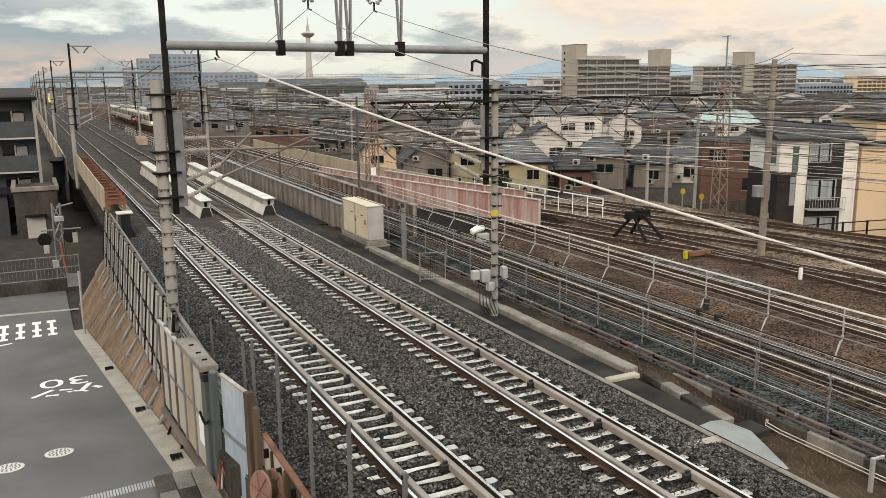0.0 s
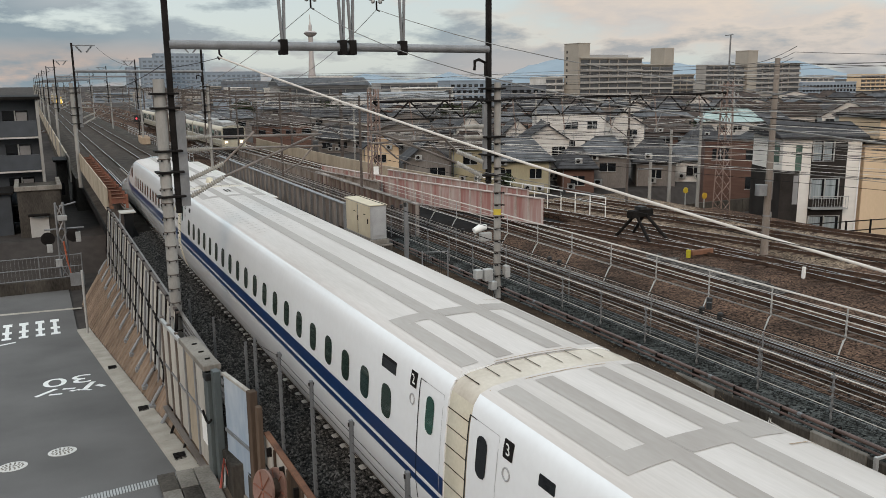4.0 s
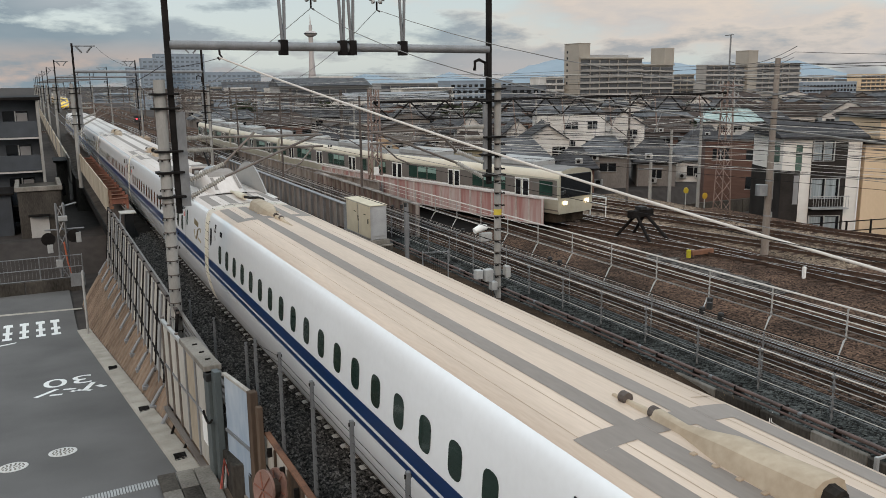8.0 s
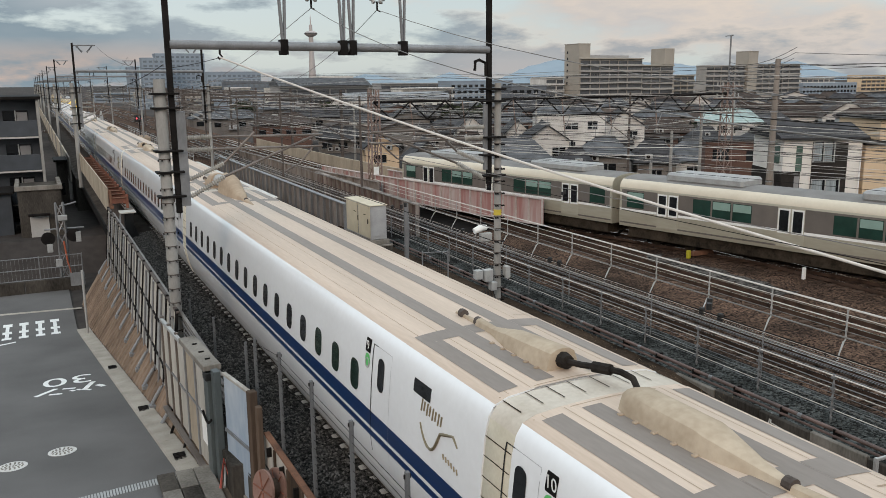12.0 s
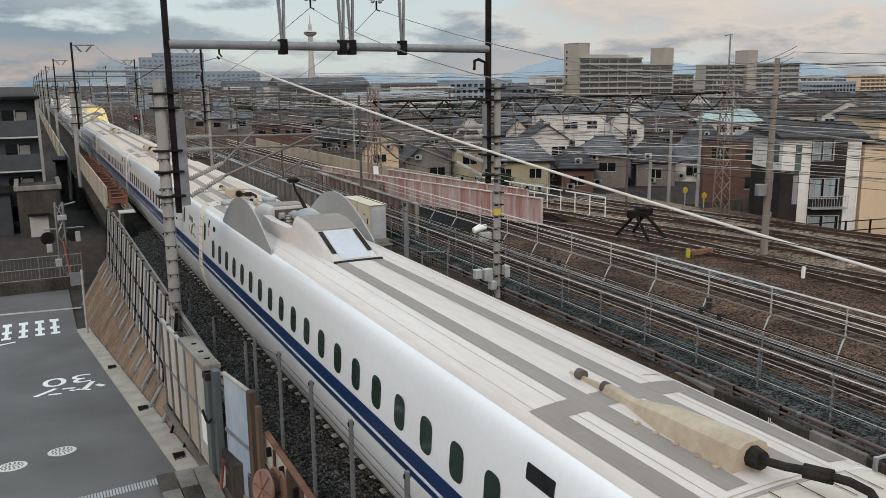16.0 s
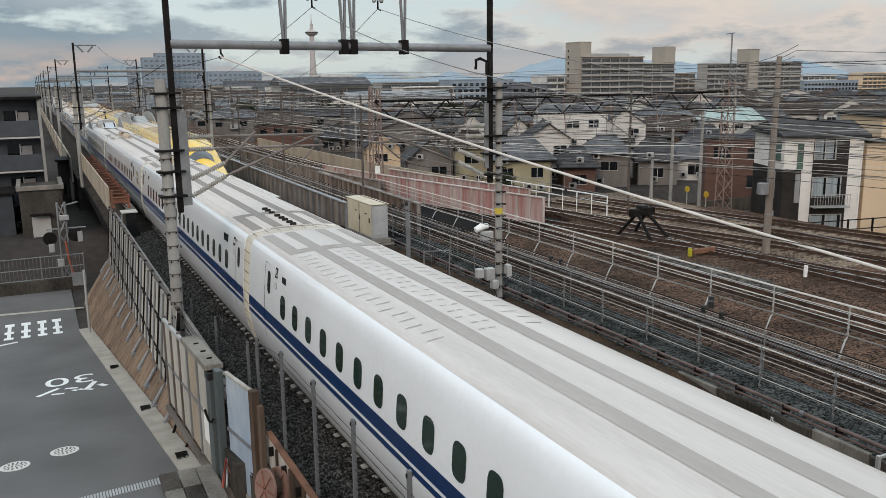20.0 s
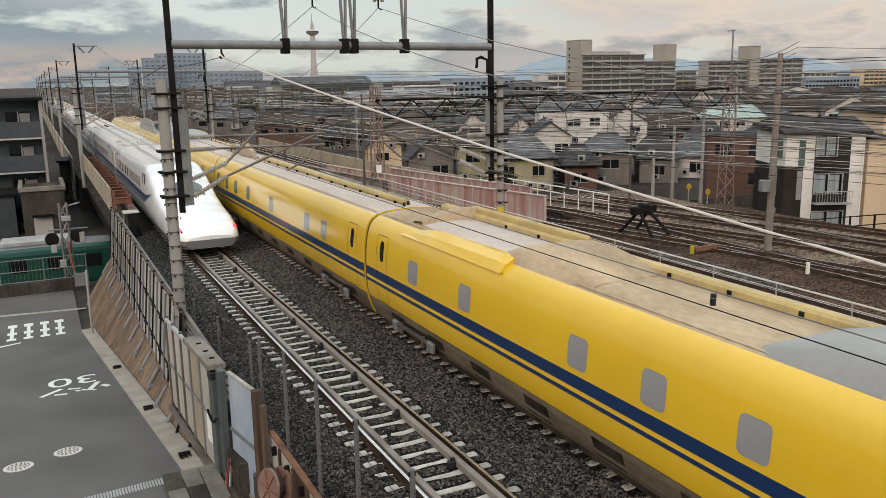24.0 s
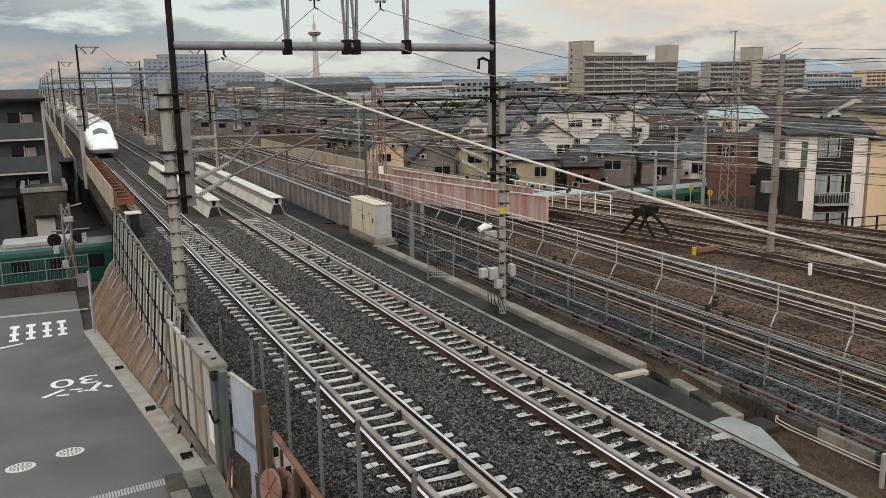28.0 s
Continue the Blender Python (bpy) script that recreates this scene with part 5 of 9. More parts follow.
def white_car(k, y0, y1, front_nose=False, rear_nose=False):
    """One car from the joint y0 (front) back to the joint y1."""
    b0, b1 = y0 - (10.2 if front_nose else HOOD), y1 + (10.2 if rear_nose else HOOD)
    low_end = front_nose or rear_nose
    inner = y1 if front_nose else y0                 # the joint of an end car

    def low(y):
        if not low_end:
            return 0.0
        f = max(0.0, min(1.0, (abs(y - inner) - 3.75) / 1.5))
        return f * f * (3 - 2 * f)

    def section(y):
        f = low(y)
        return [(a[0] + (c[0] - a[0]) * f, a[1] + (c[1] - a[1]) * f) for a, c in zip(WP, WP_LOW)]

    def on_roof(x0, x1, ya, yb, up=0.005):
        n_, up = (44, up + 0.009) if low_end else (1, up)
        xs = [x0 + (x1 - x0) * q / 4 for q in range(5)]
        return Mesh().grid([[(x, y, roof_z(section(y), x) + up) for x in xs] for y in [ya + (yb - ya) * q / n_ for q in range(n_ + 1)]])

    ys_ = [b0 + (b1 - b0) * q / 44 for q in range(45)] if low_end else [b0, b1]
    m = Mesh()
    m.grid([[(x, y, z) for x, z in section(y)] for y in ys_], closed=True, caps=True)
    n = len(WP)
    m.mi = [1 if 9 <= j <= 16 else 0 for j in range(n)] * (len(ys_) - 1) + [0, 0]
    roofm = ROOF_TAN if 6 <= k <= 11 else ROOF_CLEAN if k in (1, 2, 3, 15, 16) else TRAIN_ROOF
    stripem = STRIPE_PALE if k in (1, 2, 3, 15, 16) else TRAIN_GREY
    car = part("car_body", m, [TRAIN_WHITE, roofm], white_train, "glossy white car body", True)
    if low_end:
        lead = front_nose
        M = Matrix.Translation((0, y0, 0)) if lead else pose(0, y1, 0, 0, 0, 180)
        part("nose", WNOSE.mesh(), TRAIN_WHITE, car, "long streamlined white nose", True, at=M)
        part("windscreen", WNOSE.patch(11, 15, 0.50, 0.60, 0.02, 10, 4), GLASS_SCREEN, car, "dark cab windscreen", True, at=M)
        for i0, i1 in ((7, 9), (17, 19)):
            part("lamp", WNOSE.patch(i0, i1, 0.05, 0.085, 0.03), HEAD_WHITE if lead else TAIL_RED, car, "headlamp" if lead else "red tail lamp", True, at=M)
        sk = Mesh()
        for sd in (-1, 1):
            rows = []
            for j in range(25):
                t_ = (j / 24) ** 1.6
                k_, e_, w_ = interp(WNOSE.keel, t_), interp(WNOSE.edge, t_), interp(WNOSE.plan, t_)
                row = []
                for q in range(5):
                    zz = k_ + 0.01 + (0.80 - k_) * q / 4
                    zp = 0.25 + (zz - k_) / (e_ - k_) * (LOW - 0.25)
                    row.append((sd * (-side_x(WP_LOW, zp) * w_ + 0.012), 0.012 - t_ * WNOSE.length, zz))
                rows.append(row)
            sk.grid(rows)
            if sd < 0:
                near_row = rows[0]
        sk.poly([(x, 0.014, z) for x, y_, z in reversed(near_row)] + [(-x, 0.014, z) for x, y_, z in near_row])
        part("nose_skirt", sk, SKIRT_GREY, car, "grey lower skirt", at=M)
        # the navy stripe sweeps up to a point on the nose
        for sd in (-1, 1):
            for za, zb, ta in ((1.64, 1.93, 0.70), (1.46, 1.575, 0.86)):
                rows = []
                for j in range(13):
                    t_ = ta + (1 - ta) * j / 12
                    k_, e_, w_ = interp(WNOSE.keel, t_), interp(WNOSE.edge, t_), interp(WNOSE.plan, t_)
                    lift, f = 0.28 * (1 - j / 12) ** 2, min(1.0, j / 7)
                    row = []
                    for q in range(5):
                        zz = zb + lift - (zb - za) * f * (1 - q / 4)
                        zp = 0.25 + (zz - k_) / (e_ - k_) * (LOW - 0.25)
                        row.append((sd * (-side_x(WP_LOW, zp) * w_ + 0.012), -t_ * WNOSE.length, zz))
                    rows.append(row)
                part("nose_stripe", Mesh().grid(rows), NAVY, car, "navy stripe running onto the nose", at=M)
        for o in (9.6, 10.35):
            part("cab_door_window", DOOR_PANE_DARK, None, car, at=(0, (y0 - o) if lead else (y1 + o), 0))
    part("navy_stripe", band(WP, 1.64, 1.93, b0, b1), NAVY, car, "broad navy stripe")
    part("thin_stripe", band(WP, 1.46, 1.575, b0, b1, 0.006), NAVY, car, "thin navy stripe")
    part("navy_stripe", band(WP, 1.64, 1.93, b0, b1, side=1), NAVY, car)
    part("skirt", band(WP, 0.3, 1.0, b0, b1, 0.003), TRAIN_WHITE, car)
    # grey non-slip stripes: two along the car, four at each joint, closed by a cross stripe
    S2, S1, W2 = 0.46, 1.08, 0.155
    e0, e1 = (b0 - 0.1 if front_nose else y0 - 0.55), (b1 + 0.1 if rear_nose else y1 + 0.55)
    for x in (-S2, S2):
        part("roof_stripe", on_roof(x - W2, x + W2, e0, e1), stripem, car, "grey non-slip roof stripe")
    for ye, s, nose_end in ((y0, -1, front_nose), (y1, 1, rear_nose)):
        if nose_end:
            ye = e0 if front_nose else e1
            part("roof_stripe", on_roof(-S2 + W2, S2 - W2, ye, ye + s * 0.4, 0.007), stripem, car)
        else:
            o = 3.6 if k == 9 and s < 0 else 2.98
            for x0, x1 in ((-S1 - W2, -S2 - W2), (-S2 + W2, S2 - W2), (S2 + W2, S1 + W2)):
                part("roof_stripe", on_roof(x0, x1, ye + s * o, ye + s * (o + 0.46), 0.007), stripem, car)
            for x in (-S1, S1):
                part("roof_stripe", on_roof(x - W2, x + W2, ye + s * 0.55, ye + s * o, 0.006), stripem, car)
            part("end_seam", on_roof(-1.3, 1.3, ye + s * (HOOD + 0.07), ye + s * (HOOD + 0.09), 0.006), TAN_COVER, car)
            part("roof_scuff", on_roof(S2 + 0.75 - 0.3, S2 + 0.75 + 0.3, ye + s * (o + 0.75), ye + s * (o + 0.77), 0.009), TAN_COVER, car)
    for x in (-0.80, 0.80, -1.16, 1.16) if 4 <= k <= 14 else ():
        part("roof_seam", on_roof(x - 0.005, x + 0.005, b0 - (3 if front_nose else 0.05), b1 + (3 if rear_nose else 0.05), 0.003), TAN_COVER, car)
    # doors, displays and windows on the side that faces the road
    odd = k % 2 == 1
    fd, fs, fw = FRONT.get(k, ((0.75,), 2.35, 2.28))
    rd, rs, rw = REAR.get(k, ((4.0,), 5.2, 5.15) if odd else ((0.92,), 2.62, 2.66))
    if front_nose:
        fd, fs, fw = (), None, 12.1
    if rear_nose:
        rd, rs, rw = (), None, 12.1
    for dd, disp, joint, s, small in ((fd, fs, y0, -1, True), (rd, rs, y1, 1, False)):
        for j, o in enumerate(dd):
            yd = joint + s * o
            door = part("door", DOOR_ME, None, car, "sliding passenger door outline", at=(0, yd, 0))
            part("door_seam", DOOR_EDGE, None, door)
            part("door_window", DOOR_PANE if k in (2, 5, 1) or (k == 7 and j == 1) else DOOR_PANE_DARK, None, door)
            if k == 8 and s < 0:
                continue
            if j == len(dd) - 1:
                so = yd + s * 0.67
                part("number_plate", round_pane(WP, so, 2.98, 3.24, 0.25, 0.02), STEEL_DARK, car)
                x = side_x(WP, 3.11)
                number(str(k), 0.25, WHITE, car, Matrix(((0, 0, -1, x - 0.016), (-1, 0, 0, so), (0, 1, 0, 3.11), (0, 0, 0, 1))))
                part("round_mark", MARK_ME_RED if k in (4, 5, 12) else MARK_ME, None, car, at=(0, so, 0))
                if k in (8, 9, 10):
                    part("green_mark", CLOVER, None, car, "small green clover-like mark", at=(0, so, 0))
        if disp is not None:
            part("destination_display", SIGN_SMALL if small else SIGN, None, car, at=(0, joint + s * disp, 0))
    w0, w1 = y0 - fw, y1 + rw
    nw = round((w0 - w1) / (1.16 if k in (8, 9, 10) else 1.04))
    for j in range(nw + 1):
        part("window", PANE_BLACK if k == 9 and j < 14 else PANE, None, car, "rounded green-tinted window", at=(0, w0 - j * (w0 - w1) / nw, 0))
    wm = Mesh()
    for j in range(nw + 1):
        o = len(wm.v)
        p = round_pane(WP, w0 - j * (w0 - w1) / nw, 2.07, 2.67, 0.42, 0.13, side=1)
        wm.v += p.v
        for q_ in p.f:
            wm.face([o + q for q in q_])
    part("far_window_strip", wm, GLASS_DARK, car)
    if odd and not rear_nose:
        yl = y1 + 1.75
        lg = Mesh()
        for j in range(4):
            u0, za = yl + 0.62 - j * 0.2, 2.72 - j * 0.012
            lg.tube([(side_x(WP, za) - 0.008, u0, za), (side_x(WP, za + 0.2) - 0.008, u0 - 0.03, za + 0.2)], 0.016, 5)
            lg.tube([(side_x(WP, za + 0.1) - 0.008, u0 - 0.09, za + 0.02), (side_x(WP, za + 0.2) - 0.008, u0 - 0.12, za + 0.18)], 0.02, 5)
        part("emblem", lg, BRASS, car, "plain brass-coloured emblem bars")
        cv = []
        for q in range(33):
            f = q / 32
            u, z = 0.62 - 1.28 * f, 2.52 - 0.30 * math.sin(min(1.0, f / 0.55) * math.pi) ** 0.8 + 0.36 * max(0.0, f - 0.42) ** 0.8 - (0.16 * max(0.0, f - 0.88) / 0.12)
            cv.append((side_x(WP, z) - 0.012, yl + u, z))
        part("emblem_swoosh", Mesh().tube(cv, [0.012 + 0.016 * math.sin(math.pi * q / 32) for q in range(33)], 5), BRASS, car, "plain dark swoosh")
        sub = Mesh()
        for j in range(6):
            u = yl - 0.22 - j * 0.09
            sub.tube([(side_x(WP, 2.30) - 0.01, u, 2.33 - j * 0.012), (side_x(WP, 2.26) - 0.01, u - 0.03, 2.25 - j * 0.012)], 0.014, 4)
        part("emblem_small_bars", sub, BRASS, car)
    # underfloor
    u = Mesh()
    u.box(-1.3, 1.3, b1 + 0.4, b0 - (3 if front_nose else 0.4), 0.16, 0.6)
    for yb in (b0 - (4.0 if front_nose else 3.6), b1 + (4.0 if rear_nose else 3.6)):
        for dy in (-1.25, 1.25):
            for s in (-1, 1):
                u.tube([(s * 0.82, yb + dy, 0.43), (s * 0.68, yb + dy, 0.43)], 0.43, 14)
    part("underfloor", u, UNDER, car, "dark underfloor with bogies")
    if not rear_nose:
        hm = Mesh()
        hm.grid([[(x * e, y, 0.25 + (z - 0.25) * e) for x, z in WP] for y, e in ((b1 + 0.02, 0.975), (b1 - 0.03, 0.996), (y1, 0.998), (y1 - HOOD + 0.03, 0.996), (y1 - HOOD - 0.02, 0.975))], closed=True)
        hm.mi = [1 if 8 <= j <= 17 else 0 for j in range(n)] * 4
        hood = part("diaphragm", hm, [CREAM_HOOD, HOOD_TOP], car, "cream gangway hood between two cars", True)
        for z in (1.0, 1.3, 1.6, 1.9, 2.2, 2.5, 2.8, 3.08):
            part("hood_seam", band(WP, z, z + 0.016, y1 + HOOD - 0.02, y1 - HOOD + 0.02, 0.002), UNDER, hood)
        for x in (-1.3, -0.95, -0.6, -0.25, 0.15, 0.5, 0.9, 1.25):
            part("hood_seam", strip(WP, x - 0.009, x + 0.009, y1 + HOOD - 0.03, y1 - HOOD * 0.4, 0.004), UNDER, hood)
        part("hood_rim", strip(WP, -1.44, 1.44, b1 + 0.015, b1 - 0.025, 0.006), TRAIN_GREY, hood)
    if 3 <= k <= 13 and k != 5:
        cable_cover(car, y1, 1, k == 8)
    if 4 <= k <= 14 and k != 12:
        cable_cover(car, y0, -1, k == 9)
    if k == 14:
        for a_ in (0.6, 1.0, 1.5, 1.9, 2.4, 3.1, 3.6, 4.0):
            part("roof_bracket", Mesh().box(-0.09, 0.09, y1 + a_ - 0.06, y1 + a_ + 0.06, ROOF_TOP - 0.03, ROOF_TOP + 0.07, 0.015), SOOT, car, "sooty cable bracket without its cable")
    if k in (5, 12):
        # front end of the equipment, which always faces the head of the train
        o = y1 + 15.1 if k == 5 else y0

        def along(v):
            return o - v
        sj, sd = (y1, 1) if k == 5 else (y0, -1)
        for x in (-1.43, 1.43):
            m = Mesh()
            m.prism([(sj + sd * a_, z) for a_, z in ((3.2, 3.2), (3.25, 3.5), (3.75, 3.82), (4.6, 4.24), (5.25, 4.46), (5.95, 4.57), (6.7, 4.55), (7.3, 4.43), (7.8, 4.27), (8.3, 4.08), (8.9, 3.78), (9.3, 3.58), (9.35, 3.2))], x - 0.022, x + 0.022, axis="x")
            part("noise_shield", m, SHIELD_GREY, car, "grey side noise shield")

        def cover(stations, material, label):
            rows = []
            for a_, w, h in stations:
                rows.append([(-w - 0.22, along(a_), 3.5), (-w - 0.05, along(a_), max(3.52, h - 0.2)), (-w, along(a_), max(3.54, h - 0.06)), (-w * 0.85, along(a_), h), (w * 0.85, along(a_), h), (w, along(a_), max(3.54, h - 0.06)), (w + 0.05, along(a_), max(3.52, h - 0.2)), (w + 0.22, along(a_), 3.5)])
            return part("insulator_cover", Mesh().grid(rows, caps=True), material, car, label, True)
        ramp = cover(((8.72, 0.62, 4.33), (9.3, 0.62, 4.34), (9.8, 0.61, 4.3), (10.4, 0.6, 4.15), (11.0, 0.6, 3.94), (11.5, 0.6, 3.77), (11.8, 0.6, 3.68), (11.9, 0.58, 3.6)), ROOF_CLEAN, "white sloping insulator cover")
        part("cover_plate", Mesh().grid([[(-0.55, along(a_), z), (0.55, along(a_), z)] for a_, z in ((8.8, 4.342), (9.3, 4.352), (9.8, 4.312), (10.35, 4.178))]), TRAIN_GREY, ramp, "grey non-slip plate")
        part("ramp_plate", Mesh().grid([[(-0.38, along(a_), z), (0.38, along(a_), z)] for a_, z in ((10.42, 4.16), (11.0, 3.955), (11.5, 3.787), (11.8, 3.695))]), BLUE_PLATE if k == 12 else TRAIN_ROOF, ramp, "pale sloping hatch")
        for x in (-0.46, 0.46):
            part("cover_stripe", Mesh().grid([[(x - 0.06, along(a_), z), (x + 0.06, along(a_), z)] for a_, z in ((10.42, 4.16), (11.0, 3.955), (11.5, 3.787))]), SOOT if k == 12 else TRAIN_GREY, ramp, "dark strip beside the hatch")
        part("lip", Mesh().box(-0.62, 0.62, along(11.97), along(11.86), 3.58, 3.68, 0.02), SOOT, ramp)
        box_ = cover(((2.9, 0.5, 3.64), (3.6, 0.55, 3.8), (4.3, 0.6, 4.05), (5.0, 0.62, 4.2), (6.0, 0.62, 4.24), (6.2, 0.6, 4.22)), ROOF_CLEAN, "white sloping insulator cover with an open end")
        part("cover_plate", Mesh().grid([[(-0.5, along(a_), z), (0.5, along(a_), z)] for a_, z in ((5.05, 4.215), (6.1, 4.25))]), TRAIN_GREY, box_, "dusty top plate")
        # no hollow here: the plate's colour gives the opening its shade
        part("dark_recess", Mesh().box(-0.5, 0.5, along(6.235), along(6.205), 3.78, 4.15, 0.01), STEEL_BROWN, box_, "brown plate painting the shade of an opening with fittings")
        for x in (-0.3, 0.0, 0.28):
            part("fitting", Mesh().box(x - 0.1, x + 0.1, along(6.3), along(6.2), 3.86, 4.06, 0.03), STEEL_PALE, box_)
        for x in (-0.7, 0.7):
            rows = [[(x - 0.2, along(a_), 3.5), (x - 0.13, along(a_), h), (x + 0.1, along(a_), h), (x + 0.14, along(a_), 3.5)] for a_, h in ((6.1, 4.0), (7.0, 3.98), (8.72, 4.02))]
            part("side_fairing", Mesh().grid(rows, caps=True), ROOF_CLEAN, car, "white side fairing of the well", True)
        part("pantograph_well", strip(WP, -0.56, 0.56, along(6.2), along(8.72), 0.012), STEEL_DARK, car)
        dome = [[(w * math.cos(math.pi * q / 8) * -1, along(a_), zb + h * math.sin(math.pi * q / 8)) for q in range(9)] for a_, w, zb, h in ((6.35, 0.1, 4.02, 0.06), (6.5, 0.16, 4.0, 0.14), (7.2, 0.2, 4.0, 0.18), (7.5, 0.3, 4.02, 0.3), (7.9, 0.36, 4.05, 0.36), (8.4, 0.34, 4.04, 0.32), (8.7, 0.24, 4.02, 0.2))]
        base = part("pantograph_base", Mesh().grid(dome, closed=True, caps=True), PAN_METAL, car, "rounded grey pantograph casing", True)
        for x in (-0.18, 0.18):
            for a_ in (6.6, 8.3):
                part("insulator", Mesh().tube([(x, along(a_), 3.62 + 0.045 * q) for q in range(10)], [0.12 if q % 2 else 0.075 for q in range(10)], 9), CERAMIC, base, "ribbed white insulator", True)
        panto = part("pantograph", Mesh().tube([(0, along(7.75), 4.36), (0, along(6.8), 4.78), (0, along(6.55), 5.0)], [0.06, 0.035, 0.03], 7), STEEL_DARK, car, "raised pantograph with a thin bow")
        part("bow", Mesh().tube([(-0.95, along(6.6), 4.88), (-0.72, along(6.55), 5.08), (-0.5, along(6.55), 5.14), (0.5, along(6.55), 5.14), (0.72, along(6.55), 5.08), (0.95, along(6.6), 4.88)], 0.022, 6), STEEL_BROWN, panto)
        part("head", Mesh().box(-0.16, 0.16, along(6.68), along(6.42), 4.98, 5.1, 0.04), STEEL_DARK, panto)
    if k == 5:
        sl_ = part("cable_sleeve", Mesh().tube([(0.0, y1 + 3.2, ROOF_TOP + 0.09), (0, y1 + 2.4, ROOF_TOP + 0.11), (0, y1 + 2.3, ROOF_TOP + 0.12), (0, y1 + 0.95, ROOF_TOP + 0.14)], [0.055, 0.055, 0.1, 0.12], 9), CREAM_HOOD, car, "cream cable sleeve", True)
        part("cable", Mesh().tube([(0, y1 + 1.0, ROOF_TOP + 0.14), (0.08, y1 + 0.45, ROOF_TOP + 0.16), (0.25, y1 + 0.1, ROOF_TOP + 0.2), (0.36, y1 - 0.3, ROOF_TOP + 0.19), (0.36, y1 - 0.5, ROOF_TOP + 0.1), (0.1, y1 - 0.85, ROOF_TOP + 0.12)], 0.05, 7), SOOT, sl_, "black high-voltage cable", True)
    if k == 12:
        part("cable_pipe", Mesh().tube([(0.33, y0 - 0.55, ROOF_TOP + 0.05), (0.2, y0 - 0.9, ROOF_TOP + 0.1), (0.1, y0 - 1.2, ROOF_TOP + 0.09), (0.05, y0 - 2.9, ROOF_TOP + 0.09)], 0.065, 8), PALE_COVER, car, "cream cable pipe", True)
        for x in (-0.75, 0.75):
            part("roof_camera_box", Mesh().box(x - 0.2, x + 0.2, y0 - 0.95, y0 - 0.45, ROOF_TOP - 0.06, ROOF_TOP + 0.12, 0.05), PAN_METAL, car, "small grey roof box")
    if k in (2, 15):
        for x0, x1, nx in ((-1.24, -0.72, 1), (-0.22, 0.24, 2), (0.70, 1.24, 1)):
            for j in range(19):
                yy = y0 - 3.9 - j * 0.42
                for q in range(nx):
                    xa = x0 + (x1 - x0) * (q + 0.12) / nx + 0.06 * math.sin(j * 2.3 + q)
                    part("roof_slot", strip(WP, xa, xa + (x1 - x0) / nx * 0.62, yy, yy - 0.03, 0.009), STRIPE_PALE, car)
    if k == 1:
        part("roof_antenna", loft(((0, 0.1, 0.05), (0.12, 0.13, 0.2), (0.4, 0.13, 0.22), (0.6, 0.1, 0.06)), y1 + 1.35, 1, ROOF_TOP), CREAM_HOOD, car, "cream antenna blister", True)
    if k == 2:
        for x in (-0.06, 0.08):
            part("roof_slot", strip(WP, x, x + 0.07, y0 - 1.3, y0 - 2.1, 0.012), STEEL_DARK, car)
    if k == 16:
        part("roof_antenna", Mesh().prism([(y0 - 1.0, ROOF_TOP - 0.02), (y0 - 0.85, ROOF_TOP + 0.28), (y0 - 1.05, ROOF_TOP + 0.28), (y0 - 1.5, ROOF_TOP + 0.1), (y0 - 1.75, ROOF_TOP - 0.02)], -0.05, 0.05, axis="x"), CREAM_HOOD, car, "cream fin antenna")
        part("antenna_foot", strip(WP, -0.1, 0.1, y0 - 0.75, y0 - 1.85, 0.012), SOOT, car)
    return car


y = 0.0
for k in range(1, 17):
    L = END if k in (1, 16) else MID
    white_car(k, y, y - L, k == 1, k == 16)
    y -= L

# yellow seven-car inspection train; it leads with its own y = 0 and comes towards the camera
YP = profile(1.69, 3.68)
YSKIRT = mat("dusty_brown_skirt", (0.20, 0.16, 0.115), (0.10, 0.078, 0.055), 0.75, scale=1.2, fine=10, stretch=(1, 0.4, 1))
YDUCT = mat("soiled_yellow_duct", (0.56, 0.41, 0.16), (0.36, 0.26, 0.12), 0.6, scale=1.5, fine=10)
yellow_train = thing("yellow_inspection_train", "yellow seven-car inspection train with navy stripes", "train")
YNOSE = Nose(YP, 1.69, 3.65, 8.6,
             [(0, 0.85), (0.04, 1.12), (0.1, 1.38), (0.22, 1.72), (0.34, 2.1), (0.44, 2.75), (0.56, 3.25), (0.7, 3.52), (0.85, 3.63), (1, 3.65)],
             [(0, 0.8), (0.04, 1.02), (0.1, 1.25), (0.25, 1.6), (0.4, 1.95), (0.55, 2.5), (0.7, 3.05), (0.85, 3.45), (1, 3.65)],
             [(0, 0.56), (0.01, 0.66), (0.03, 0.74), (0.08, 0.83), (0.18, 0.915), (0.35, 0.97), (0.55, 0.99), (1, 1)],
             [(0, 0.45), (0.1, 0.3), (0.3, 0.25), (1, 0.25)])
PINK_ROOF = mat("pinkish_dusty_roof", (0.60, 0.525, 0.465), (0.42, 0.35, 0.30), 0.7, scale=0.4, fine=6, stretch=(1.6, 0.4, 1), bump=0.03)
HATCH_BROWN = mat("brown_hatch", (0.12, 0.09, 0.062), (0.06, 0.044, 0.03), 0.8, scale=1.5, fine=12)
YP_GLASS = round_pane(YP, 0, 2.09, 2.77, 0.66, 0.12, side=-1).data("window", GLASS_TEAL)
YP_BLIND = round_pane(YP, 0, 2.09, 2.77, 0.66, 0.12, side=-1).data("window", GLASS_GREY)
YDOOR = round_pane(YP, 0, 2.3, 2.95, 0.30, 0.13, side=-1).data("door_window", GLASS_BLACK)
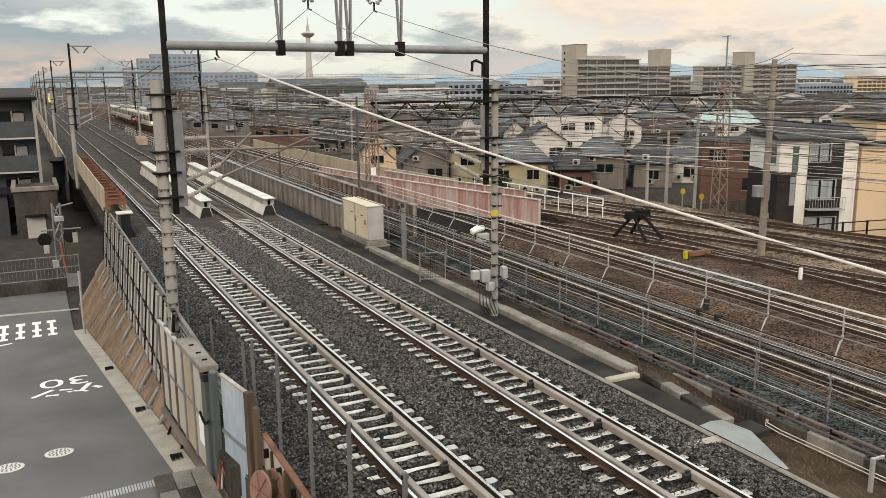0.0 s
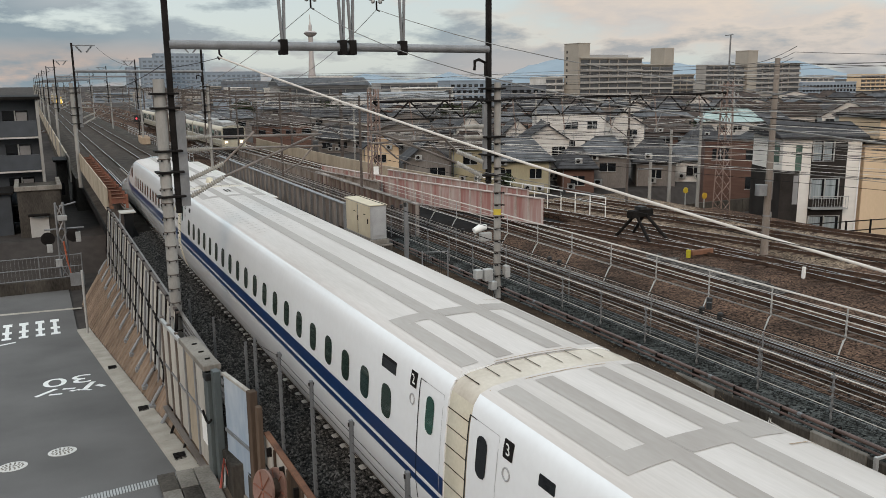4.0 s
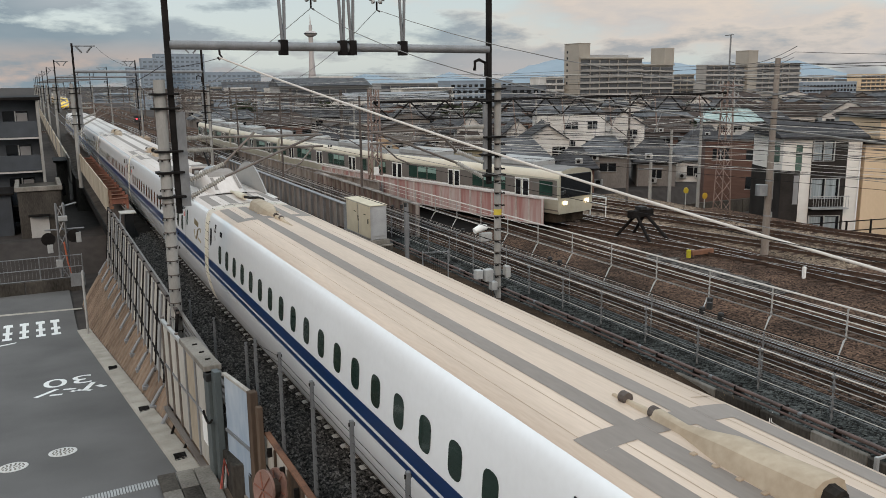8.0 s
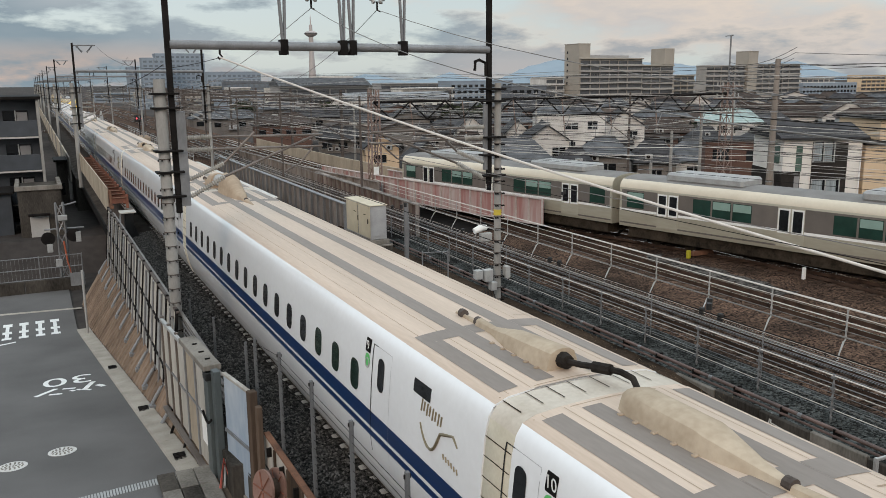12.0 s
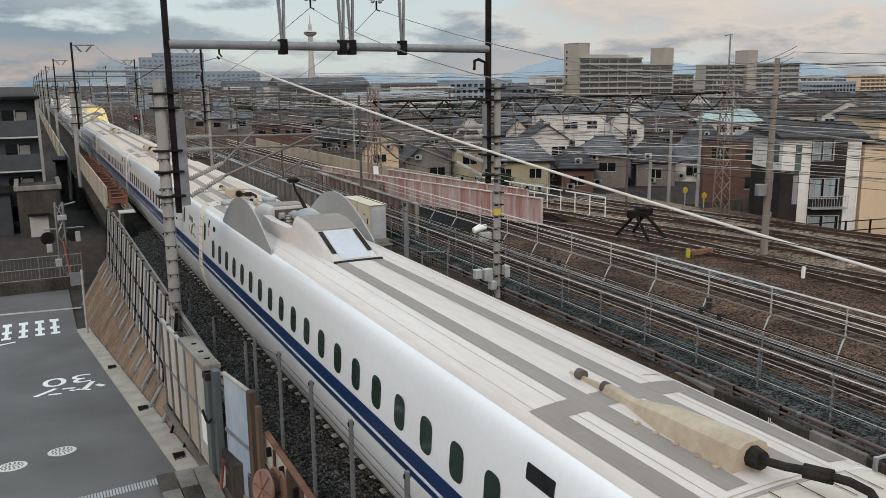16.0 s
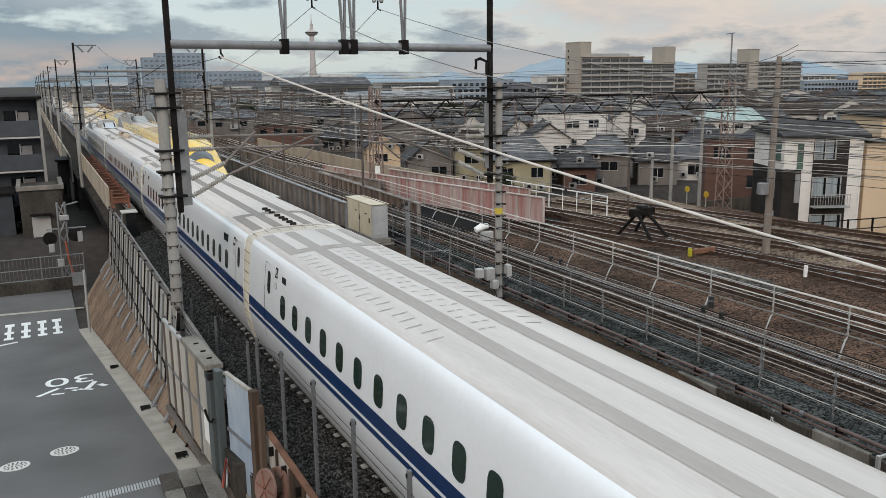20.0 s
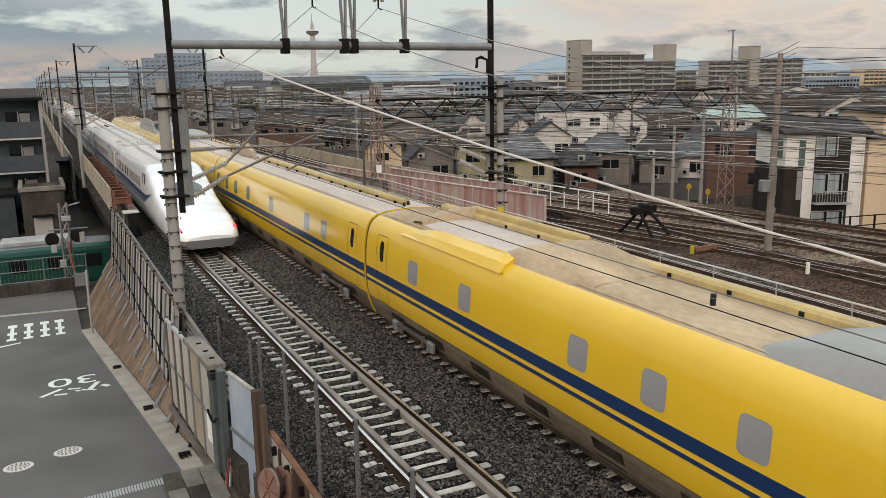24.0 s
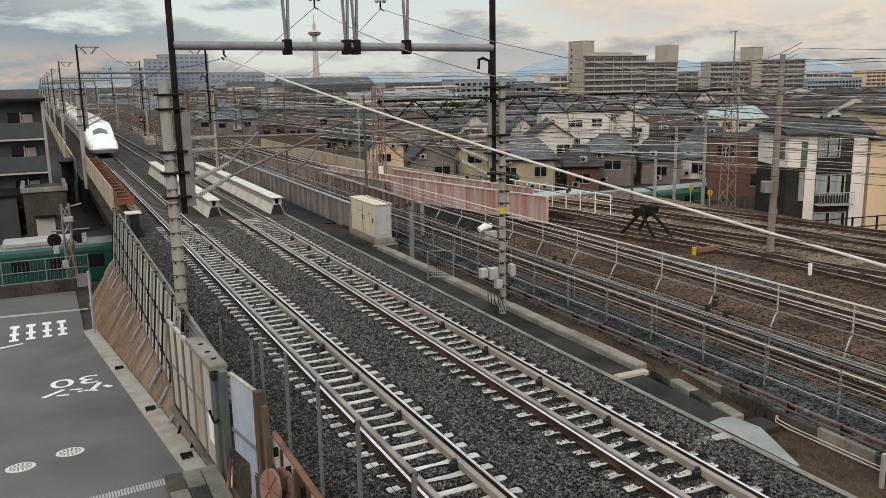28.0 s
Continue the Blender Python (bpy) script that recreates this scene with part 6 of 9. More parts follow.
Y_WINDOWS = {1: (9.5, 11.7, 13.8, 16.0, 18.2, 20.3, 22.4), 2: (4.0, 9.0, 13.0, 18.6, 22.0), 3: (8.5, 10.8, 13.1, 18.0, 21.2), 4: (4.34, 6.48, 12.0, 16.46, 19.24, 21.49, 23.83), 5: (3.9, 6.02, 8.2, 10.36, 14.6, 17.8, 21.17), 6: (2.85, 9.3, 19.08, 22.12), 7: (4.82, 7.0, 9.19, 11.35, 13.47, 15.64, 17.8)}


def yellow_car(k, y0, y1, lead=False, tail=False):
    """y0: the end towards the camera (smaller y), y1 the far end."""
    b0, b1 = y0 + (8.6 if lead else 0.12), y1 - (8.6 if tail else 0.12)
    m = Mesh()
    m.grid([[(x, y, z) for x, z in YP] for y in (b0, b1)], closed=True, caps=True)
    n = len(YP)
    m.mi = [1 if 10 <= j <= 15 else 2 if j in (0, 1, n - 2, n - 3) else 0 for j in range(n)] + [0, 0]
    car = part("car_body", m, [YELLOW, YELLOW_ROOF if k in (1, 7, 3) else PINK_ROOF, UNDER], yellow_train, "glossy yellow car body with a dusty roof", True)
    if lead or tail:
        M = pose(0, y0, 0, 0, 0, 180) if lead else Matrix.Translation((0, y1, 0))
        part("nose", YNOSE.mesh(), YELLOW, car, "duck-bill yellow nose", True, at=M)
        part("windscreen", YNOSE.patch(11, 15, 0.39, 0.49, 0.02), GLASS_SCREEN, car, "dark wrap-round windscreen", True, at=M)
        for i in (5, 19):
            part("lamp", YNOSE.patch(i, i + 2, 0.17, 0.24, 0.03), HEAD_WHITE if lead else GLASS_BLACK, car, "lit headlamp" if lead else "unlit lamp", True, at=M)
        part("nose_skirt", Mesh().grid([[(x * 1.69 * (0.36 + 0.64 * min(1, j / 5) ** 0.6), -0.2 - j * 0.8, z) for x, z in ((-0.93, 0.7), (-0.9, 0.3), (-0.8, 0.18))] for j in range(10)]), ROOF_GREY, car, at=M)
        for z0, z1, ta in ((1.68, 1.96, 0.66), (1.48, 1.58, 0.78)):
            for sd in (-1, 1):
                rows = []
                for j in range(13):
                    t_ = ta + (1 - ta) * j / 12
                    k_, e_, w_ = interp(YNOSE.keel, t_), interp(YNOSE.edge, t_), interp(YNOSE.plan, t_)
                    row = []
                    for q in range(5):
                        zz = z0 + (z1 - z0) * q / 4
                        zp = 0.25 + (zz - k_) / (e_ - k_) * (3.65 - 0.25)
                        row.append((sd * (-side_x(YP, zp) * w_ + 0.012), -t_ * YNOSE.length, zz))
                    rows.append(row)
                part("nose_stripe", Mesh().grid(rows), NAVY, car, "navy stripe running onto the nose", at=M)
        part("cab_door", YDOOR, None, car, at=(0, b0 - 0.55 if lead else b1 + 0.52, 0))
        part("cab_window", YDOOR, None, car, at=(0, b0 - 1.45 if lead else b1 + 1.4, 0))
    part("navy_stripe", band(YP, 1.68, 1.96, b0, b1), NAVY, car, "broad navy stripe")
    part("thin_stripe", band(YP, 1.48, 1.58, b0, b1), NAVY, car, "thin navy stripe")
    for j, yy in enumerate(Y_WINDOWS[k]):
        part("window", YP_GLASS if (k in (1, 7) or (k == 4 and j > 2)) else YP_BLIND, None, car, "rounded window" if k in (1, 4, 7) else "rounded window with a pale blind", at=(0, y0 + yy, 0))
    for dy in ([b1 - 1.3] if k in (1, 3, 5, 6) else []) + ([b0 + 1.15] if k in (2, 3, 4) else []):
        fr = Mesh()
        for o in (-0.42, 0.42):
            fr.grid([[(side_x(YP, z) - 0.009, dy + o + q, z) for z in [1.0 + 0.1 * j_ for j_ in range(22)]] for q in (-0.009, 0.009)])
        for z in (0.99, 3.1):
            fr.grid([[(side_x(YP, z + q) - 0.009, yy, z + q) for q in (0.0, 0.018)] for yy in (dy - 0.42, dy + 0.42)])
        door = part("door", fr, UNDER, car, "door outline")
        part("door_window", YDOOR, None, door, at=(0, dy, 0))
    if not tail:
        # nearly flush bellows; their dark brown also holds the shade of the gap
        part("diaphragm", Mesh().grid([[(x * e, y, 0.27 + (z - 0.25) * e) for x, z in YP] for y, e in ((b1, 0.965), (b1 + 0.06, 0.985), (b1 + 0.12, 0.965), (b1 + 0.18, 0.985), (b1 + 0.24, 0.965))], closed=True), HATCH_BROWN, car, "brown gangway bellows, darkened for the shade in the gap", True)
    part("skirt", band(YP, 0.27, 0.93, b0, b1, 0.006), YSKIRT, car, "dusty grey-brown skirt")
    for j in range(9):
        yy = b0 + 1.2 + j * (b1 - b0 - 2.4) / 8.6
        part("skirt_hatch", Mesh().grid([[(side_x(YP, z) - 0.011, q, z) for z in (0.36, 0.6, 0.8)] for q in (yy, yy + 1.0)]), UNDER, car)
    for yy in (b0 + 3.4, b1 - 3.4):
        # dark sheet over the uncut skirt paints the shaded bogie opening
        part("bogie_opening", Mesh().grid([[(side_x(YP, z) - 0.014, q, z) for z in (0.28, 0.5, 0.72)] for q in (yy - 1.7, yy + 1.7)]), UNDER, car, "dark sheet painting the shade of the bogie opening")
        for q in (-1.25, 1.25):
            part("axle_box", Mesh().box(-1.66, -1.52, yy + q - 0.2, yy + q + 0.2, 0.3, 0.62, 0.04), STEEL, car, "grey axle box")
            part("spring", Mesh().tube([(-1.62, yy + q * 0.62, 0.34), (-1.62, yy + q * 0.62, 0.66)], 0.07, 8), GUARD, car)
        part("bogie_frame", Mesh().box(-1.67, -1.54, yy - 1.1, yy + 1.1, 0.5, 0.6, 0.02), STEEL_BROWN, car)
    part("square_mark", round_pane(YP, (b1 - 3.3) if k in (4, 6) else (b1 - 2.2), 2.95, 3.06, 0.10, 0.02), MARK_PINK, car, "small pinkish mark")
    part("side_duct", strip(YP, -1.1, -1.04, b0 + 0.3, b1 - 0.3, 0.02), YELLOW_ROOF, car)
    if k == 4:
        rd_ = part("roof_duct", Mesh().tube([(0.12, b0 + 0.5, 3.78), (0.12, b1 - 4.6, 3.78)], 0.12, 10), YDUCT, car, "soiled yellow cable pipe along the roof", True)
    else:
        rd_ = part("roof_duct", Mesh().box(0.78, 1.08, b0 + 0.5, b1 - 0.5, 3.5, 3.83 if k == 3 else 3.74, 0.06), YDUCT, car, "soiled yellow cable duct along the roof")
    for j in range(12):
        yy = b0 + 1.2 + j * (b1 - b0 - 6.0) / 11
        part("duct_clamp", Mesh().box(-0.06 if k == 4 else 0.74, 0.02 if k == 4 else 0.8, yy - 0.05, yy + 0.05, 3.6, 3.76, 0.01), STEEL_DARK, rd_)
    u = Mesh()
    u.box(-1.35, 1.35, b0 + 0.5, b1 - 0.5, 0.14, 0.55)
    for yb in (b0 + 3.4, b1 - 3.4):
        for dy in (-1.25, 1.25):
            for s in (-1, 1):
                u.tube([(s * 0.82, yb + dy, 0.43), (s * 0.68, yb + dy, 0.43)], 0.43, 14)
    part("underfloor", u, UNDER, car, "dirty underfloor with bogies")
    def hood(name, label, o, sgn, stations, w, material):
        """A streamlined roof cover; stations are (distance from o, height)."""
        rows = []
        for a_, h in stations:
            yy = o + sgn * a_
            rows.append([(-w - 0.22, yy, 3.45), (-w, yy, 3.5 + (h - 3.5) * 0.8), (-w * 0.8, yy, h), (w * 0.8, yy, h), (w, yy, 3.5 + (h - 3.5) * 0.8), (w + 0.22, yy, 3.45)])
        return part(name, Mesh().grid(rows, caps=True), material, car, label, True)

    if k in (2, 6):
        o, sgn = (b1, -1) if k == 2 else (b0, 1)
        part("grey_deck", strip(YP, -1.3, 1.3, o + sgn * 1.2, o + sgn * 15.4, 0.02), ROOF_GREY, car, "grey roof deck")
        for x in (-1.25, 1.25):
            m = Mesh()
            m.prism([(o + sgn * a_, z) for a_, z in ((2.85, 3.2), (2.85, 3.48), (3.6, 3.8), (4.3, 4.08), (5.25, 4.55), (6.6, 4.64), (9.5, 4.70), (11.6, 4.6), (13.8, 4.14), (15.1, 3.6), (15.2, 3.2))], x - 0.03, x + 0.03, axis="x")
            part("noise_shield", m, SHIELD_GREY, car, "grey noise shield")
        hood("insulator_cover", "grey streamlined insulator cover", o, sgn, ((1.4, 3.66), (2.6, 3.95), (4.0, 4.25), (5.4, 4.36)), 0.62, SHIELD_GREY)
        hood("insulator_cover", "grey streamlined insulator cover", o, sgn, ((10.9, 4.3), (12.3, 4.1), (14.0, 3.8), (15.2, 3.64)), 0.62, SHIELD_GREY)
        part("pantograph_base", Mesh().box(-0.45, 0.45, min(o + sgn * 6.2, o + sgn * 9.4), max(o + sgn * 6.2, o + sgn * 9.4), 3.85, 4.1, 0.08), STEEL_DARK, car, "dark pantograph base")
        for x in (-0.4, 0.4):
            for a_ in (6.0, 7.2, 8.4, 9.6):
                part("insulator", Mesh().tube([(x, o + sgn * a_, 3.65 + 0.05 * q) for q in range(9)], [0.12 if q % 2 else 0.07 for q in range(9)], 8), CERAMIC, car)
        pt = Mesh()
        pt.tube([(0, o + sgn * 6.6, 4.1), (0, o + sgn * 8.4, 4.6), (0, o + sgn * 7.4, 5.1)], 0.05, 6)
        pt.tube([(-0.85, o + sgn * 7.4, 5.0), (-0.5, o + sgn * 7.4, 5.13), (0.5, o + sgn * 7.4, 5.13), (0.85, o + sgn * 7.4, 5.0)], 0.04, 6)
        part("pantograph", pt, STEEL_DARK, car, "raised pantograph")
    if k == 3:
        # raised frame round a sunken roof bay, and a long grey hood
        ya, yb = b1 - 8.4, b1 - 2.5
        part("side_ledge", Mesh().grid([[(-1.52, yy, 3.36), (-1.36, yy, 3.36 + h * 0.75), (-1.12, yy, 3.42 + h), (-0.98, yy, 3.42 + h), (-0.96, yy, 3.5)] for yy, h in ((ya, 0.26), (ya + 0.4, 0.30), (yb - 1.6, 0.26), (yb, 0.06))], caps=True), YELLOW, car, "yellow ledge beside the sunken bay")
        part("bay_floor", strip(YP, -0.95, 0.9, ya + 0.1, yb - 0.4, 0.012), PINK_ROOF, car, "dusty floor of the sunken bay")
        part("bay_wall", Mesh().box(0.92, 1.12, ya, yb, 3.4, 4.0, 0.05), YDUCT, car, "tall soiled yellow wall of the bay")
        part("bay_wall", Mesh().grid([[(-0.95, yb - 0.35, 3.55), (-0.95, yb - 0.3, 3.72), (-0.95, yb + 0.1, 3.7), (-0.95, yb + 0.5, 3.58)], [(0.0, yb - 0.35, 3.6), (0.0, yb - 0.3, 3.95), (0.0, yb + 0.3, 3.9), (0.0, yb + 0.9, 3.66)], [(0.92, yb - 0.35, 3.55), (0.92, yb - 0.3, 4.0), (0.92, yb + 0.3, 3.95), (0.92, yb + 1.0, 3.6)]]), YELLOW_ROOF, car, "tan end wall of the bay", True)
        hood("bay_fairing", "dusty tan fairing at the end of the bay", ya, -1, ((-0.7, 3.72), (-0.2, 3.9), (0.5, 4.02), (1.4, 4.0), (2.3, 3.84), (3.0, 3.68)), 0.98, YELLOW_ROOF)
        hood("grey_hood", "grey streamlined roof hood", b1, -1, ((15.8, 3.66), (16.8, 3.95), (18.0, 4.12), (21.5, 4.12), (23.0, 3.8)), 1.0, SHIELD_GREY)
    if k == 5:
        part("grey_deck", strip(YP, -1.2, 1.3, b1 - 1.3, b1 - 12.0, 0.02), SHIELD_GREY, car, "grey roof deck")
        hood("grey_hood", "grey streamlined roof hood", b1, -1, ((3.0, 3.66), (3.6, 3.95), (4.4, 4.2), (9.0, 4.2), (10.5, 3.7)), 1.0, SHIELD_GREY)
    for j, yy in enumerate((2.2, 6.8, 11.6, 16.5, 21.0)):
        if b0 + 0.5 < y0 + yy < b1 - 1.5 and k in (1, 7):
            part("roof_hatch", strip(YP, 0.1, 1.0, y0 + yy, y0 + yy + 1.1, 0.035), HATCH_BROWN, car, "dark brown roof hatch")
            part("hatch_rim", strip(YP, -0.75, -0.1, y0 + yy + 0.2, y0 + yy + 0.9, 0.025), YELLOW_ROOF, car)
    part("wall_seam", band(YP, 0.93, 0.945, b0, b1, 0.004), UNDER, car)
    if k in (4,):
        cable_cover(car, b1, -1, True, 3.66).scale = (0.72, 1, 1)
    if k in (5,):
        cable_cover(car, b0, 1, True, 3.66).scale = (0.72, 1, 1)
    return car


y = 0.0
for k in range(1, 8):
    L = END if k in (1, 7) else MID
    yellow_car(k, y, y + L, k == 1, k == 7)
    y += L

# commuter train of four cars on the yard track
CP = [(-1.40, 0.95), (-1.46, 1.15), (-1.46, 3.05), (-1.40, 3.3), (-1.2, 3.48), (-0.7, 3.6), (0, 3.64), (0.7, 3.6), (1.2, 3.48), (1.40, 3.3), (1.46, 3.05), (1.46, 1.15), (1.40, 0.95)]
commuter = thing("commuter_train", "silver and cream four-car commuter train with green-tinted windows", "train")
c_body = Mesh()
c_body.grid([[(x, y, z) for x, z in CP] for y in (-9.75, 9.75)], closed=True, caps=True)
c_body.mi = [0, 0, 2, 2, 1, 1, 1, 1, 2, 2, 0, 0, 0, 0, 0]
C_BODY = c_body.data("car_body", [SILVER, mat("commuter_roof", (0.26, 0.25, 0.24), (0.18, 0.17, 0.16), 0.7, scale=0.8), CREAM_BAND], True)


def flat_panel(y0, y1, z0, z1, out=0.006):
    return Mesh().box(-1.46 - out, -1.455, y0, y1, z0, z1)


commuter_cars = []
for k in range(4):
    car = part("car_body", C_BODY, None, commuter, "stainless and cream commuter car")
    commuter_cars.append(car)
    part("window_band", flat_panel(-9.6, 9.6, 1.92, 2.95, 0.004), BROWN_BAND, car, "dark brown window band")
    part("lower_band", flat_panel(-9.7, 9.7, 1.80, 1.92), WHITE, car, "white stripe below the windows")
    part("waist_line", flat_panel(-9.7, 9.7, 1.12, 1.2), BROWN_BAND, car)
    for a, c in ((-9.3, -8.1), (-5.2, -1.9), (1.9, 5.2), (8.1, 9.3)):
        wn_ = 1 if c - a < 2 else 3
        for j in range(wn_):
            w = (c - a) / wn_
            part("window", flat_panel(a + j * w + 0.05, a + (j + 1) * w - 0.05, 2.0, 2.85, 0.012), GLASS_GREEN, car, "green-tinted window")
            if (j * 7 + k * 3 + int(a)) % 3:
                part("blind", flat_panel(a + j * w + 0.08, a + (j + 1) * w - 0.08, 2.45, 2.82, 0.016), BLIND_GREEN, car, "pale green blind")
    for yd in (-6.65, 0.0, 6.65):
        door = part("door", flat_panel(yd - 0.65, yd + 0.65, 1.12, 2.98, 0.014), SILVER, car, "double sliding door")
        for o in (-0.33, 0.33):
            part("door_frame", flat_panel(yd + o - 0.29, yd + o + 0.29, 1.75, 2.9, 0.02), WHITE, door)
            part("door_window", flat_panel(yd + o - 0.22, yd + o + 0.22, 1.85, 2.82, 0.026), GLASS_BLACK, door)
    for yr in (-5.0, 5.0):
        part("roof_unit", Mesh().box(-0.95, 0.95, yr - 2.2, yr + 2.2, 3.5, 3.98, 0.12), STEEL_PALE, car, "grey roof air-conditioning unit")
    part("underframe", Mesh().box(-1.2, 1.2, -9.3, 9.3, 0.35, 0.98, 0.03), UNDER, car)
    u = Mesh()
    for yb in (-6.8, 6.8):
        for dy in (-1.05, 1.05):
            for s in (-1, 1):
                u.tube([(s * 0.65, yb + dy, 0.43), (s * 0.5, yb + dy, 0.43)], 0.43, 12)
        u.box(-1.1, 1.1, yb - 1.5, yb + 1.5, 0.35, 0.75, 0.05)
    part("underfloor", u, UNDER, car)
    if k < 3:
        part("gangway", Mesh().box(-0.6, 0.6, 9.75, 10.25, 1.1, 3.2, 0.02), BLACK, car)
    if k == 0:
        part("cab_front", Mesh().box(-1.3, 1.3, -9.80, -9.74, 1.9, 3.3, 0.02), GLASS_BLACK, car, "dark cab front")
        for s in (-1, 1):
            part("headlamp", Mesh().box(s * 0.95 - 0.15, s * 0.95 + 0.15, -9.83, -9.78, 1.5, 1.7), HEAD_WHITE, car)

# green train on the crossing line
green_train = thing("green_train", "dark green local train passing under the railway bridge", "train")
for k in range(5):
    x0 = -k * 20.0
    m = Mesh()
    m.grid([[(x, -p0, z) for p0, z in CP] for x in (x0 - 0.25, x0 - 19.75)], closed=True, caps=True)
    m.mi = [0, 0, 0, 0, 1, 1, 1, 1, 0, 0, 0, 0, 0, 0, 0]
    car = part("car_body", m, [GREEN_TRAIN, STEEL], green_train, "dark green car body with grey roof")
    for j in range(8):
        xa = x0 - 1.8 - j * 2.25
        part("window", Mesh().box(xa - 1.3, xa - 0.3, -1.475, -1.455, 1.95, 2.8), GLASS_BLACK, car)
    part("roof_unit", Mesh().box(x0 - 12.5, x0 - 7.5, -0.9, 0.9, 3.5, 3.95, 0.12), STEEL_PALE, car, "pale roof air-conditioning unit")
    part("underframe", Mesh().box(x0 - 19.3, x0 - 0.7, -1.2, 1.2, 0.1, 1.0, 0.03), UNDER, car)

# ---- bridge girders, walls and yard equipment ----
def ribbed_girder(name, label, path, z0, z1, material, rib=1.1, flange=0.18, group="", ribm=None):
    """Plate girder along a list of (x, y), ribs on the side that faces the main line."""
    gd = thing(name, label, "girder", group=group)
    m = Mesh()
    m.grid([[(x - 0.02, y, z0), (x - 0.02, y, z1), (x + 0.04, y, z1), (x + 0.04, y, z0)] for x, y in path], closed=True, caps=True)
    part("web_plate", m, material, gd)
    for z in (z1, z0 + 0.06):
        m = Mesh()
        m.grid([[(x - flange, y, z - 0.03), (x - flange, y, z + 0.03), (x + 0.1, y, z + 0.03), (x + 0.1, y, z - 0.03)] for x, y in path], closed=True, caps=True)
        part("flange", m, ribm or material, gd)
    for (xa, ya), (xc, yc) in zip(path[:-1], path[1:]):
        n = max(1, round(math.hypot(xc - xa, yc - ya) / rib))
        for k in range(n):
            f = k / n
            x, y = xa + (xc - xa) * f, ya + (yc - ya) * f
            part("stiffener", Mesh().box(x - flange + 0.02, x - 0.02, y - 0.045, y + 0.045, z0 + 0.08, z1 - 0.03), ribm or material, gd)
    return gd


ribbed_girder("faded_red_girder", "faded pinkish plate girder with vertical stiffeners beside the yard track", [(smooth_x(y, -2.2), y) for y in (40.8, 44, 48, 52, 56, 60, 64, 67)], -0.6, 1.0, PINK, 1.0, 0.14, ribm=RIB_PINK)
ribbed_girder("far_faded_red_girder", "faded pinkish plate girder beyond the commuter track", [(smooth_x(y, 2.2), y) for y in (47, 50, 53, 56, 60, 64)], -0.95, 0.65, PINK, 1.1, 0.14, ribm=RIB_PINK)
ribbed_girder("grey_girder_wall", "weathered grey ribbed girder wall beside the bridge", [(9.55, 46.2), (9.6, 58), (9.7, 70), (9.8, 84)], -1.5, 0.78, GIRDER_GREY, 1.35, 0.2, ribm=STEEL)
ribbed_girder("brown_girder", "rusty brown plate girder across the crossing", [(13.1, 43.6), (13.3, 52), (13.55, 64)], -1.2, 0.82, PIPE_BROWN, 1.1, 0.24, ribm=GIRDER_GREY)
ribbed_girder("brown_girder_far", "rusty brown plate girder far side", [(15.6, 56), (14.6, 64), (13.8, 74), (13.2, 90)], -0.9, 0.7, GIRDER_GREY, 1.3)

for x, y0, y1, zb, lab in ((2.62, 51.9, 81.5, -0.42, "pale painted trough girder between the main tracks"), (6.3, 50.9, 78.0, -0.3, "pale painted trough girder beside the main track")):
    gd = thing("bridge_girder", lab, "girder", (x, 0, 0), group="bridge girders")
    m = Mesh().prism([(-0.48, zb), (-0.24, 0.42), (0.24, 0.42), (0.48, zb)], y0, y1)
    part("girder_body", m, GIRDER_WHITE, gd)
    # the end is closed; a black plate paints the dark inside
    part("end_plate", Mesh().prism([(-0.44, zb + 0.03), (-0.2, 0.38), (0.2, 0.38), (0.44, zb + 0.03)], y0 - 0.012, y0 - 0.003), BLACK, gd, "black plate painting the shade of an open girder end")
    part("top_flange", Mesh().box(-0.37, 0.37, y0 - 0.25, y1, 0.80, 0.86, 0.01), GIRDER_WHITE, gd)
    n = int((y1 - y0) / 0.62)
    for k in range(n):
        part("web_rib", Mesh().box(-0.33, 0.33, y0 + k * 0.62, y0 + k * 0.62 + 0.05, 0.42, 0.80), STEEL_PALE, gd)
    part("web", Mesh().box(-0.09, 0.09, y0, y1, 0.42, 0.80), STEEL_DARK, gd)
    # black sheet stands in for the shade along the girder foot
    part("foot_shadow_plate", Mesh().box(-0.46, 0.46, y0 - 0.1, y1, zb - 0.1, zb - 0.005), BLACK, gd)

ws = thing("bridge_edge_walkway", "red-brown steel walkway frames with a tan side screen along the bridge", "walkway frame")
for k in range(9):
    part("screen_panel", Mesh().box(-3.37, -3.305, 49.0 + k * 3.0, 51.98 + k * 3.0, 0.85, 2.28, 0.01), TAN_WALL, ws, "tan side screen panel")
part("edge_girder", Mesh().box(-2.42, -2.3, 48.0, 82.0, -0.45, 1.1), STEEL_BROWN, ws, "dark brown plate girder")
part("edge_flange", Mesh().box(-2.6, -2.12, 48.0, 82.0, 1.1, 1.16, 0.01), CONCRETE, ws, "dull grey top flange")
part("outer_beam", Mesh().box(-3.3, -3.12, 48.2, 80.0, 1.2, 1.34, 0.01), RUST, ws)
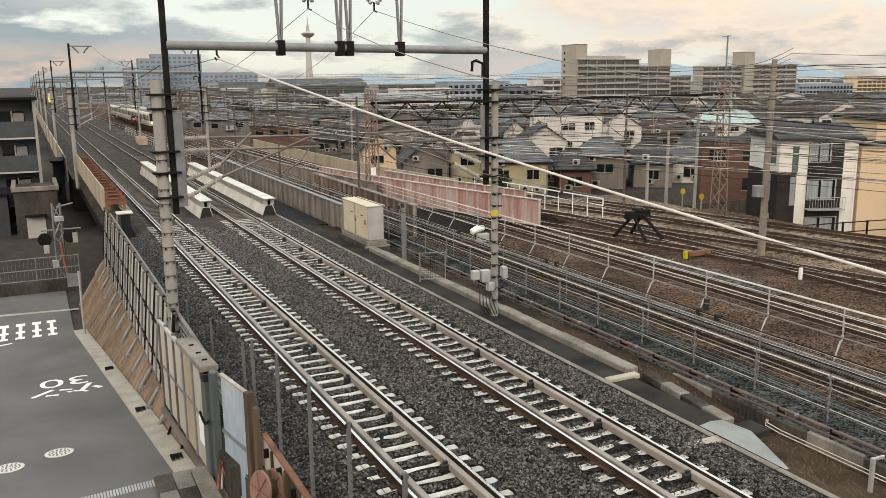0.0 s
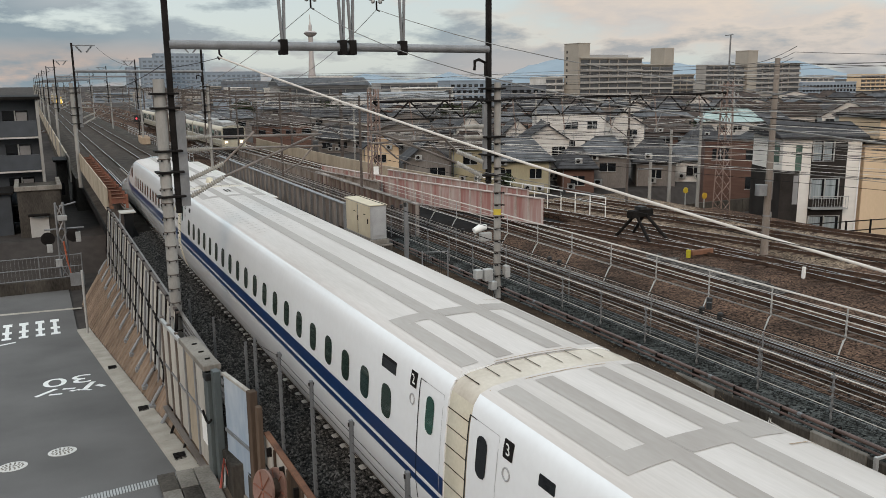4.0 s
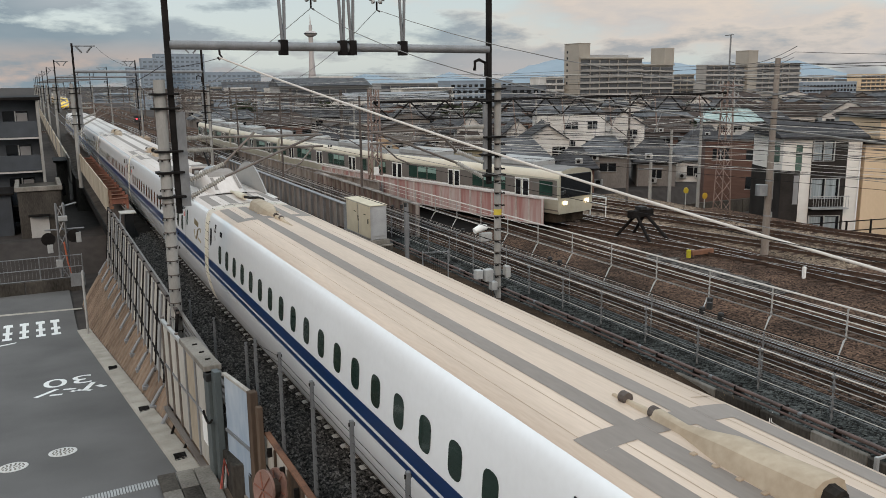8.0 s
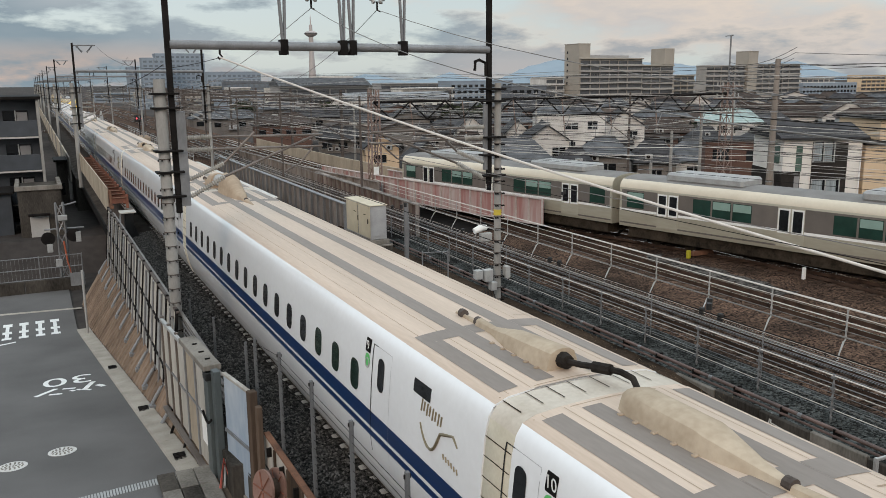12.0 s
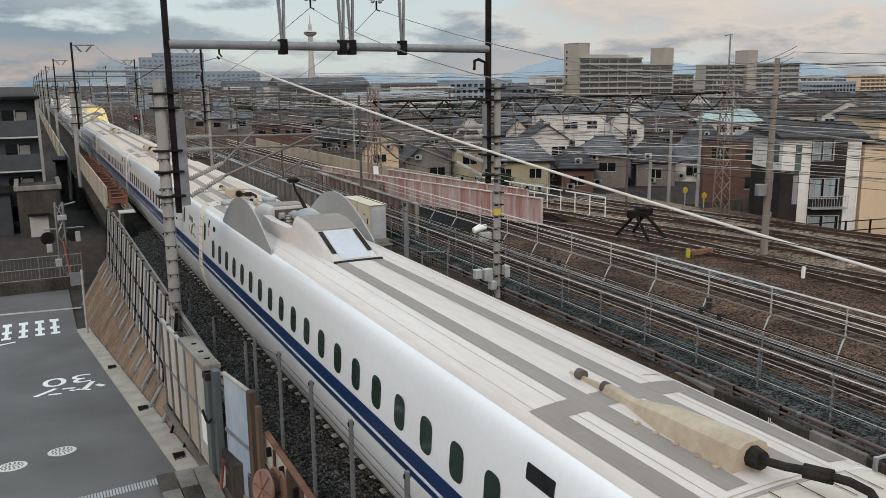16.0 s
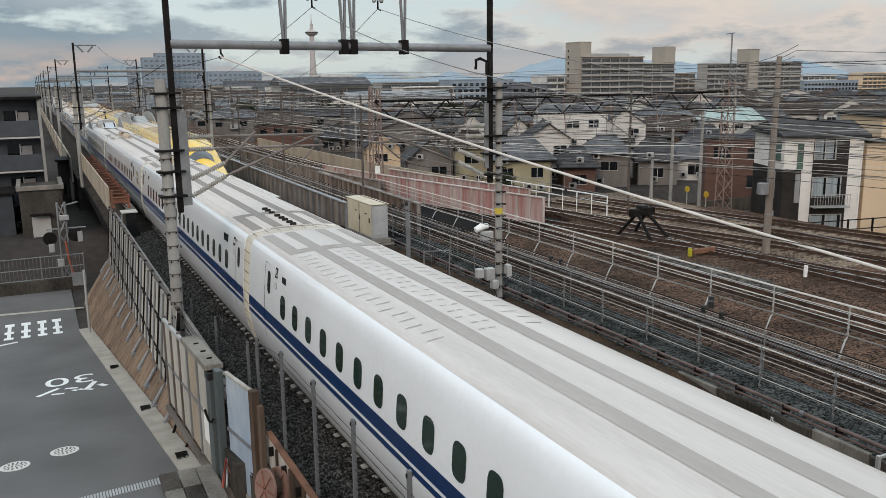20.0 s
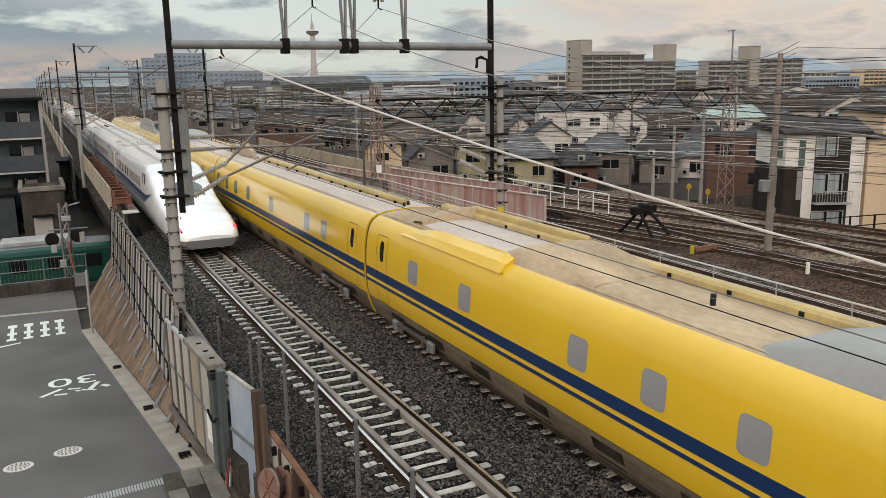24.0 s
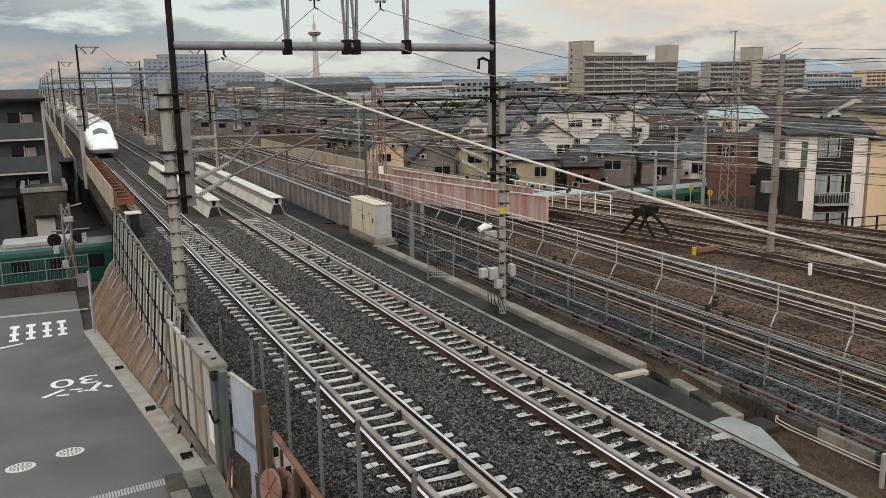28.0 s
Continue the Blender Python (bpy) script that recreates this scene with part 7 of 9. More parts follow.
for k in range(18):
    y = 48.4 + k * 1.7
    part("inner_post", Mesh().box(-2.47, -2.33, y - 0.07, y + 0.07, 1.16, 1.93, 0.01), RED_PAINT, ws)
    br = part("cross_beam", Mesh().box(-3.3, -2.34, y - 0.03, y + 0.03, 1.45, 1.74), RED_PAINT, ws)
    part("beam_flange", Mesh().box(-3.3, -2.34, y - 0.1, y + 0.1, 1.742, 1.775), RUST, br)
    part("outer_post", Mesh().box(-3.3, -3.18, y - 0.06, y + 0.06, 1.34, 2.2, 0.01), RUST, ws)
    part("brace", Mesh().tube([(-2.95, y, 1.7), (-2.5, y + 0.5, 1.17)], 0.04, 4), RED_PAINT, ws)
blk = thing("bridge_bearing_post", "black steel end post of the bridge walkway", "post")
part("post", Mesh().box(-2.7, -2.25, 47.2, 47.95, -1.2, 1.05, 0.03), BLACK, blk)
part("foot", Mesh().prism([(-2.25, -0.6), (-2.25, 0.35), (-1.95, -0.45), (-1.95, -0.6)], 47.3, 47.8), BLACK, blk)
part("cap", Mesh().box(-2.95, -2.12, 47.0, 47.97, 1.05, 1.12, 0.01), GIRDER_WHITE, blk)
for x, y, z in ((-3.1, 46.6, -0.4), (-3.2, 47.4, -0.6)):
    part("stay", Mesh().tube([(-2.9, 47.3, 1.04), (x, y, z)], 0.04, 5), STEEL_PALE, blk)
vp = thing("viaduct_parapet", "pale parapet wall of the far viaduct", "wall", kind="structure")
for k in range(40):
    part("parapet_panel", Mesh().box(-3.95, -3.8, 84 + k * 6.0, 89.95 + k * 6.0, -1.0, 1.3, 0.02), TAN_WALL if k % 3 else CONCRETE, vp)
hr = thing("viaduct_handrail", "pale steel handrail beside the far track", "handrail")
for k in range(30):
    part("stanchion", Mesh().tube([(8.6, 92 + k * 2.2, -0.5), (8.6, 92 + k * 2.2, 0.7)], 0.03, 5), STEEL_PALE, hr)
for z in (0.1, 0.4, 0.7):
    part("rail", Mesh().tube([(8.6, 92, z), (8.6, 157, z)], 0.03, 5), STEEL_PALE, hr)

cabn = thing("equipment_cabinet", "cream double-door trackside equipment cabinet on a stepped plinth", "cabinet", (7.9, 38.0, 0))
part("body", Mesh().box(0, 0.85, 0, 3.6, 0.12, 1.82, 0.03), CABINET_SIDE, cabn, "grey cabinet body")
for k in range(2):
    dd = part("door", Mesh().box(-0.035, -0.003, 0.05 + k * 1.77, 1.74 + k * 1.77, 0.2, 1.78, 0.01), CABINET, cabn, "cream cabinet door")
    part("handle", Mesh().box(-0.06, -0.035, 0.25 + k * 1.4, 0.33 + k * 1.4, 0.9, 1.15), STEEL_DARK, dd)
    part("latch", Mesh().box(-0.05, -0.035, 0.6 + k * 1.4, 0.9 + k * 1.4, 1.3, 1.34), STEEL_DARK, dd)
    part("hinge_strip", Mesh().box(-0.042, -0.035, 1.66 + k * 1.77, 1.72 + k * 1.77, 0.25, 1.7), STEEL, dd)
part("roof", Mesh().box(-0.06, 0.91, -0.06, 3.66, 1.82, 1.87, 0.02), CABINET, cabn)
part("side_panel", Mesh().box(0.08, 0.77, -0.025, -0.003, 0.3, 1.65, 0.01), CABINET_SIDE, cabn)
part("plinth", Mesh().box(-0.1, 0.95, -0.1, 3.7, -0.12, 0.12, 0.02), CONCRETE, cabn)
part("plinth_base", Mesh().box(-0.22, 1.05, -0.25, 3.9, -0.5, -0.121, 0.02), CONCRETE_DARK, cabn)
part("plinth_ledge", Mesh().box(-0.24, 1.07, -0.27, -0.1, -0.2, -0.12, 0.015), CONCRETE, cabn)

thing("steel_channel_post", "grey steel channel post beside the cabinet", "post", (8.6, 35.2, -0.6), mesh=Mesh().box(-0.09, 0.09, -0.08, 0.08, 0, 2.9, 0.015), material=STEEL)
gt = thing("mesh_gate", "low wire mesh gate across the walkway", "gate", (7.2, 30.4, -0.25))
for x in (0, 1.0):
    part("post", Mesh().tube([(x, -0.35 * x, 0), (x, -0.35 * x, 1.25)], 0.03, 6), STEEL, gt)
part("frame", Mesh().tube([(0, 0, 1.2), (1.0, -0.35, 1.2)], 0.02, 6), STEEL, gt)
part("frame", Mesh().tube([(0, 0, 0.1), (1.0, -0.35, 0.1)], 0.02, 6), STEEL, gt)
mm = Mesh()
for k in range(12):
    mm.tube([(k / 12, -0.35 * k / 12, 0.1), (k / 12, -0.35 * k / 12, 1.2)], 0.006, 3)
    mm.tube([(0, 0, 0.1 + k * 0.09), (1, -0.35, 0.1 + k * 0.09)], 0.006, 3)
part("mesh", mm, STEEL_DARK, gt)

# tan parapet and white handrail beyond the yard tracks
pw = thing("yard_parapet", "yellowish concrete parapet beyond the yard tracks", "wall", kind="structure")
for k in range(12):
    y = 61 + k * 5.0
    xa, xc = smooth_x(y, 7.0), smooth_x(y + 4.95, 7.0)
    m = Mesh().grid([[(x - 0.1, yy, -1.5), (x - 0.1, yy, -0.1), (x + 0.1, yy, -0.1), (x + 0.1, yy, -1.5)] for x, yy in ((xa, y), (xc, y + 4.95))], closed=True, caps=True)
    part("parapet_panel", m, TAN_WALL, pw)
wr = thing("white_handrail", "white tubular handrail along the yard edge", "handrail")
pts = [(25.0 + (56 - y) * 0.085, y, 0.35) for y in (43, 44.5, 46, 47.5, 49, 50.5, 52, 53.5, 55, 56.5, 58)]
for dz in (0.0, -0.45):
    part("rail", Mesh().tube([(x, y, z + dz) for x, y, z in pts], 0.045, 6), WHITE, wr)
for x, y, z in pts:
    part("stanchion", Mesh().tube([(x, y, -1.3), (x, y, z)], 0.04, 6), WHITE, wr)


SANDY = mat("dusty_yard_ballast", (0.25, 0.185, 0.135), (0.06, 0.043, 0.031), 0.9, stone=14, bump=0.9, depth=0.06, scale=0.35)
for xa, xb, ya, yb_ in ((26.7, 30.6, 26, 43.5), (30.9, 34.2, 24, 43.5), (24.2, 34.8, 43.53, 52.8)):
    dusty = Mesh().grid([[(x, y, -1.09) for x in (xa, (xa + xb) / 2, xb)] for y in (ya, (ya + yb_) / 2, yb_)])
    thing("dusty_ballast", "dusty tan ballast between the outer sidings", "ballast", kind="stuff", mesh=dusty, material=SANDY)


# lattice masts and the truss portal over the yard
def lattice(base, h, w0, w1, material, nm, label, cat):
    t = thing(nm, label, cat, base)
    cs = [(-1, -1), (1, -1), (1, 1), (-1, 1)]
    for sx, sy in cs:
        part("corner_angle", Mesh().tube([(sx * w0, sy * w0, 0), (sx * w1, sy * w1, h)], 0.065, 4), material, t)
    n = int(h / 0.9)
    for k in range(n):
        za, zc = k * h / n, (k + 1) * h / n
        wa, wc = w0 + (w1 - w0) * k / n, w0 + (w1 - w0) * (k + 1) / n
        br = Mesh()
        for i in range(4):
            (ax, ay), (cx_, cy_) = cs[i], cs[(i + 1) % 4]
            if k % 2:
                ax, ay, cx_, cy_ = cx_, cy_, ax, ay
            br.tube([(ax * wa, ay * wa, za), (cx_ * wc, cy_ * wc, zc)], 0.04, 3)
        part("lacing", br, material, t)
    return t


LM = mat("rusty_pale_lattice", (0.30, 0.225, 0.195), (0.15, 0.10, 0.085), 0.75, scale=1.5, fine=20)
la = lattice((16.3, 58.5, -1.3), 8.6, 0.42, 0.3, LM, "lattice_mast", "rusty lattice mast of the yard overhead line", "lattice mast")
part("identification_plate", Mesh().box(-0.3, 0.1, -0.5, -0.46, 2.3, 2.9), WHITE, la, "white plate with unreadable marks")
lb = lattice((46.3, 53.2, GROUND), 11.2, 0.5, 0.28, LM, "lattice_mast", "tall rusty lattice mast with thin top pole", "lattice mast")
part("top_pole", Mesh().tube([(0, 0, 11.2), (0, 0, 15.0)], 0.07, 6), STEEL, lb)
part("top_arm", Mesh().tube([(-0.6, 0, 14.9), (0.25, 0, 15.0)], 0.05, 6), STEEL, lb)
for z in (8.6, 9.8, 10.8):
    part("cross_arm", Mesh().tube([(-1.4, 0.2, z), (1.4, -0.2, z)], 0.06, 5), LM, lb)
    for s in (-1.2, -0.6, 0.6, 1.2):
        part("insulator", insulator((s, 0, z), (s, 0, z + 0.4), 0.07, 4), CERAMIC, lb)
tr = thing("truss_beam", "dark rusty lattice truss spanning the yard tracks", "truss beam")
A, B = Vector((16.3, 58.5, 6.35)), Vector((46.3, 53.2, 6.6))
for dz in (0.0, -1.35):
    part("chord", Mesh().tube([A + Vector((0, 0, dz)), B + Vector((0, 0, dz))], 0.10 if dz == 0 else 0.06, 5), STEEL_DARK, tr)
n = 22
for k in range(n):
    a, c = A.lerp(B, k / n), A.lerp(B, (k + 1) / n)
    part("diagonal", Mesh().tube([a + Vector((0, 0, -1.35 if k % 2 else 0)), c + Vector((0, 0, 0 if k % 2 else -1.35))], 0.06, 4), STEEL_DARK, tr)
for k in range(2, n, 3):
    a = A.lerp(B, k / n)
    h = part("hanger", Mesh().tube([a, a + Vector((0.35, 0, -2.6))], 0.05, 5), LM, tr)
    part("hanger_strut", Mesh().tube([a + Vector((0.9, 0, -1.3)), a + Vector((0.1, 0, -3.0))], 0.035, 5), STEEL, h)
    part("insulator", insulator(a + Vector((0.35, 0, -2.6)), a + Vector((0.35, 0, -3.05)), 0.09, 5), CERAMIC, h)

# far yard portals
pr = thing("yard_portal", "grey-brown steel portal over the far yard tracks", "catenary portal", (0, 92, 0), group="yard portals")
for x in (10.6, 25.5):
    part("mast", Mesh().box(x - 0.15, x + 0.15, -0.15, 0.15, -1.4, 7.0, 0.01), STEEL_BROWN, pr)
part("beam", Mesh().box(10.4, 25.7, -0.1, 0.1, 6.2, 6.45, 0.01), STEEL_BROWN, pr)
part("lower_beam", Mesh().box(10.4, 25.7, -0.08, 0.08, 5.3, 5.42, 0.01), STEEL_BROWN, pr)
for k in range(9):
    x = 11.5 + k * 1.6
    part("strut", Mesh().tube([(x, 0, 5.36), (x + 0.8, 0, 6.3)], 0.04, 4), STEEL_BROWN, pr)
for x in (13.0, 16.5, 20.0, 23.5):
    part("drop_arm", Mesh().tube([(x, 0, 6.3), (x, 0, 4.6), (x + 0.8, 0, 4.4)], 0.05, 5), STEEL_BROWN, pr)
for y in (118, 145, 174, 205, 240, 280, 330):
    copy_thing(pr, Matrix.Translation(((y - 92) * 0.06, y, 0)))
mp = thing("yard_mast", "slender grey yard mast with bracket arms", "catenary mast", (28.5, 70, -1.4), group="yard masts")
part("pole", Mesh().tube([(0, 0, 0), (0, 0, 8.4)], [0.1, 0.07], 8), STEEL_BROWN, mp)
part("arm", Mesh().tube([(0, 0, 6.6), (-2.8, 0, 7.0)], 0.04, 5), STEEL_BROWN, mp)
part("arm", Mesh().tube([(0, 0, 5.2), (-2.8, 0, 6.9)], 0.03, 5), STEEL_BROWN, mp)
part("insulator", insulator((-0.2, 0, 6.62), (-0.75, 0, 6.7), 0.08, 6), CERAMIC, mp)
for x, y in ((12.0, 50), (11.8, 68), (12, 85), (28.0, 88), (27.5, 110), (12.5, 105), (27, 140), (31, 47)):
    copy_thing(mp, Matrix.Translation((x, y, -1.4)))

# wires over the yard
yw = thing("yard_wires", "tangle of thin wires over the yard tracks", "overhead wires", kind="stuff")
for x0 in (0.0, 3.9, -3.9):
    for z, r in ((4.4, 0.010), (5.3, 0.011)):
        part("wire", Mesh().tube([(smooth_x(y, x0), y, JR_Z + z + 0.35 * abs(math.sin(y * 0.06)) * (z > 5)) for y in range(-15, 300, 5)], r, 4), WIRE, yw)
rw = random.Random(8)
for k in range(42):
    x0, z = rw.uniform(-7, 9), rw.uniform(4.5, 9.0)
    ph = rw.uniform(0, 6)
    part("wire", Mesh().tube([(smooth_x(y, x0), y, z - 0.9 + 0.5 * abs(math.sin(y * 0.055 + ph))) for y in range(-10, 260, 5)], 0.010, 4), (WIRE, WIRE_GREY, WIRE_PALE, WIRE_GREY)[k % 4], yw)
for k in range(16):
    z = 5.2 + 0.28 * k
    part("wire", Mesh().tube(sag((27.2 + k * 0.1, 31, z), (46.3, 53.2, 6.2 + 0.2 * k), 0.5), 0.016, 4), WIRE if k % 3 == 0 else WIRE_GREY, yw)
    part("wire", Mesh().tube(sag((27.2 + k * 0.1, 31, z - 2 * (k % 2)), (38 + k, 4, z - 1 * (k % 2)), 0.5), 0.014, 4), WIRE if k % 3 == 0 else WIRE_GREY, yw)
for k in range(40):
    xa, ya, za = rw.uniform(9, 18), rw.uniform(35, 110), rw.uniform(3.5, 7)
    part("wire", Mesh().tube(sag((xa, ya, za), (xa + rw.uniform(14, 30), ya + rw.uniform(-25, 12), za + rw.uniform(-1, 1)), 0.6), 0.015, 4), (WIRE, WIRE_PALE, WIRE_GREY)[k % 3], yw)

pole = thing("utility_pole", "weathered brown-grey concrete utility pole in the yard", "utility pole", (26.6, 30.3, -1.3))
part("shaft", Mesh().tube([(0, 0, 0), (0, 0, 5), (0.05, 0.0, 10.1)], [0.2, 0.17, 0.13], 10), mat("brown_pole", (0.27, 0.235, 0.205), (0.16, 0.13, 0.11), 0.8, scale=2, stretch=(1, 1, 0.2)), pole, smooth=True)
for z in (2.2, 4.0, 6.0, 7.5, 8.3):
    part("band", Mesh().tube([(0, 0, z), (0, 0, z + 0.06)], 0.2, 10), STEEL, pole)
part("drum", Mesh().tube([(-0.5, 0, 3.3), (-0.5, 0, 3.85)], 0.3, 12), STEEL, pole, "grey cable drum")
part("arm", Mesh().tube([(-0.75, 0, 7.2), (0.75, 0, 7.2)], 0.05, 5), STEEL, pole)
for x, y, h in ((44.3, 54.0, 9.5), (38.0, 50.5, 7.5), (33.5, 47.5, 5.5), (60, 66, 10), (72, 80, 10), (52, 92, 10), (30, 100, 9)):
    up = thing("street_pole", "slim grey street pole", "pole", (x, y, GROUND), group="street poles")
    part("shaft", Mesh().tube([(0, 0, 0), (0, 0, h)], [0.16, 0.1], 8), POLE_CON, up, smooth=True)
    part("arm", Mesh().tube([(-0.9, 0.3, h - 0.5), (0.9, -0.3, h - 0.5)], 0.05, 5), STEEL, up)
for x, y, col, lab in ((43.2, 54.3, (0.5, 0.36, 0.03), "round yellow crossing sign on a post"), (42.2, 51.0, (0.5, 0.30, 0.02), "orange-yellow signal box on a post")):
    sg = thing("crossing_sign", lab, "sign", (x, y, GROUND))
    part("post", Mesh().tube([(0, 0, 0), (0, 0, 2.2)], 0.05, 6), STEEL_PALE, sg)
    part("disc", Mesh().tube([(0, -0.05, 2.0), (0, 0.02, 2.0)], 0.26, 14), mat("sign_yellow", col, None, 0.5), sg)
thing("yard_marker", "small white marker post on the ballast", "marker post", (24.0, 25.6, -1.1), mesh=Mesh().box(-0.07, 0.07, -0.07, 0.07, 0, 0.55, 0.02), material=WHITE)
yb = thing("yellow_stop_block", "small yellow wheel stop on the siding", "wheel stop", (22.6, 31.5, -1.1))
part("block", Mesh().box(-0.09, 0.09, -0.1, 0.1, 0.0, 0.42, 0.03), mat("faded_yellow", (0.45, 0.4, 0.04), None, 0.7), yb)
part("beam", Mesh().box(0.2, 1.6, -0.12, 0.12, 0.1, 0.35, 0.03), RUST, yb)

sig = thing("railway_signal", "dark signal post showing two red lamps beside the far track", "signal", (7.6, 130, -0.5))
part("post", Mesh().tube([(0, 0, 0), (0, 0, 3.3)], 0.08, 8), STEEL_DARK, sig)
for dx in (-0.35, 0.4):
    hd = part("signal_head", Mesh().box(dx - 0.3, dx + 0.3, -0.12, 0.12, 2.9, 3.9, 0.05), BLACK, sig)
    part("red_lamp", Mesh().tube([(dx, -0.13, 3.4), (dx, -0.17, 3.4)], 0.13, 12), TAIL_RED, hd)
for k in range(3):
    thing("trackside_box", "tan trackside box beside the far track", "equipment box", (7.6 + 0.1 * k, 124 + k * 2.2, -0.5), group="trackside boxes", mesh=Mesh().box(-0.6, 0.6, -0.6, 0.6, 0, 1.0, 0.05), material=TAN_COVER)

cw = thing("crossing_side_wall", "dark concrete wall along the sunken crossing line", "wall", kind="structure")
for k in range(13):
    xa = 24.0 + k * 3.0
    part("wall_panel", Mesh().box(xa, xa + 2.96, 55.3, 55.55, GROUND - 2.5, -1.9 if xa < 38 else -3.0, 0.02), CONCRETE_DARK, cw)

# ---- road side: markings, covers, wall, left-hand buildings ----
def on_road(pts, lift=0.006):
    return [(x, y, road_z(y) + lift) for x, y in pts]


COVER_PALE = mat("worn_pale_iron", (0.62, 0.60, 0.57), (0.46, 0.44, 0.41), 0.6, scale=6, fine=40)


def disc_cover(x, y):
    mc = thing("manhole_cover", "round patterned pale manhole cover set in asphalt", "manhole cover", (x, y, road_z(y)), group="manhole covers")
    sl_ = (road_z(y + 0.1) - road_z(y - 0.1)) / 0.2
    rng_ = 30

    def ring(r, z):
        return [(r * math.cos(a), r * math.sin(a), z + r * math.sin(a) * sl_) for a in (k * math.tau / rng_ for k in range(rng_))]
    part("rim", Mesh().grid([ring(0.36, -0.02), ring(0.36, 0.012), ring(0.31, 0.012), ring(0.31, 0.006)], closed=True), COVER_PALE, mc)
    part("plate", Mesh().grid([ring(0.31, 0.008), ring(0.01, 0.008)], closed=True), COVER_PALE, mc)
    for r, n in ((0.08, 5), (0.17, 10), (0.25, 14)):
        for k in range(n):
            a = k * math.tau / n
            px, py = r * math.cos(a), r * math.sin(a)
            part("boss", Mesh().box(px - 0.022, px + 0.022, py - 0.022, py + 0.022, 0.006 + py * sl_, 0.02 + py * sl_), CONCRETE, mc)


disc_cover(-6.86, 23.25)
disc_cover(-8.05, 22.75)
mark = thing("road_number_marking", "worn white painted number 30 on the road", "road marking", (0, 0, 0))
cu = bpy.data.curves.new("digits", "FONT")
cu.body, cu.size, cu.align_x, cu.align_y, cu.shear = "30", 1.75, "CENTER", "CENTER", 0.0
tmp = bpy.data.objects.new("tmp", cu)
me = bpy.data.meshes.new_from_object(tmp)
bpy.data.objects.remove(tmp)
me.materials.append(WHITE)
slope_a = math.degrees(math.atan2(-2.28, 25.0))
part("digits", me, None, mark, at=pose(-6.45, 31.4, road_z(31.4) + 0.008, slope_a, 0, 0) @ pose(0, 0, 0, 0, 0, 180))
for xa, ya, xb, yb, w_ in ((-7.52, 29.68, -6.86, 30.40, 0.09), (-7.10, 29.68, -6.70, 29.58, 0.08), (-6.66, 30.22, -6.26, 30.08, 0.08), (-6.42, 29.86, -6.30, 29.70, 0.07), (-6.22, 29.86, -6.10, 29.70, 0.07), (-6.02, 29.62, -5.66, 30.64, 0.09), (-5.98, 29.70, -5.80, 29.50, 0.07), (-5.56, 30.10, -5.36, 29.74, 0.10)):
    d_ = Vector((yb - ya, xa - xb)).normalized() * w_
    part("bar", Mesh().poly(on_road([(xa - d_.x, ya - d_.y), (xa + d_.x, ya + d_.y), (xb + d_.x, yb + d_.y), (xb - d_.x, yb - d_.y)])), WHITE, mark)
lm = thing("road_word_marking", "white painted unreadable road lettering", "road marking")
for k, (x0, x1) in enumerate(((-8.9, -8.5), (-8.2, -7.8), (-7.5, -7.1), (-6.85, -6.45))):
    for y0, y1 in ((41.0, 41.5), (42.3, 42.7), (43.6, 44.1)):
        part("bar", Mesh().poly(on_road([(x0, y0), (x1, y0), (x1, y1), (x0, y1)])), WHITE, lm)
    part("bar", Mesh().poly(on_road([(x0 + 0.12, 41.5), (x0 + 0.28, 41.5), (x0 + 0.28, 43.6), (x0 + 0.12, 43.6)])), WHITE, lm)
part("line", Mesh().poly(on_road([(-9.4, 39.6), (-8.3, 40.1), (-8.3, 40.35), (-9.4, 39.85)])), WHITE, lm)
ln = thing("road_edge_line", "pale painted line across the junction", "road marking")
part("line", Mesh().poly([(-16, 46.9, road_z(47) + 0.006), (-5.3, 45.6, road_z(46) + 0.006), (-5.3, 45.9, road_z(46) + 0.006), (-16, 47.3, road_z(47) + 0.006)]), CONCRETE_PALE, ln)
dr = thing("drain_channel", "slotted drain channel crossing the road", "drain")
for k in range(46):
    x = -6.9 + k * 0.068
    y = 19.1 + (x + 6.9) * 0.12
    part("slat", Mesh().box(x, x + 0.045, y, y + 0.34, road_z(y) - 0.02, road_z(y) + 0.012), STEEL_PALE, dr)
pv = thing("forecourt_slabs", "stained concrete slabs in front of the gate", "paving", kind="structure")
for i in range(3):
    for j in range(4):
        part("slab", Mesh().box(-4.9 + i * 0.42, -4.5 + i * 0.42, 15.6 + j * 0.95, 16.52 + j * 0.95, -1.3, -1.225 + 0.004 * ((i * 3 + j) % 3), 0.01), CONCRETE_DARK if (i + j) % 3 == 0 else CONCRETE, pv)

bw = thing("boundary_wall", "low stained concrete wall with a mesh fence beside the crossing line", "wall", kind="structure")
for k in range(8):
    part("wall_panel", Mesh().box(-4.9 - (k + 1) * 3.0, -4.9 - k * 3.0 - 0.04, 50.4, 50.65, GROUND - 0.3, GROUND + 0.75, 0.02), CONCRETE_DARK, bw)
mf = thing("mesh_fence", "green-grey wire mesh fence on the boundary wall", "fence")
for k in range(9):
    part("post", Mesh().tube([(-4.9 - k * 2.2, 50.5, GROUND + 0.7), (-4.9 - k * 2.2, 50.5, GROUND + 2.1)], 0.035, 5), STEEL, mf)
for z in (0.8, 1.4, 2.05):
    part("rail", Mesh().tube([(-4.9, 50.5, GROUND + z), (-24, 50.5, GROUND + z)], 0.025, 5), STEEL, mf)
mm = Mesh()
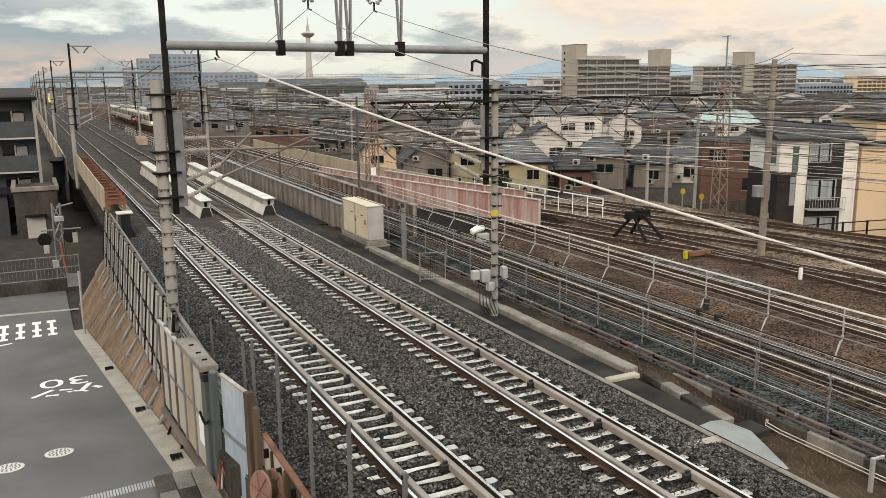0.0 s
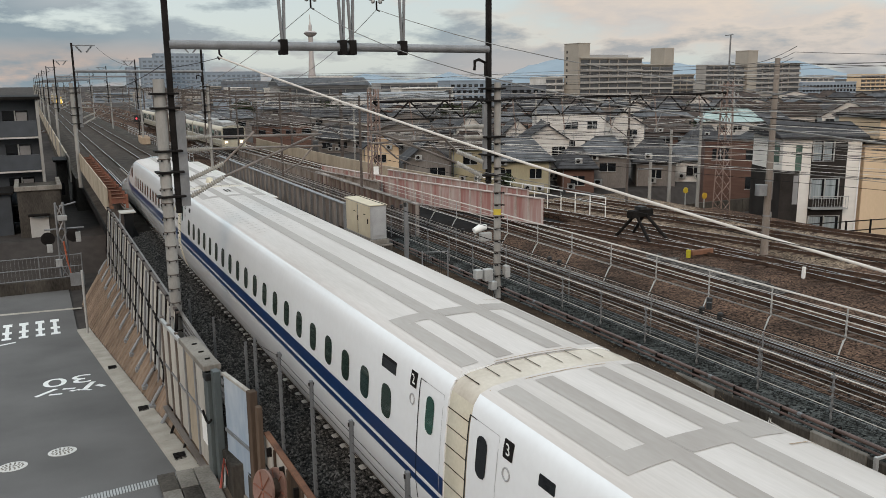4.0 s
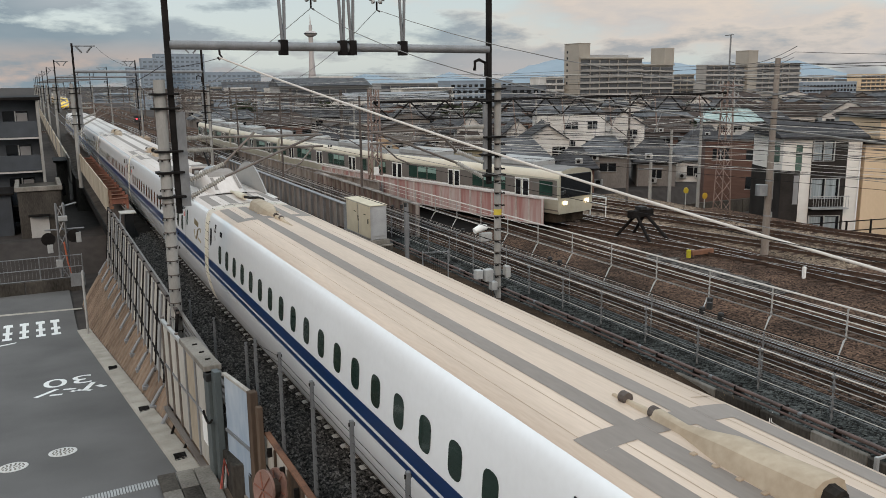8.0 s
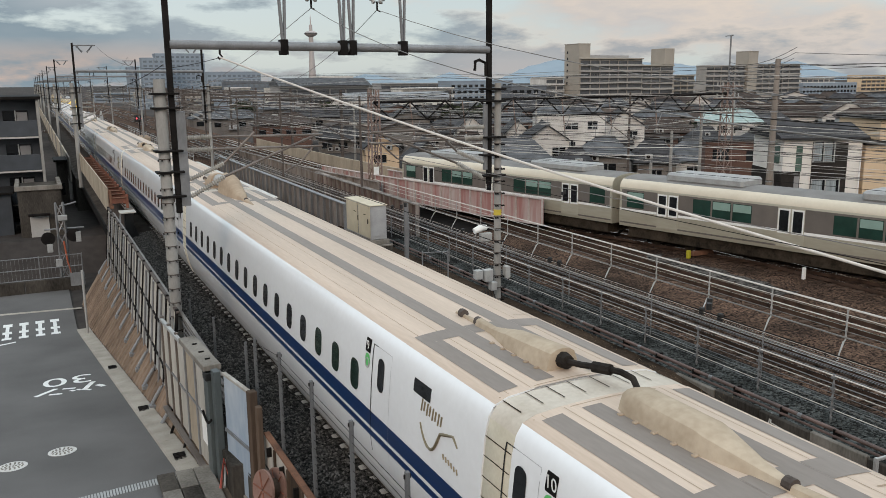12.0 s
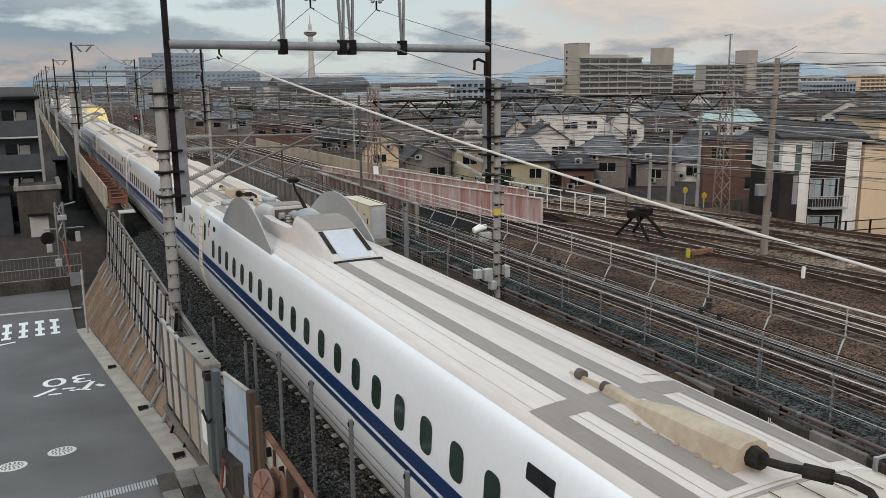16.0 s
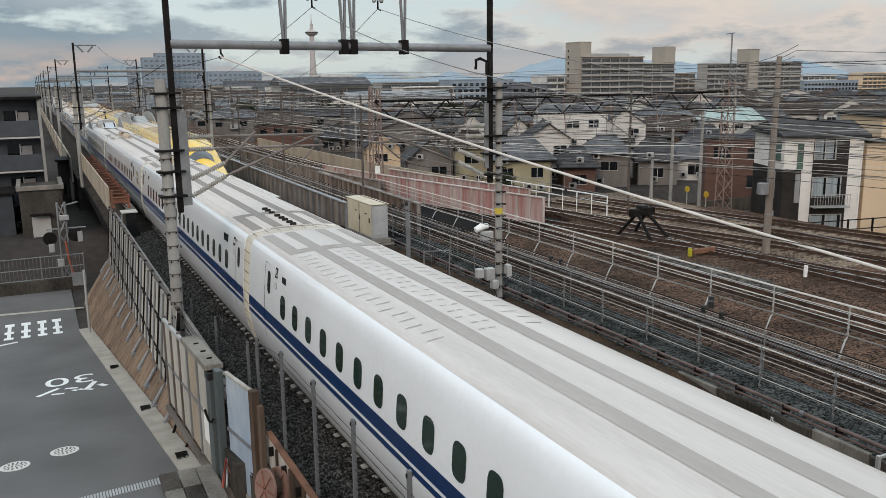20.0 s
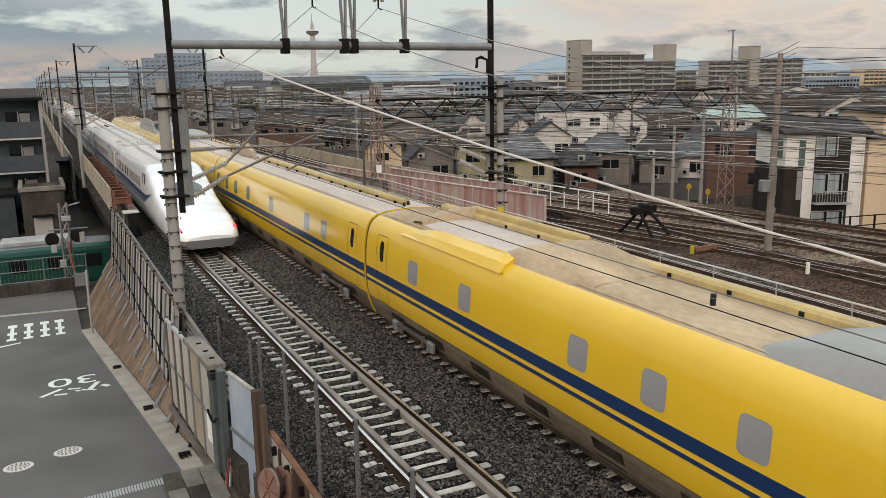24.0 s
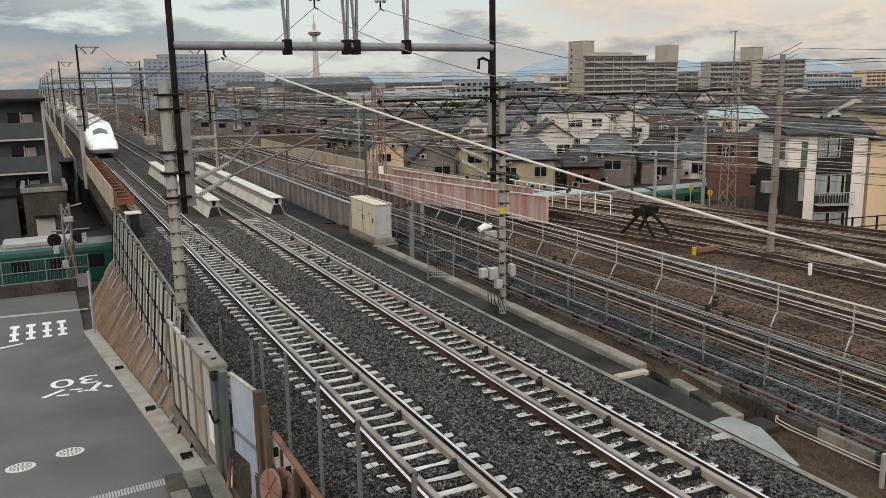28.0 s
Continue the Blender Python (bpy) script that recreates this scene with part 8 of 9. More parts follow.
for k in range(90):
    mm.tube([(-4.9 - k * 0.2, 50.5, GROUND + 0.8), (-4.9 - k * 0.2, 50.5, GROUND + 2.05)], 0.006, 3)
part("mesh", mm, STEEL, mf, kind="stuff")
sm = lattice((-5.75, 52.3, GROUND - 0.6), 5.4, 0.24, 0.2, STEEL, "signal_mast", "grey lattice signal mast with boxes and an orange cable", "lattice mast")
for x, z, w, h in ((-0.7, 2.6, 0.3, 0.5), (0.85, 3.1, 0.28, 0.6), (0.1, 4.4, 0.5, 0.3), (-0.3, 1.7, 0.35, 0.45)):
    part("box", Mesh().box(x - w / 2, x + w / 2, -0.4, -0.15, z, z + h, 0.02), STEEL_PALE, sm)
for x, z in ((-0.75, 3.4), (0.6, 3.5)):
    part("round_dish", Mesh().tube([(x, -0.35, z), (x, -0.25, z)], 0.38, 16), STEEL_DARK, sm)
part("arm", Mesh().tube([(-0.9, -0.1, 3.9), (1.2, -0.1, 3.9)], 0.05, 5), STEEL, sm)
part("arm", Mesh().tube([(0, -0.1, 5.2), (0.9, -0.1, 5.4)], 0.05, 5), STEEL, sm)
part("orange_cable", Mesh().tube([(0.05, -0.35, 3.2), (0.15, -0.4, 2.0), (0.35, -0.8, 0.9), (0.5, -1.4, 0.3)], 0.05, 6), mat("orange_plastic", (0.42, 0.10, 0.045), None, 0.6), sm)
wp = thing("road_marker_post", "slim white post at the road edge", "post", (foot_x(40) - 0.2, 40.0, road_z(40)))
part("shaft", Mesh().tube([(0, 0, 0), (0, 0, 3.0)], 0.055, 8), STEEL_PALE, wp)
part("plate", Mesh().box(-0.5, 0.1, 0.06, 0.1, 2.3, 2.9), STEEL, wp, "grey sign back")

WALL_DARK = mat("dark_tile_wall", (0.042, 0.036, 0.033), (0.022, 0.019, 0.017), 0.72, scale=1, fine=20)
SLATE_WALL = mat("slate_blue_cladding", (0.055, 0.062, 0.072), (0.03, 0.034, 0.04), 0.6, scale=1, fine=20)
WALL_PALE = mat("pale_wall", (0.5, 0.49, 0.47), (0.4, 0.385, 0.365), 0.7, scale=0.6, fine=12)
ap = thing("dark_apartment_house", "dark grey five-storey apartment house with balconies", "apartment house", (-6.2, 77.0, 0))
part("wall", Mesh().box(-20, 0, 1.4, 14, GROUND, 6.7), SLATE_WALL, ap)
part("roof", Mesh().box(-20.4, 0.35, -0.4, 14.4, 6.7, 6.95, 0.03), STEEL_DARK, ap, "dark flat roof slab")
part("corner_fin", Mesh().box(-0.05, 0.18, -0.1, 1.5, GROUND, 6.7, 0.02), POLE_CON, ap, "grey end wall strip")
for k in range(4):
    z = 4.05 - k * 2.78
    part("balcony_front", Mesh().box(-20, -0.06, -0.05, 0.1, z - 0.35, z + 0.95, 0.02), SLATE_WALL, ap, "slate-blue balcony panel")
    part("balcony_slab", Mesh().box(-20, -0.06, 0.0, 1.39, z - 0.5, z - 0.36), WALL_PALE, ap)
    for j in range(6):
        w = part("window", Mesh().box(-2.6 - j * 3.3, -0.7 - j * 3.3, 1.33, 1.39, z - 0.2, z + 1.75), GLASS_BLACK, ap, "dark balcony window")
        part("frame", Mesh().box(-1.7 - j * 3.3, -1.6 - j * 3.3, 1.3, 1.34, z - 0.2, z + 1.75), STEEL_PALE, w)
        part("blind", Mesh().box(-1.55 - j * 3.3, -0.75 - j * 3.3, 1.31, 1.329, z + 0.2, z + 1.6), GLASS_GREY, w, "pale blind")
lh = thing("flat_roofed_house", "grey concrete flat-roofed house with a pale door", "house", (-8.2, 70.0, 0))
part("wall", Mesh().box(0, 3.0, 0, 6, GROUND - 1.5, 0.0), CONCRETE_DARK, lh)
part("parapet", Mesh().box(-0.15, 3.15, -0.15, 0.15, 0.0, 0.35, 0.02), CONCRETE, lh)
part("parapet", Mesh().box(-0.15, 0.15, 0.16, 6.1, 0.0, 0.35, 0.02), CONCRETE, lh)
part("parapet", Mesh().box(2.85, 3.15, 0.16, 6.1, 0.0, 0.35, 0.02), CONCRETE, lh)
part("door", Mesh().box(0.7, 2.0, -0.05, -0.005, GROUND - 0.2, GROUND + 1.6), WALL_PALE, lh, "pale panel door")
part("awning", Mesh().box(0.6, 2.1, -0.6, -0.005, GROUND + 1.7, GROUND + 1.8), STEEL_DARK, lh)
for x, y, z, w, mtl in ((-14.5, 72, -0.4, 5.8, SLATE_WALL), (-22, 70, 0.8, 7, CONCRETE_DARK), (-4.9, 88, 0.6, 0.9, CONCRETE_DARK)):
    hx_ = thing("small_building", "small grey neighbouring building", "building", (x, y, 0), group="small buildings")
    part("wall", Mesh().box(0, w, 0, 4, GROUND - 1.5, z), mtl, hx_)
    part("roof", Mesh().box(-0.25, w + 0.25, -0.4, 4.2, z, z + 0.18, 0.02), STEEL_DARK, hx_)
    part("window", Mesh().box(w * 0.3, w * 0.6, -0.03, -0.004, GROUND + 1.0, GROUND + 2.1), GLASS_BLACK, hx_)

# ---- town houses ----
WHITEW = mat("white_render", (0.66, 0.635, 0.60), (0.44, 0.41, 0.38), 0.75, scale=0.5, fine=9, stretch=(1, 1, 0.4))
CREAMW = mat("cream_render", (0.40, 0.355, 0.24), (0.27, 0.24, 0.165), 0.8, scale=0.5, fine=9, stretch=(1, 1, 0.4))
GREYW = mat("grey_render", (0.22, 0.198, 0.182), (0.10, 0.089, 0.081), 0.8, scale=0.5, fine=9, stretch=(1, 1, 0.4))
TANW = mat("tan_render", (0.66, 0.50, 0.345), (0.56, 0.42, 0.285), 0.75, scale=0.5, fine=9, stretch=(1, 1, 0.4))
BROWNW = mat("brown_cladding", (0.145, 0.085, 0.068), (0.10, 0.058, 0.046), 0.7, scale=0.6, fine=9, stretch=(1, 1, 8))
TILE = mat("grey_roof_tile", (0.135, 0.138, 0.145), (0.045, 0.047, 0.05), 0.72, scale=0.8, fine=14, spread=0.15)
DARKR = mat("dark_roof_tile", (0.075, 0.073, 0.076), (0.026, 0.025, 0.026), 0.72, scale=0.8, fine=14, spread=0.15)
BROWNR = mat("brown_roof_tile", (0.085, 0.065, 0.057), (0.032, 0.025, 0.021), 0.72, scale=0.8, fine=14, spread=0.15)
TURQR = mat("pale_turquoise_roof", (0.33, 0.42, 0.40), (0.24, 0.32, 0.31), 0.55, scale=0.8, fine=14)
NAMES = {"white_render": "white", "cream_render": "cream", "grey_render": "grey", "tan_render": "tan", "brown_cladding": "brown"}
ROOFS = {"grey_roof_tile": "grey tiled roof", "dark_roof_tile": "dark tiled roof", "brown_roof_tile": "brown tiled roof", "pale_turquoise_roof": "pale turquoise metal roof"}


def house(x0, x1, y, eave, ridge, form, wallm, roofm, depth=8.0, yaw=0.0, seed=0, fine=True):
    r = random.Random(seed)
    w = x1 - x0
    gz = ground_z(x0, y)
    forms = {"e": "two-storey house with a", "g": "gabled house with a", "f": "flat-topped house with a"}
    h = thing("house", f"{NAMES[wallm.name]} {forms[form]} {ROOFS[roofm.name]}", "house", pose(x0 + w / 2, y, 0, 0, 0, yaw), group="town houses")
    hw = w / 2
    if form == "f":
        part("wall", Mesh().box(-hw, hw, 0, depth, gz, ridge), wallm, h)
        part("roof", Mesh().box(-hw - 0.12, hw + 0.12, -0.12, depth + 0.12, ridge, ridge + 0.2, 0.03), roofm, h)
    elif form == "g":
        m = Mesh()
        m.prism([(-hw, gz), (-hw, eave), (0, ridge - 0.12), (hw, eave), (hw, gz)], 0, depth)
        part("wall", m, wallm, h)
        o = 0.45
        rf = Mesh()
        k = (ridge - eave) / hw
        rf.prism([(-hw - o, eave - o * k), (-hw - o, eave - o * k + 0.16), (0, ridge + 0.08), (hw + o, eave - o * k + 0.16), (hw + o, eave - o * k), (0, ridge - 0.08)], -0.45, depth + 0.4)
        ro = part("roof", rf, roofm, h)
        part("ridge_cap", Mesh().tube([(0, -0.45, ridge + 0.1), (0, depth + 0.4, ridge + 0.1)], 0.12, 6), roofm, ro)
    else:
        part("wall", Mesh().box(-hw, hw, 0, depth, gz, eave), wallm, h)
        o, inn = 0.5, min(hw * 0.5, 1.6)
        rf = Mesh()
        a = [(-hw - o, -o), (hw + o, -o), (hw + o, depth + o), (-hw - o, depth + o)]
        bq = [(-hw + inn, depth / 2 - 0.05), (hw - inn, depth / 2 - 0.05), (hw - inn, depth / 2 + 0.05), (-hw + inn, depth / 2 + 0.05)]
        rf.grid([[(x, yy, eave - 0.12) for x, yy in a], [(x, yy, eave + 0.04) for x, yy in a], [(x, yy, ridge) for x, yy in bq]], closed=True, caps=True)
        ro = part("roof", rf, roofm, h)
        part("ridge_cap", Mesh().tube([(-hw + inn, depth / 2, ridge + 0.05), (hw - inn, depth / 2, ridge + 0.05)], 0.14, 6), roofm, ro)
        n = int(depth / 2 / 0.45)
        for k in range(1, n if fine else 1):
            f = k / n
            xa = -hw - o + (inn + o) * f
            yy, z = -o + (depth / 2 + o) * f, eave + 0.04 + (ridge - eave - 0.04) * f
            part("tile_course", Mesh().box(xa, -xa, yy, yy + 0.06, z - 0.02, z + 0.05), roofm, ro)
        part("gutter", Mesh().tube([(-hw - o, -o - 0.05, eave - 0.05), (hw + o, -o - 0.05, eave - 0.05)], 0.06, 5), STEEL_DARK, h)
    top = eave if form != "f" else ridge
    for lvl, z in enumerate((top - 1.75, top - 4.4)):
        if z < gz + 0.2:
            continue
        n = max(1, int(w / 2.4))
        for j in range(n):
            if r.random() < 0.2:
                continue
            xx = -hw + (j + 0.5) * w / n + r.uniform(-0.25, 0.25)
            ww, hh = r.uniform(0.55, 0.9), r.uniform(0.8, 1.2)
            wd = part("window", Mesh().box(xx - ww, xx + ww, -0.04, -0.005, z, z + hh), GLASS_BLACK, h)
            if not fine:
                continue
            part("frame", Mesh().box(xx - 0.03, xx + 0.03, -0.06, -0.041, z, z + hh), STEEL_PALE, wd)
            part("sill", Mesh().box(xx - ww - 0.06, xx + ww + 0.06, -0.1, -0.005, z - 0.07, z - 0.005), STEEL_PALE, wd)
        if lvl == 0 and w > 5 and r.random() < 0.6 and form != "f":
            bx = r.uniform(-hw + 1.2, hw - 2.6)
            bl = part("balcony", Mesh().box(bx, bx + 2.2, -0.95, -0.9, z - 0.5, z + 0.45, 0.01), STEEL_PALE if r.random() < 0.5 else STEEL_DARK, h)
            part("balcony_floor", Mesh().box(bx, bx + 2.2, -0.95, -0.005, z - 0.6, z - 0.5), STEEL, bl)
    if fine and form != "f" and r.random() < 0.7:
        ax_ = r.uniform(-hw * 0.5, hw * 0.5)
        an = part("aerial", Mesh().tube([(ax_, depth * 0.5, ridge - 0.3), (ax_, depth * 0.5, ridge + 1.5)], 0.025, 4), STEEL, h)
        for z in (1.1, 1.3, 1.45):
            part("element", Mesh().tube([(ax_ - 0.4, depth * 0.5, ridge + z), (ax_ + 0.4, depth * 0.5, ridge + z)], 0.015, 3), STEEL, an)
    if fine:
        for j in range(3):
            ux = r.uniform(-hw + 0.5, hw - 0.9)
            un = part("air_conditioner", Mesh().box(ux, ux + 0.75, -0.4, -0.11, gz + 0.4 + 2.6 * (j % 2), gz + 0.98 + 2.6 * (j % 2), 0.03), STEEL_PALE, h, "pale outdoor air-conditioning unit")
            part("fan_grille", Mesh().tube([(ux + 0.3, -0.41, gz + 0.69 + 2.6 * (j % 2)), (ux + 0.3, -0.43, gz + 0.69 + 2.6 * (j % 2))], 0.2, 10), STEEL_DARK, un)
        px_ = r.choice((-hw + 0.12, hw - 0.12))
        part("drain_pipe", Mesh().tube([(px_, -0.07, gz), (px_, -0.07, top)], 0.05, 5), STEEL, h)
        if r.random() < 0.5 and w > 5:
            sx_ = r.uniform(-hw * 0.3, hw * 0.2)
            part("lean_to_roof", Mesh().prism([(-1.5, gz + 2.3), (-1.5, gz + 2.42), (-0.02, gz + 2.95), (-0.02, gz + 2.8)], -hw * 0.9, hw * 0.5, axis="x"), roofm, h, "small lower roof")
    return h


HOUSES = (
    (33.9, 40.8, 72, -0.20, 1.91, "e", CREAMW, TILE), (43.0, 48.7, 80, 1.10, 2.89, "g", WHITEW, DARKR), (50.9, 61.2, 90, 1.86, 3.32, "f", WHITEW, DARKR),
    (65.8, 72.8, 96, 1.33, 3.41, "g", WHITEW, DARKR), (45.4, 50.6, 71.5, -0.06, 1.55, "e", GREYW, TILE), (50.9, 55.8, 70, -0.98, 1.20, "e", GREYW, DARKR),
    (56.9, 62.4, 71, -1.18, 0.77, "e", WHITEW, TILE), (41.3, 45.0, 70, -1.07, 0.66, "e", BROWNW, DARKR), (30.5, 35.1, 98, -0.43, 1.28, "g", TANW, DARKR),
    (29.2, 34.4, 82, -0.72, 1.42, "g", GREYW, DARKR), (34.9, 39.4, 82, 0.39, 1.98, "e", CREAMW, BROWNR), (48.8, 53.1, 108, 0.91, 2.95, "g", WHITEW, DARKR),
    (54.8, 58.4, 104, 0.58, 2.20, "g", WHITEW, DARKR), (80.1, 90.1, 105, -0.65, 1.52, "e", BROWNW, BROWNR), (80.6, 86.2, 94, -1.27, 0.59, "e", WHITEW, DARKR),
    (95.9, 108.4, 108, 0.34, 2.47, "e", WHITEW, TURQR), (49.4, 56.1, 44, 0.85, 1.2, "f", BROWNW, DARKR), (115.2, 143.8, 125, 0.11, 2.53, "e", WHITEW, BROWNR),
    (128.1, 140.9, 110, 0.40, 3.33, "g", WHITEW, BROWNR), (100.2, 111.5, 80, -0.06, 2.40, "e", TANW, DARKR), (48.9, 59.6, 130, -1.0, 0.35, "e", GREYW, DARKR), (35.0, 42.7, 130, -1.08, 0.48, "e", GREYW, DARKR),
)
for i, (x0, x1, y, ev, rd, fm, wm, rm) in enumerate(HOUSES):
    if i == 16:
        x0, x1, y, ev, rd = 47.6, 54.4, 56.5, 1.9, 2.2
    az = math.atan2((x0 + x1) / 2 + 6.8, y) * 0.85
    xm, hw_ = (x0 + x1) / 2, (x1 - x0) / 2 * math.cos(az) * 1.02
    house(xm - hw_, xm + hw_, y, ev, rd, fm, wm, rm, 8.0 if y > 66 else 5.0, -math.degrees(az), 40 + i)
rh = random.Random(21)
spots = 0
for row, yb in enumerate((72, 85, 99, 113, 128, 144, 162, 182, 205, 230)):
    x = 62 + 4 * (row % 2) if yb < 110 else 28
    while x < 150 + yb * 0.6 and spots < 120:
        w = rh.uniform(6, 11)
        clash = any(x - 0.5 < h1 and x + w + 0.5 > h0 and abs(yb - hy) < 9.5 for h0, h1, hy, *_ in HOUSES)
        if not clash and rh.random() < 0.8:
            ev = GROUND + rh.uniform(3.0, 4.6)
            house(x, x + w, yb + rh.uniform(-1.5, 1.5), ev, ev + rh.uniform(1.3, 2.2), rh.choice("eeeg"), rh.choice((WHITEW, GREYW, GREYW, GREYW, BROWNW, WHITEW, GREYW)), rh.choice((TILE, DARKR, DARKR, BROWNR)), 8, -math.degrees(math.atan2(x + 6.8, yb)) * 0.85 + rh.uniform(-10, 10), 100 + spots, yb < 80)
            spots += 1
        x += w + rh.uniform(1.0, 4.0)

# three-storey white house with its dark panel, and the tan neighbour
h3 = thing("three_storey_house", "white three-storey house with a dark central panel and grey roof", "house", pose(39.95, 40.5, 0, 0, 0, -25))
part("wall", Mesh().box(-0.7, 4.75, 0, 5.2, GROUND, 3.75), mat("bright_white_siding", (0.76, 0.72, 0.67), (0.62, 0.585, 0.54), 0.7, scale=0.6, fine=14, stretch=(1, 1, 3)), h3)
part("side_cladding", Mesh().box(-0.75, -0.704, 0.0, 5.2, GROUND, 1.5), WALL_DARK, h3, "dark side cladding")
part("side_door", Mesh().box(-0.79, -0.752, 1.0, 1.9, GROUND, GROUND + 2.1), CABINET_SIDE, h3)
part("roof", Mesh().prism([(-0.4, 3.72), (-0.4, 3.86), (2.4, 4.75), (5.6, 4.0), (5.6, 3.86)], -1.05, 5.05, axis="x"), DARKR, h3, "dark grey slate roof")
part("dark_panel", Mesh().box(1.3, 3.75, -0.06, -0.004, GROUND, 3.55), WALL_DARK, h3, "dark brown-grey cladding panel")
CURTAIN = mat("pale_curtain", (0.34, 0.37, 0.38), (0.16, 0.19, 0.20), 0.8, scale=2.5, fine=8, stretch=(6, 6, 0.1))
for z, a, c in ((2.2, 1.35, 2.8), (-0.4, 1.35, 3.3), (-3.0, 1.35, 3.5)):
    w = part("window", Mesh().box(a, c, -0.1, -0.062, z, z + 1.35), GLASS_BLACK, h3, "curtained window")
    for k in range(3):
        xk = a + (c - a) * k / 2
        part("frame", Mesh().box(xk - 0.04, xk + 0.04, -0.13, -0.101, z, z + 1.35), STEEL_PALE, w)
    for zk in (z - 0.04, z + 1.35):
        part("frame", Mesh().box(a - 0.06, c + 0.06, -0.13, -0.101, zk, zk + 0.05), STEEL_PALE, w)
    for xk in (a + 0.06, (a + c) / 2 + 0.05):
        part("curtain", Mesh().box(xk, xk + (c - a) * 0.36, -0.108, -0.101, z + 0.05, z + 1.3), CURTAIN, w, "pale bluish curtain")
for z in (-0.75, -3.35):
    rl = part("balcony_rail", Mesh().box(1.25, 3.75, -0.8, -0.76, z + 0.55, z + 0.6), STEEL_PALE, h3, "pale balcony rail")
    for k in range(14):
        part("baluster", Mesh().box(1.28 + k * 0.187, 1.3 + k * 0.187, -0.8, -0.77, z - 0.25, z + 0.55), STEEL_PALE, rl)
    part("balcony_floor", Mesh().box(1.25, 3.75, -0.8, -0.07, z - 0.33, z - 0.25), STEEL_PALE, rl)
part("front_cladding", Mesh().box(-0.74, 0.55, -0.03, -0.004, GROUND, 1.5), WALL_DARK, h3, "dark lower cladding")
part("green_slit", Mesh().box(0.2, 0.62, -0.05, -0.004, 1.5, 3.3), GLASS_TEAL, h3)
part("white_pane", Mesh().box(0.15, 0.5, -0.06, -0.031, -0.8, 1.2), GLASS_GREY, h3)
part("slit_window", Mesh().box(-0.76, -0.704, 0.5, 1.5, 2.0, 3.4), GLASS_TEAL, h3)
part("slit_window", Mesh().box(-0.79, -0.752, 1.1, 1.8, -0.6, 1.3), GLASS_GREY, h3)
part("balcony_rail", Mesh().box(1.3, 3.7, -0.75, -0.7, GROUND + 0.3, GROUND + 0.9), STEEL_DARK, h3)
part("drain_pipe", Mesh().tube([(4.65, -0.06, GROUND), (4.65, -0.06, 3.7)], 0.05, 6), WHITE, h3)
th = thing("tan_house", "tan rendered house beside the yard fence", "house", pose(44.5, 38.4, 0, 0, 0, -25))
part("wall", Mesh().box(0, 9, 0, 8, GROUND, 3.3), TANW, th)
part("roof", Mesh().box(-0.1, 9.3, -0.25, 8.2, 3.3, 3.45, 0.02), STEEL_DARK, th)
part("roof_room", Mesh().box(2.0, 9, 2, 8, 3.46, 4.9), TANW, th)
part("roof_cap", Mesh().box(1.8, 9.4, 1.6, 8.2, 4.9, 5.05, 0.02), STEEL_DARK, th)
w = part("window", Mesh().box(2.3, 5.0, -0.06, -0.004, -2.6, -1.3), GLASS_TEAL, th)
part("frame", Mesh().box(3.6, 3.7, -0.09, -0.061, -2.6, -1.3), STEEL_DARK, w)
part("sign_board", Mesh().box(2.5, 2.95, -0.5, -0.42, -0.2, 1.4, 0.02), STEEL_DARK, th, "narrow upright sign with unreadable marks")
part("sign_pole", Mesh().tube([(2.75, -0.45, GROUND), (2.75, -0.45, -0.2)], 0.05, 6), STEEL_DARK, th)
yf = thing("yard_boundary_fence", "dark steel pipe fence between yard and houses", "fence")
for k in range(16):
    part("post", Mesh().box(36.0 + k * 2.0, 36.1 + k * 2.0, 38.5 - k * 0.35, 38.6 - k * 0.35, GROUND, GROUND + 1.9), STEEL_DARK, yf)
for z in (0.6, 1.2, 1.85):
    part("rail", Mesh().tube([(36, 38.55, GROUND + z), (68, 32.95, GROUND + z)], 0.04, 5), STEEL_DARK, yf)


